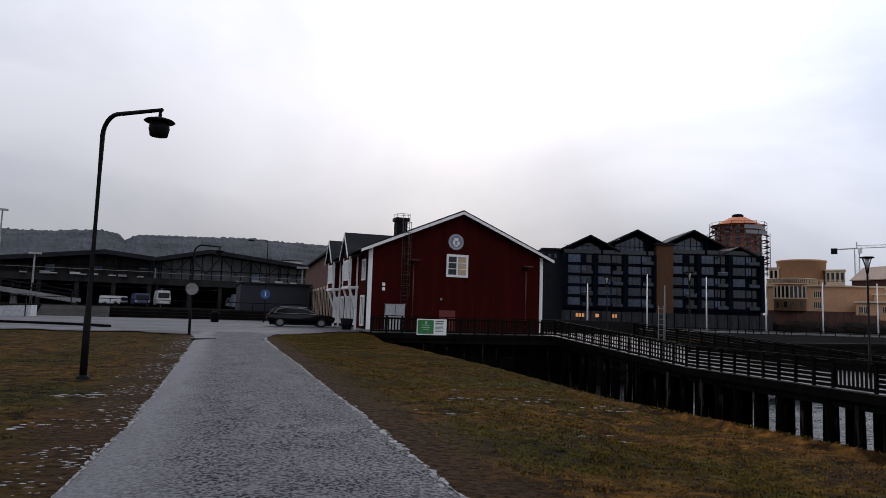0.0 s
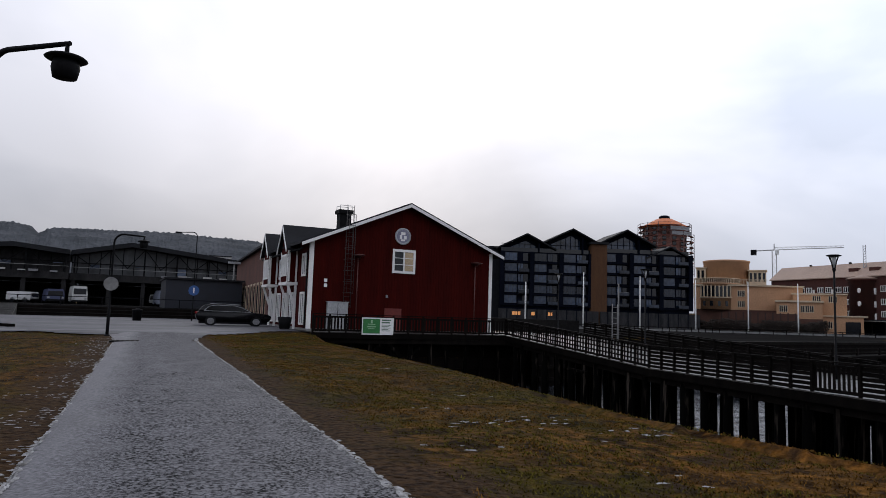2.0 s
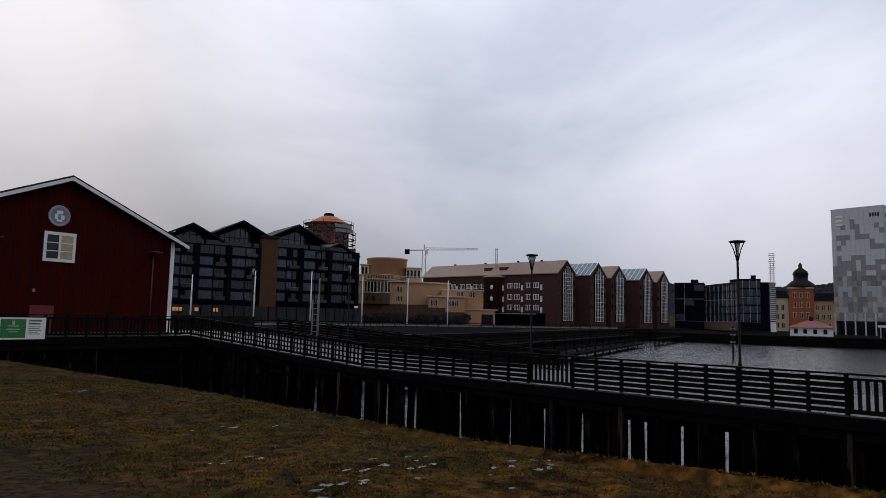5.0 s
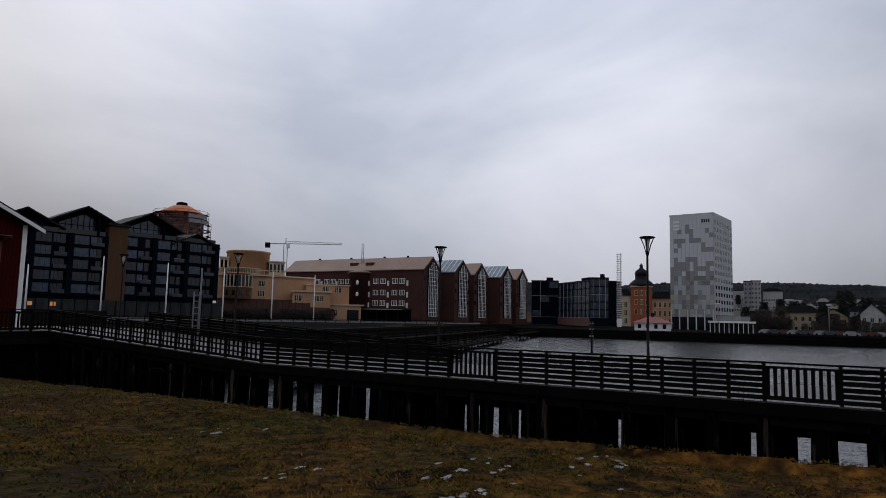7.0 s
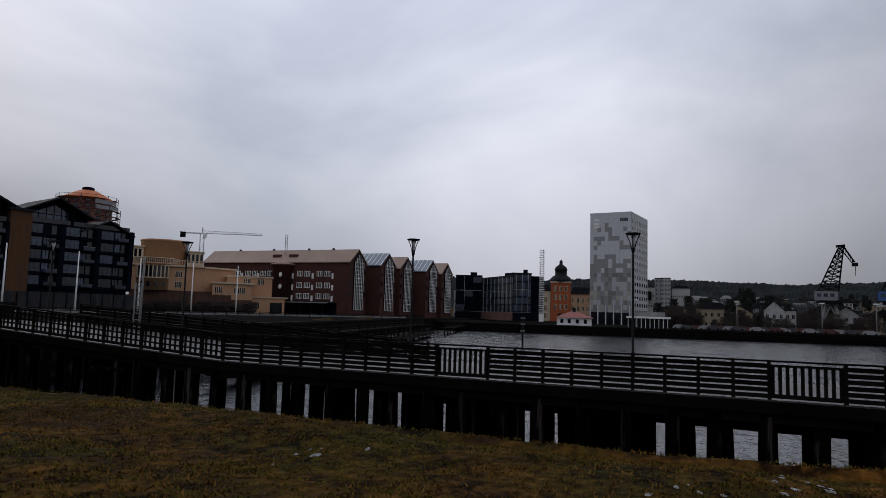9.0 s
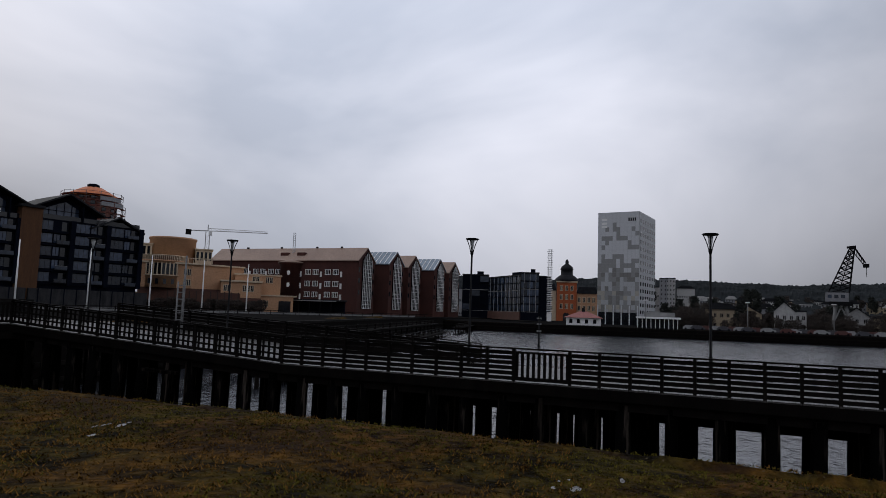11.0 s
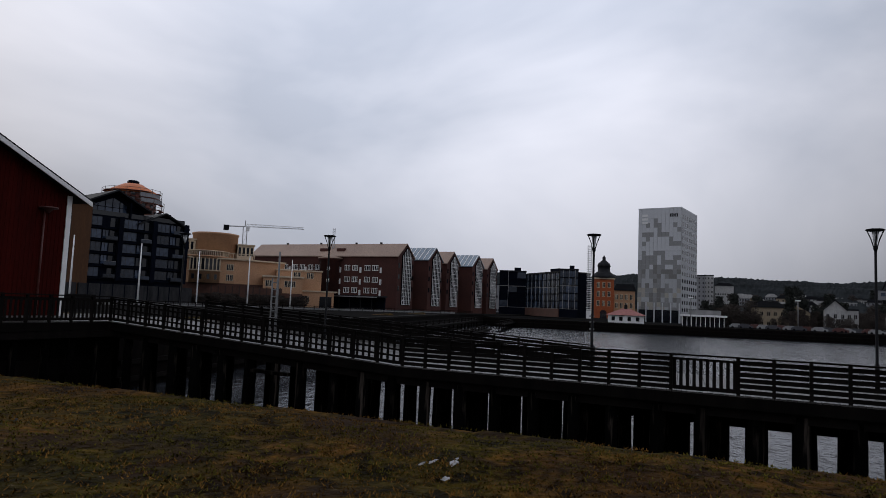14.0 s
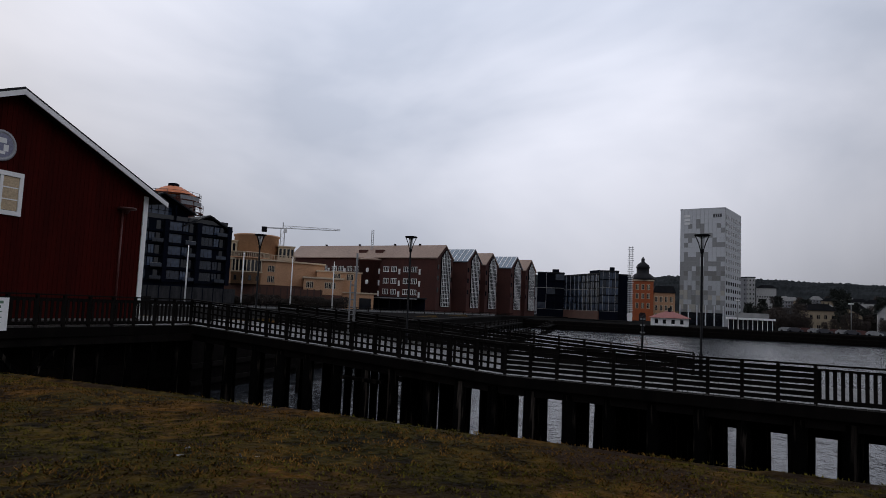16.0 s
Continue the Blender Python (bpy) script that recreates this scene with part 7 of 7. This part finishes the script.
t = thing("litter_bin", "dark round litter bin beside the path", "bin")
bm = bmesh.new()
lathe(bm, [(0.34, 0), (0.40, 0.9), (0.42, 0.92), (0.42, 1.0), (0.3, 1.02)], 14, (1.2, 66))
part("drum", bm, M_IRON, t)
bm = bmesh.new()
lathe(bm, [(0.3, 1.02), (0.12, 1.1)], 14, (1.2, 66))
part("lid", bm, M_IRON, t)
t = thing("flower_tub", "dark planter tub at the corner of the warehouse", "planter")
bm = bmesh.new()
lathe(bm, [(0.35, 0.1), (0.5, 0.9), (0.46, 0.92), (0.4, 0.8)], 14, (10.2, 49.5))
part("tub", bm, M_IRON, t)

# second brick warehouse behind the red one, its long side drawn slightly inland
t = thing("brick_shed", "long red-brown brick warehouse behind the red house", "building", "", pose(11.45, 62.6, 0, 0, 0, -3.6))
bm = bmesh.new()
prism(bm, [(0, 0), (13, 0), (13, 7.2), (6.5, 8.2), (0, 7.2)], 0, 33)
part("wall", bm, mat("brown_brick", (0.115, 0.040, 0.026), (0.075, 0.027, 0.018), 0.9, 0.4, 7, 0.004), t)
for k in (-1, 1):
    bm = bmesh.new()
    prism(bm, [(6.5, 8.22), (6.5 + k * 6.9, 7.15), (6.5 + k * 6.9, 7.37), (6.5, 8.45)], 0.05, 33.3)
    part("roof", bm, M_ROOF, t)
for k in range(11):
    wd = part("window", bmesh.new(), M_GLASSD, t)
    yy = 1.4 + k * 2.9
    put_box("pane", wd, M_GLASSD, -0.03, -0.003, yy, yy + 1.3, 0.9, 3.6)
    for y0, y1 in ((yy - 0.1, yy), (yy + 1.3, yy + 1.4)):
        put_box("frame", wd, M_CREAM, -0.045, -0.004, y0, y1, 0.75, 3.75)
    put_box("lintel", wd, M_CREAM, -0.05, -0.005, yy - 0.1, yy + 1.4, 3.75, 3.95)

# tall street lamps and masts behind the halls
for x, y, h in ((-26, 104, 13.5), (-36, 92, 10.5), (11.5, 84, 6.5), (-20.5, 98, 7.5)):
    t = thing("street_mast", "tall slim lighting mast by the upper street", "lamp", "lighting masts", pose(x, y, 0))
    bm = bmesh.new()
    tube(bm, [(0, 0, 0), (0, 0, h)], [0.16, 0.09], 8)
    part("shaft", bm, M_GREY, t)
    put_box("head", t, M_STEEL, -0.7, 0.7, -0.2, 0.2, h, h + 0.25)


# ---- snow, grass and litter ----
M_SNOW = mat("old_snow", (0.36, 0.36, 0.365), (0.10, 0.095, 0.09), 0.9, 9, 40, 0.004, spec=0.2)


def patches(name, spots, material, label):
    vs, fs = [], []
    rng = random.Random(21)
    for x, y, r, wide in spots:
        z = max(ground_z(x, y), 0.04 if curve_at(PATH_L, y) < x < curve_at(PATH_R, y) else -9)
        n = 9
        o = len(vs)
        vs.append((x, y, z + 0.010))
        ph = rng.uniform(0, 6)
        for k in range(n):
            a = 2 * math.pi * k / n + ph
            rr = r * rng.uniform(0.45, 1.1)
            px, py = x + wide * rr * math.cos(a), y + rr * math.sin(a) / wide * 1.6
            on = curve_at(PATH_L, py) < px < curve_at(PATH_R, py)
            vs.append((px, py, max(ground_z(px, py) + 0.003, 0.042 if on else -9)))
        fs += [(o, o + 1 + k, o + 1 + (k + 1) % n) for k in range(n)]
    me = bpy.data.meshes.new(name)
    me.from_pydata(vs, [], fs)
    me.materials.append(material)
    return tagged(new(name, me), label, "snow", kind="stuff")


rng = random.Random(12)
sp = []
for k in range(5200):
    y = 1.5 + 34.5 * rng.random() ** 1.25
    if noise.noise((y * 0.9, 3.3, 0)) < -0.28:
        continue
    ul = 0.018 * noise.noise((y * 1.3, 7.7, 0))
    ur = 0.018 * noise.noise((y * 1.3, 1.1, 0))
    pick = rng.random()
    if pick < 0.40:
        sp.append((curve_at(PATH_L, y) + ul - 0.015 + rng.gauss(0, 0.018), y, rng.uniform(0.014, 0.040), 0.8))
    elif pick < 0.80:
        sp.append((curve_at(PATH_R, y) + ur + 0.02 + rng.gauss(0, 0.03), y, rng.uniform(0.014, 0.044), 0.9))
    elif noise.noise((y * 0.8, 9.1, 0)) > -0.1:
        sp.append((curve_at(PATH_L, y) - abs(rng.gauss(0.1, 0.4)), y, rng.uniform(0.008, 0.028), 2.0))
for cx, cy, n, s in ((4.5, 11.2, 14, 0.35), (5.8, 11.7, 26, 0.7), (6.8, 10.6, 26, 0.6), (4.6, 12.9, 10, 0.5), (6.2, 15.4, 12, 0.9), (5.2, 8.4, 14, 0.5), (7.0, 21, 9, 0.8), (3.6, 9.6, 7, 0.4), (6.0, 26, 8, 1.5), (-2.3, 9, 40, 0.7), (-1.8, 12, 40, 0.6), (-4.5, 8, 14, 0.8)):
    for k in range(n // 2 + 1):
        sp.append((cx + rng.gauss(0, s * 0.7), cy + rng.gauss(0, s * 0.35), rng.uniform(0.02, 0.065), 1.8))
patches("snow", sp, M_SNOW, "crumbs of old snow along the path edges")


def tufts(name, count, material, seed, hmin, hmax, keep):
    rng = random.Random(seed)
    vs, fs = [], []
    made = 0
    while made < count:
        y = 1.5 + 42 * rng.random() ** 1.2
        x = rng.uniform(2.4, 10.5) if rng.random() < 0.84 else rng.uniform(-11, -1.0)
        if curve_at(PATH_L, y) - 0.12 < x < curve_at(PATH_R, y) + 0.12 or abs(x - 0.03 * y - 0.39) < 2.0 + rng.random() * 0.9 or not keep(x, y) or x > curve_at(BANK, y) + 1.2:
            made += 0.2
            continue
        made += 1
        for b in range(5):
            bx, by = x + rng.gauss(0, 0.04), y + rng.gauss(0, 0.04)
            h = rng.uniform(hmin, hmax)
            a = rng.uniform(0, 6.283)
            lean = rng.uniform(0.5, 1.8) * h
            w = 0.007 + 0.006 * rng.random()
            z = ground_z(bx, by) - 0.005
            o = len(vs)
            c, s = math.cos(a), math.sin(a)
            vs += [(bx - s * w, by + c * w, z), (bx + s * w, by - c * w, z), (bx + c * lean, by + s * lean, z + h)]
            fs.append((o, o + 1, o + 2))
    me = bpy.data.meshes.new(name)
    me.from_pydata(vs, [], fs)
    me.materials.append(material)
    return tagged(new(name, me), "short withered winter grass on the lawn", "grass", kind="stuff")


tufts("grass", 34000, mat("green_blades", (0.080, 0.067, 0.011), (0.050, 0.041, 0.007), 1.0, 0.5, 3, island=0.5, spec=0.02), 3, 0.010, 0.034, lambda x, y: noise.noise((x * 0.45, y * 0.45, 0)) < 0.15)
tufts("straw", 26000, mat("straw_blades", (0.140, 0.072, 0.017), (0.080, 0.042, 0.010), 1.0, 0.5, 3, island=0.5, spec=0.02), 4, 0.010, 0.038, lambda x, y: noise.noise((x * 0.45, y * 0.45, 0)) > -0.12)

# drain grate at the path's edge and a low kerb on the yard
t = thing("drain_grate", "dark iron drain grate at the edge of the path", "drain")
put_box("frame", t, M_IRON, -0.35, 0.75, 31.0, 31.7, 0.02, 0.075)
for k in range(6):
    put_box("slot", t, M_TIMBER, -0.28 + k * 0.17, -0.18 + k * 0.17, 31.08, 31.62, 0.076, 0.082)
t = thing("yard_kerb", "low dark curved kerb across the wet yard", "kerb")
kerb = [(-16, 50.5), (-12, 50.0), (-9, 48.6), (-6.5, 46.6), (-5.2, 44.8)]
for (x0, y0), (x1, y1) in zip(kerb, kerb[1:]):
    bm = bmesh.new()
    beam(bm, (x0, y0, 0.1), (x1, y1, 0.1), 0.35, 0.22)
    part("kerb_stone", bm, M_TIMBER, t)
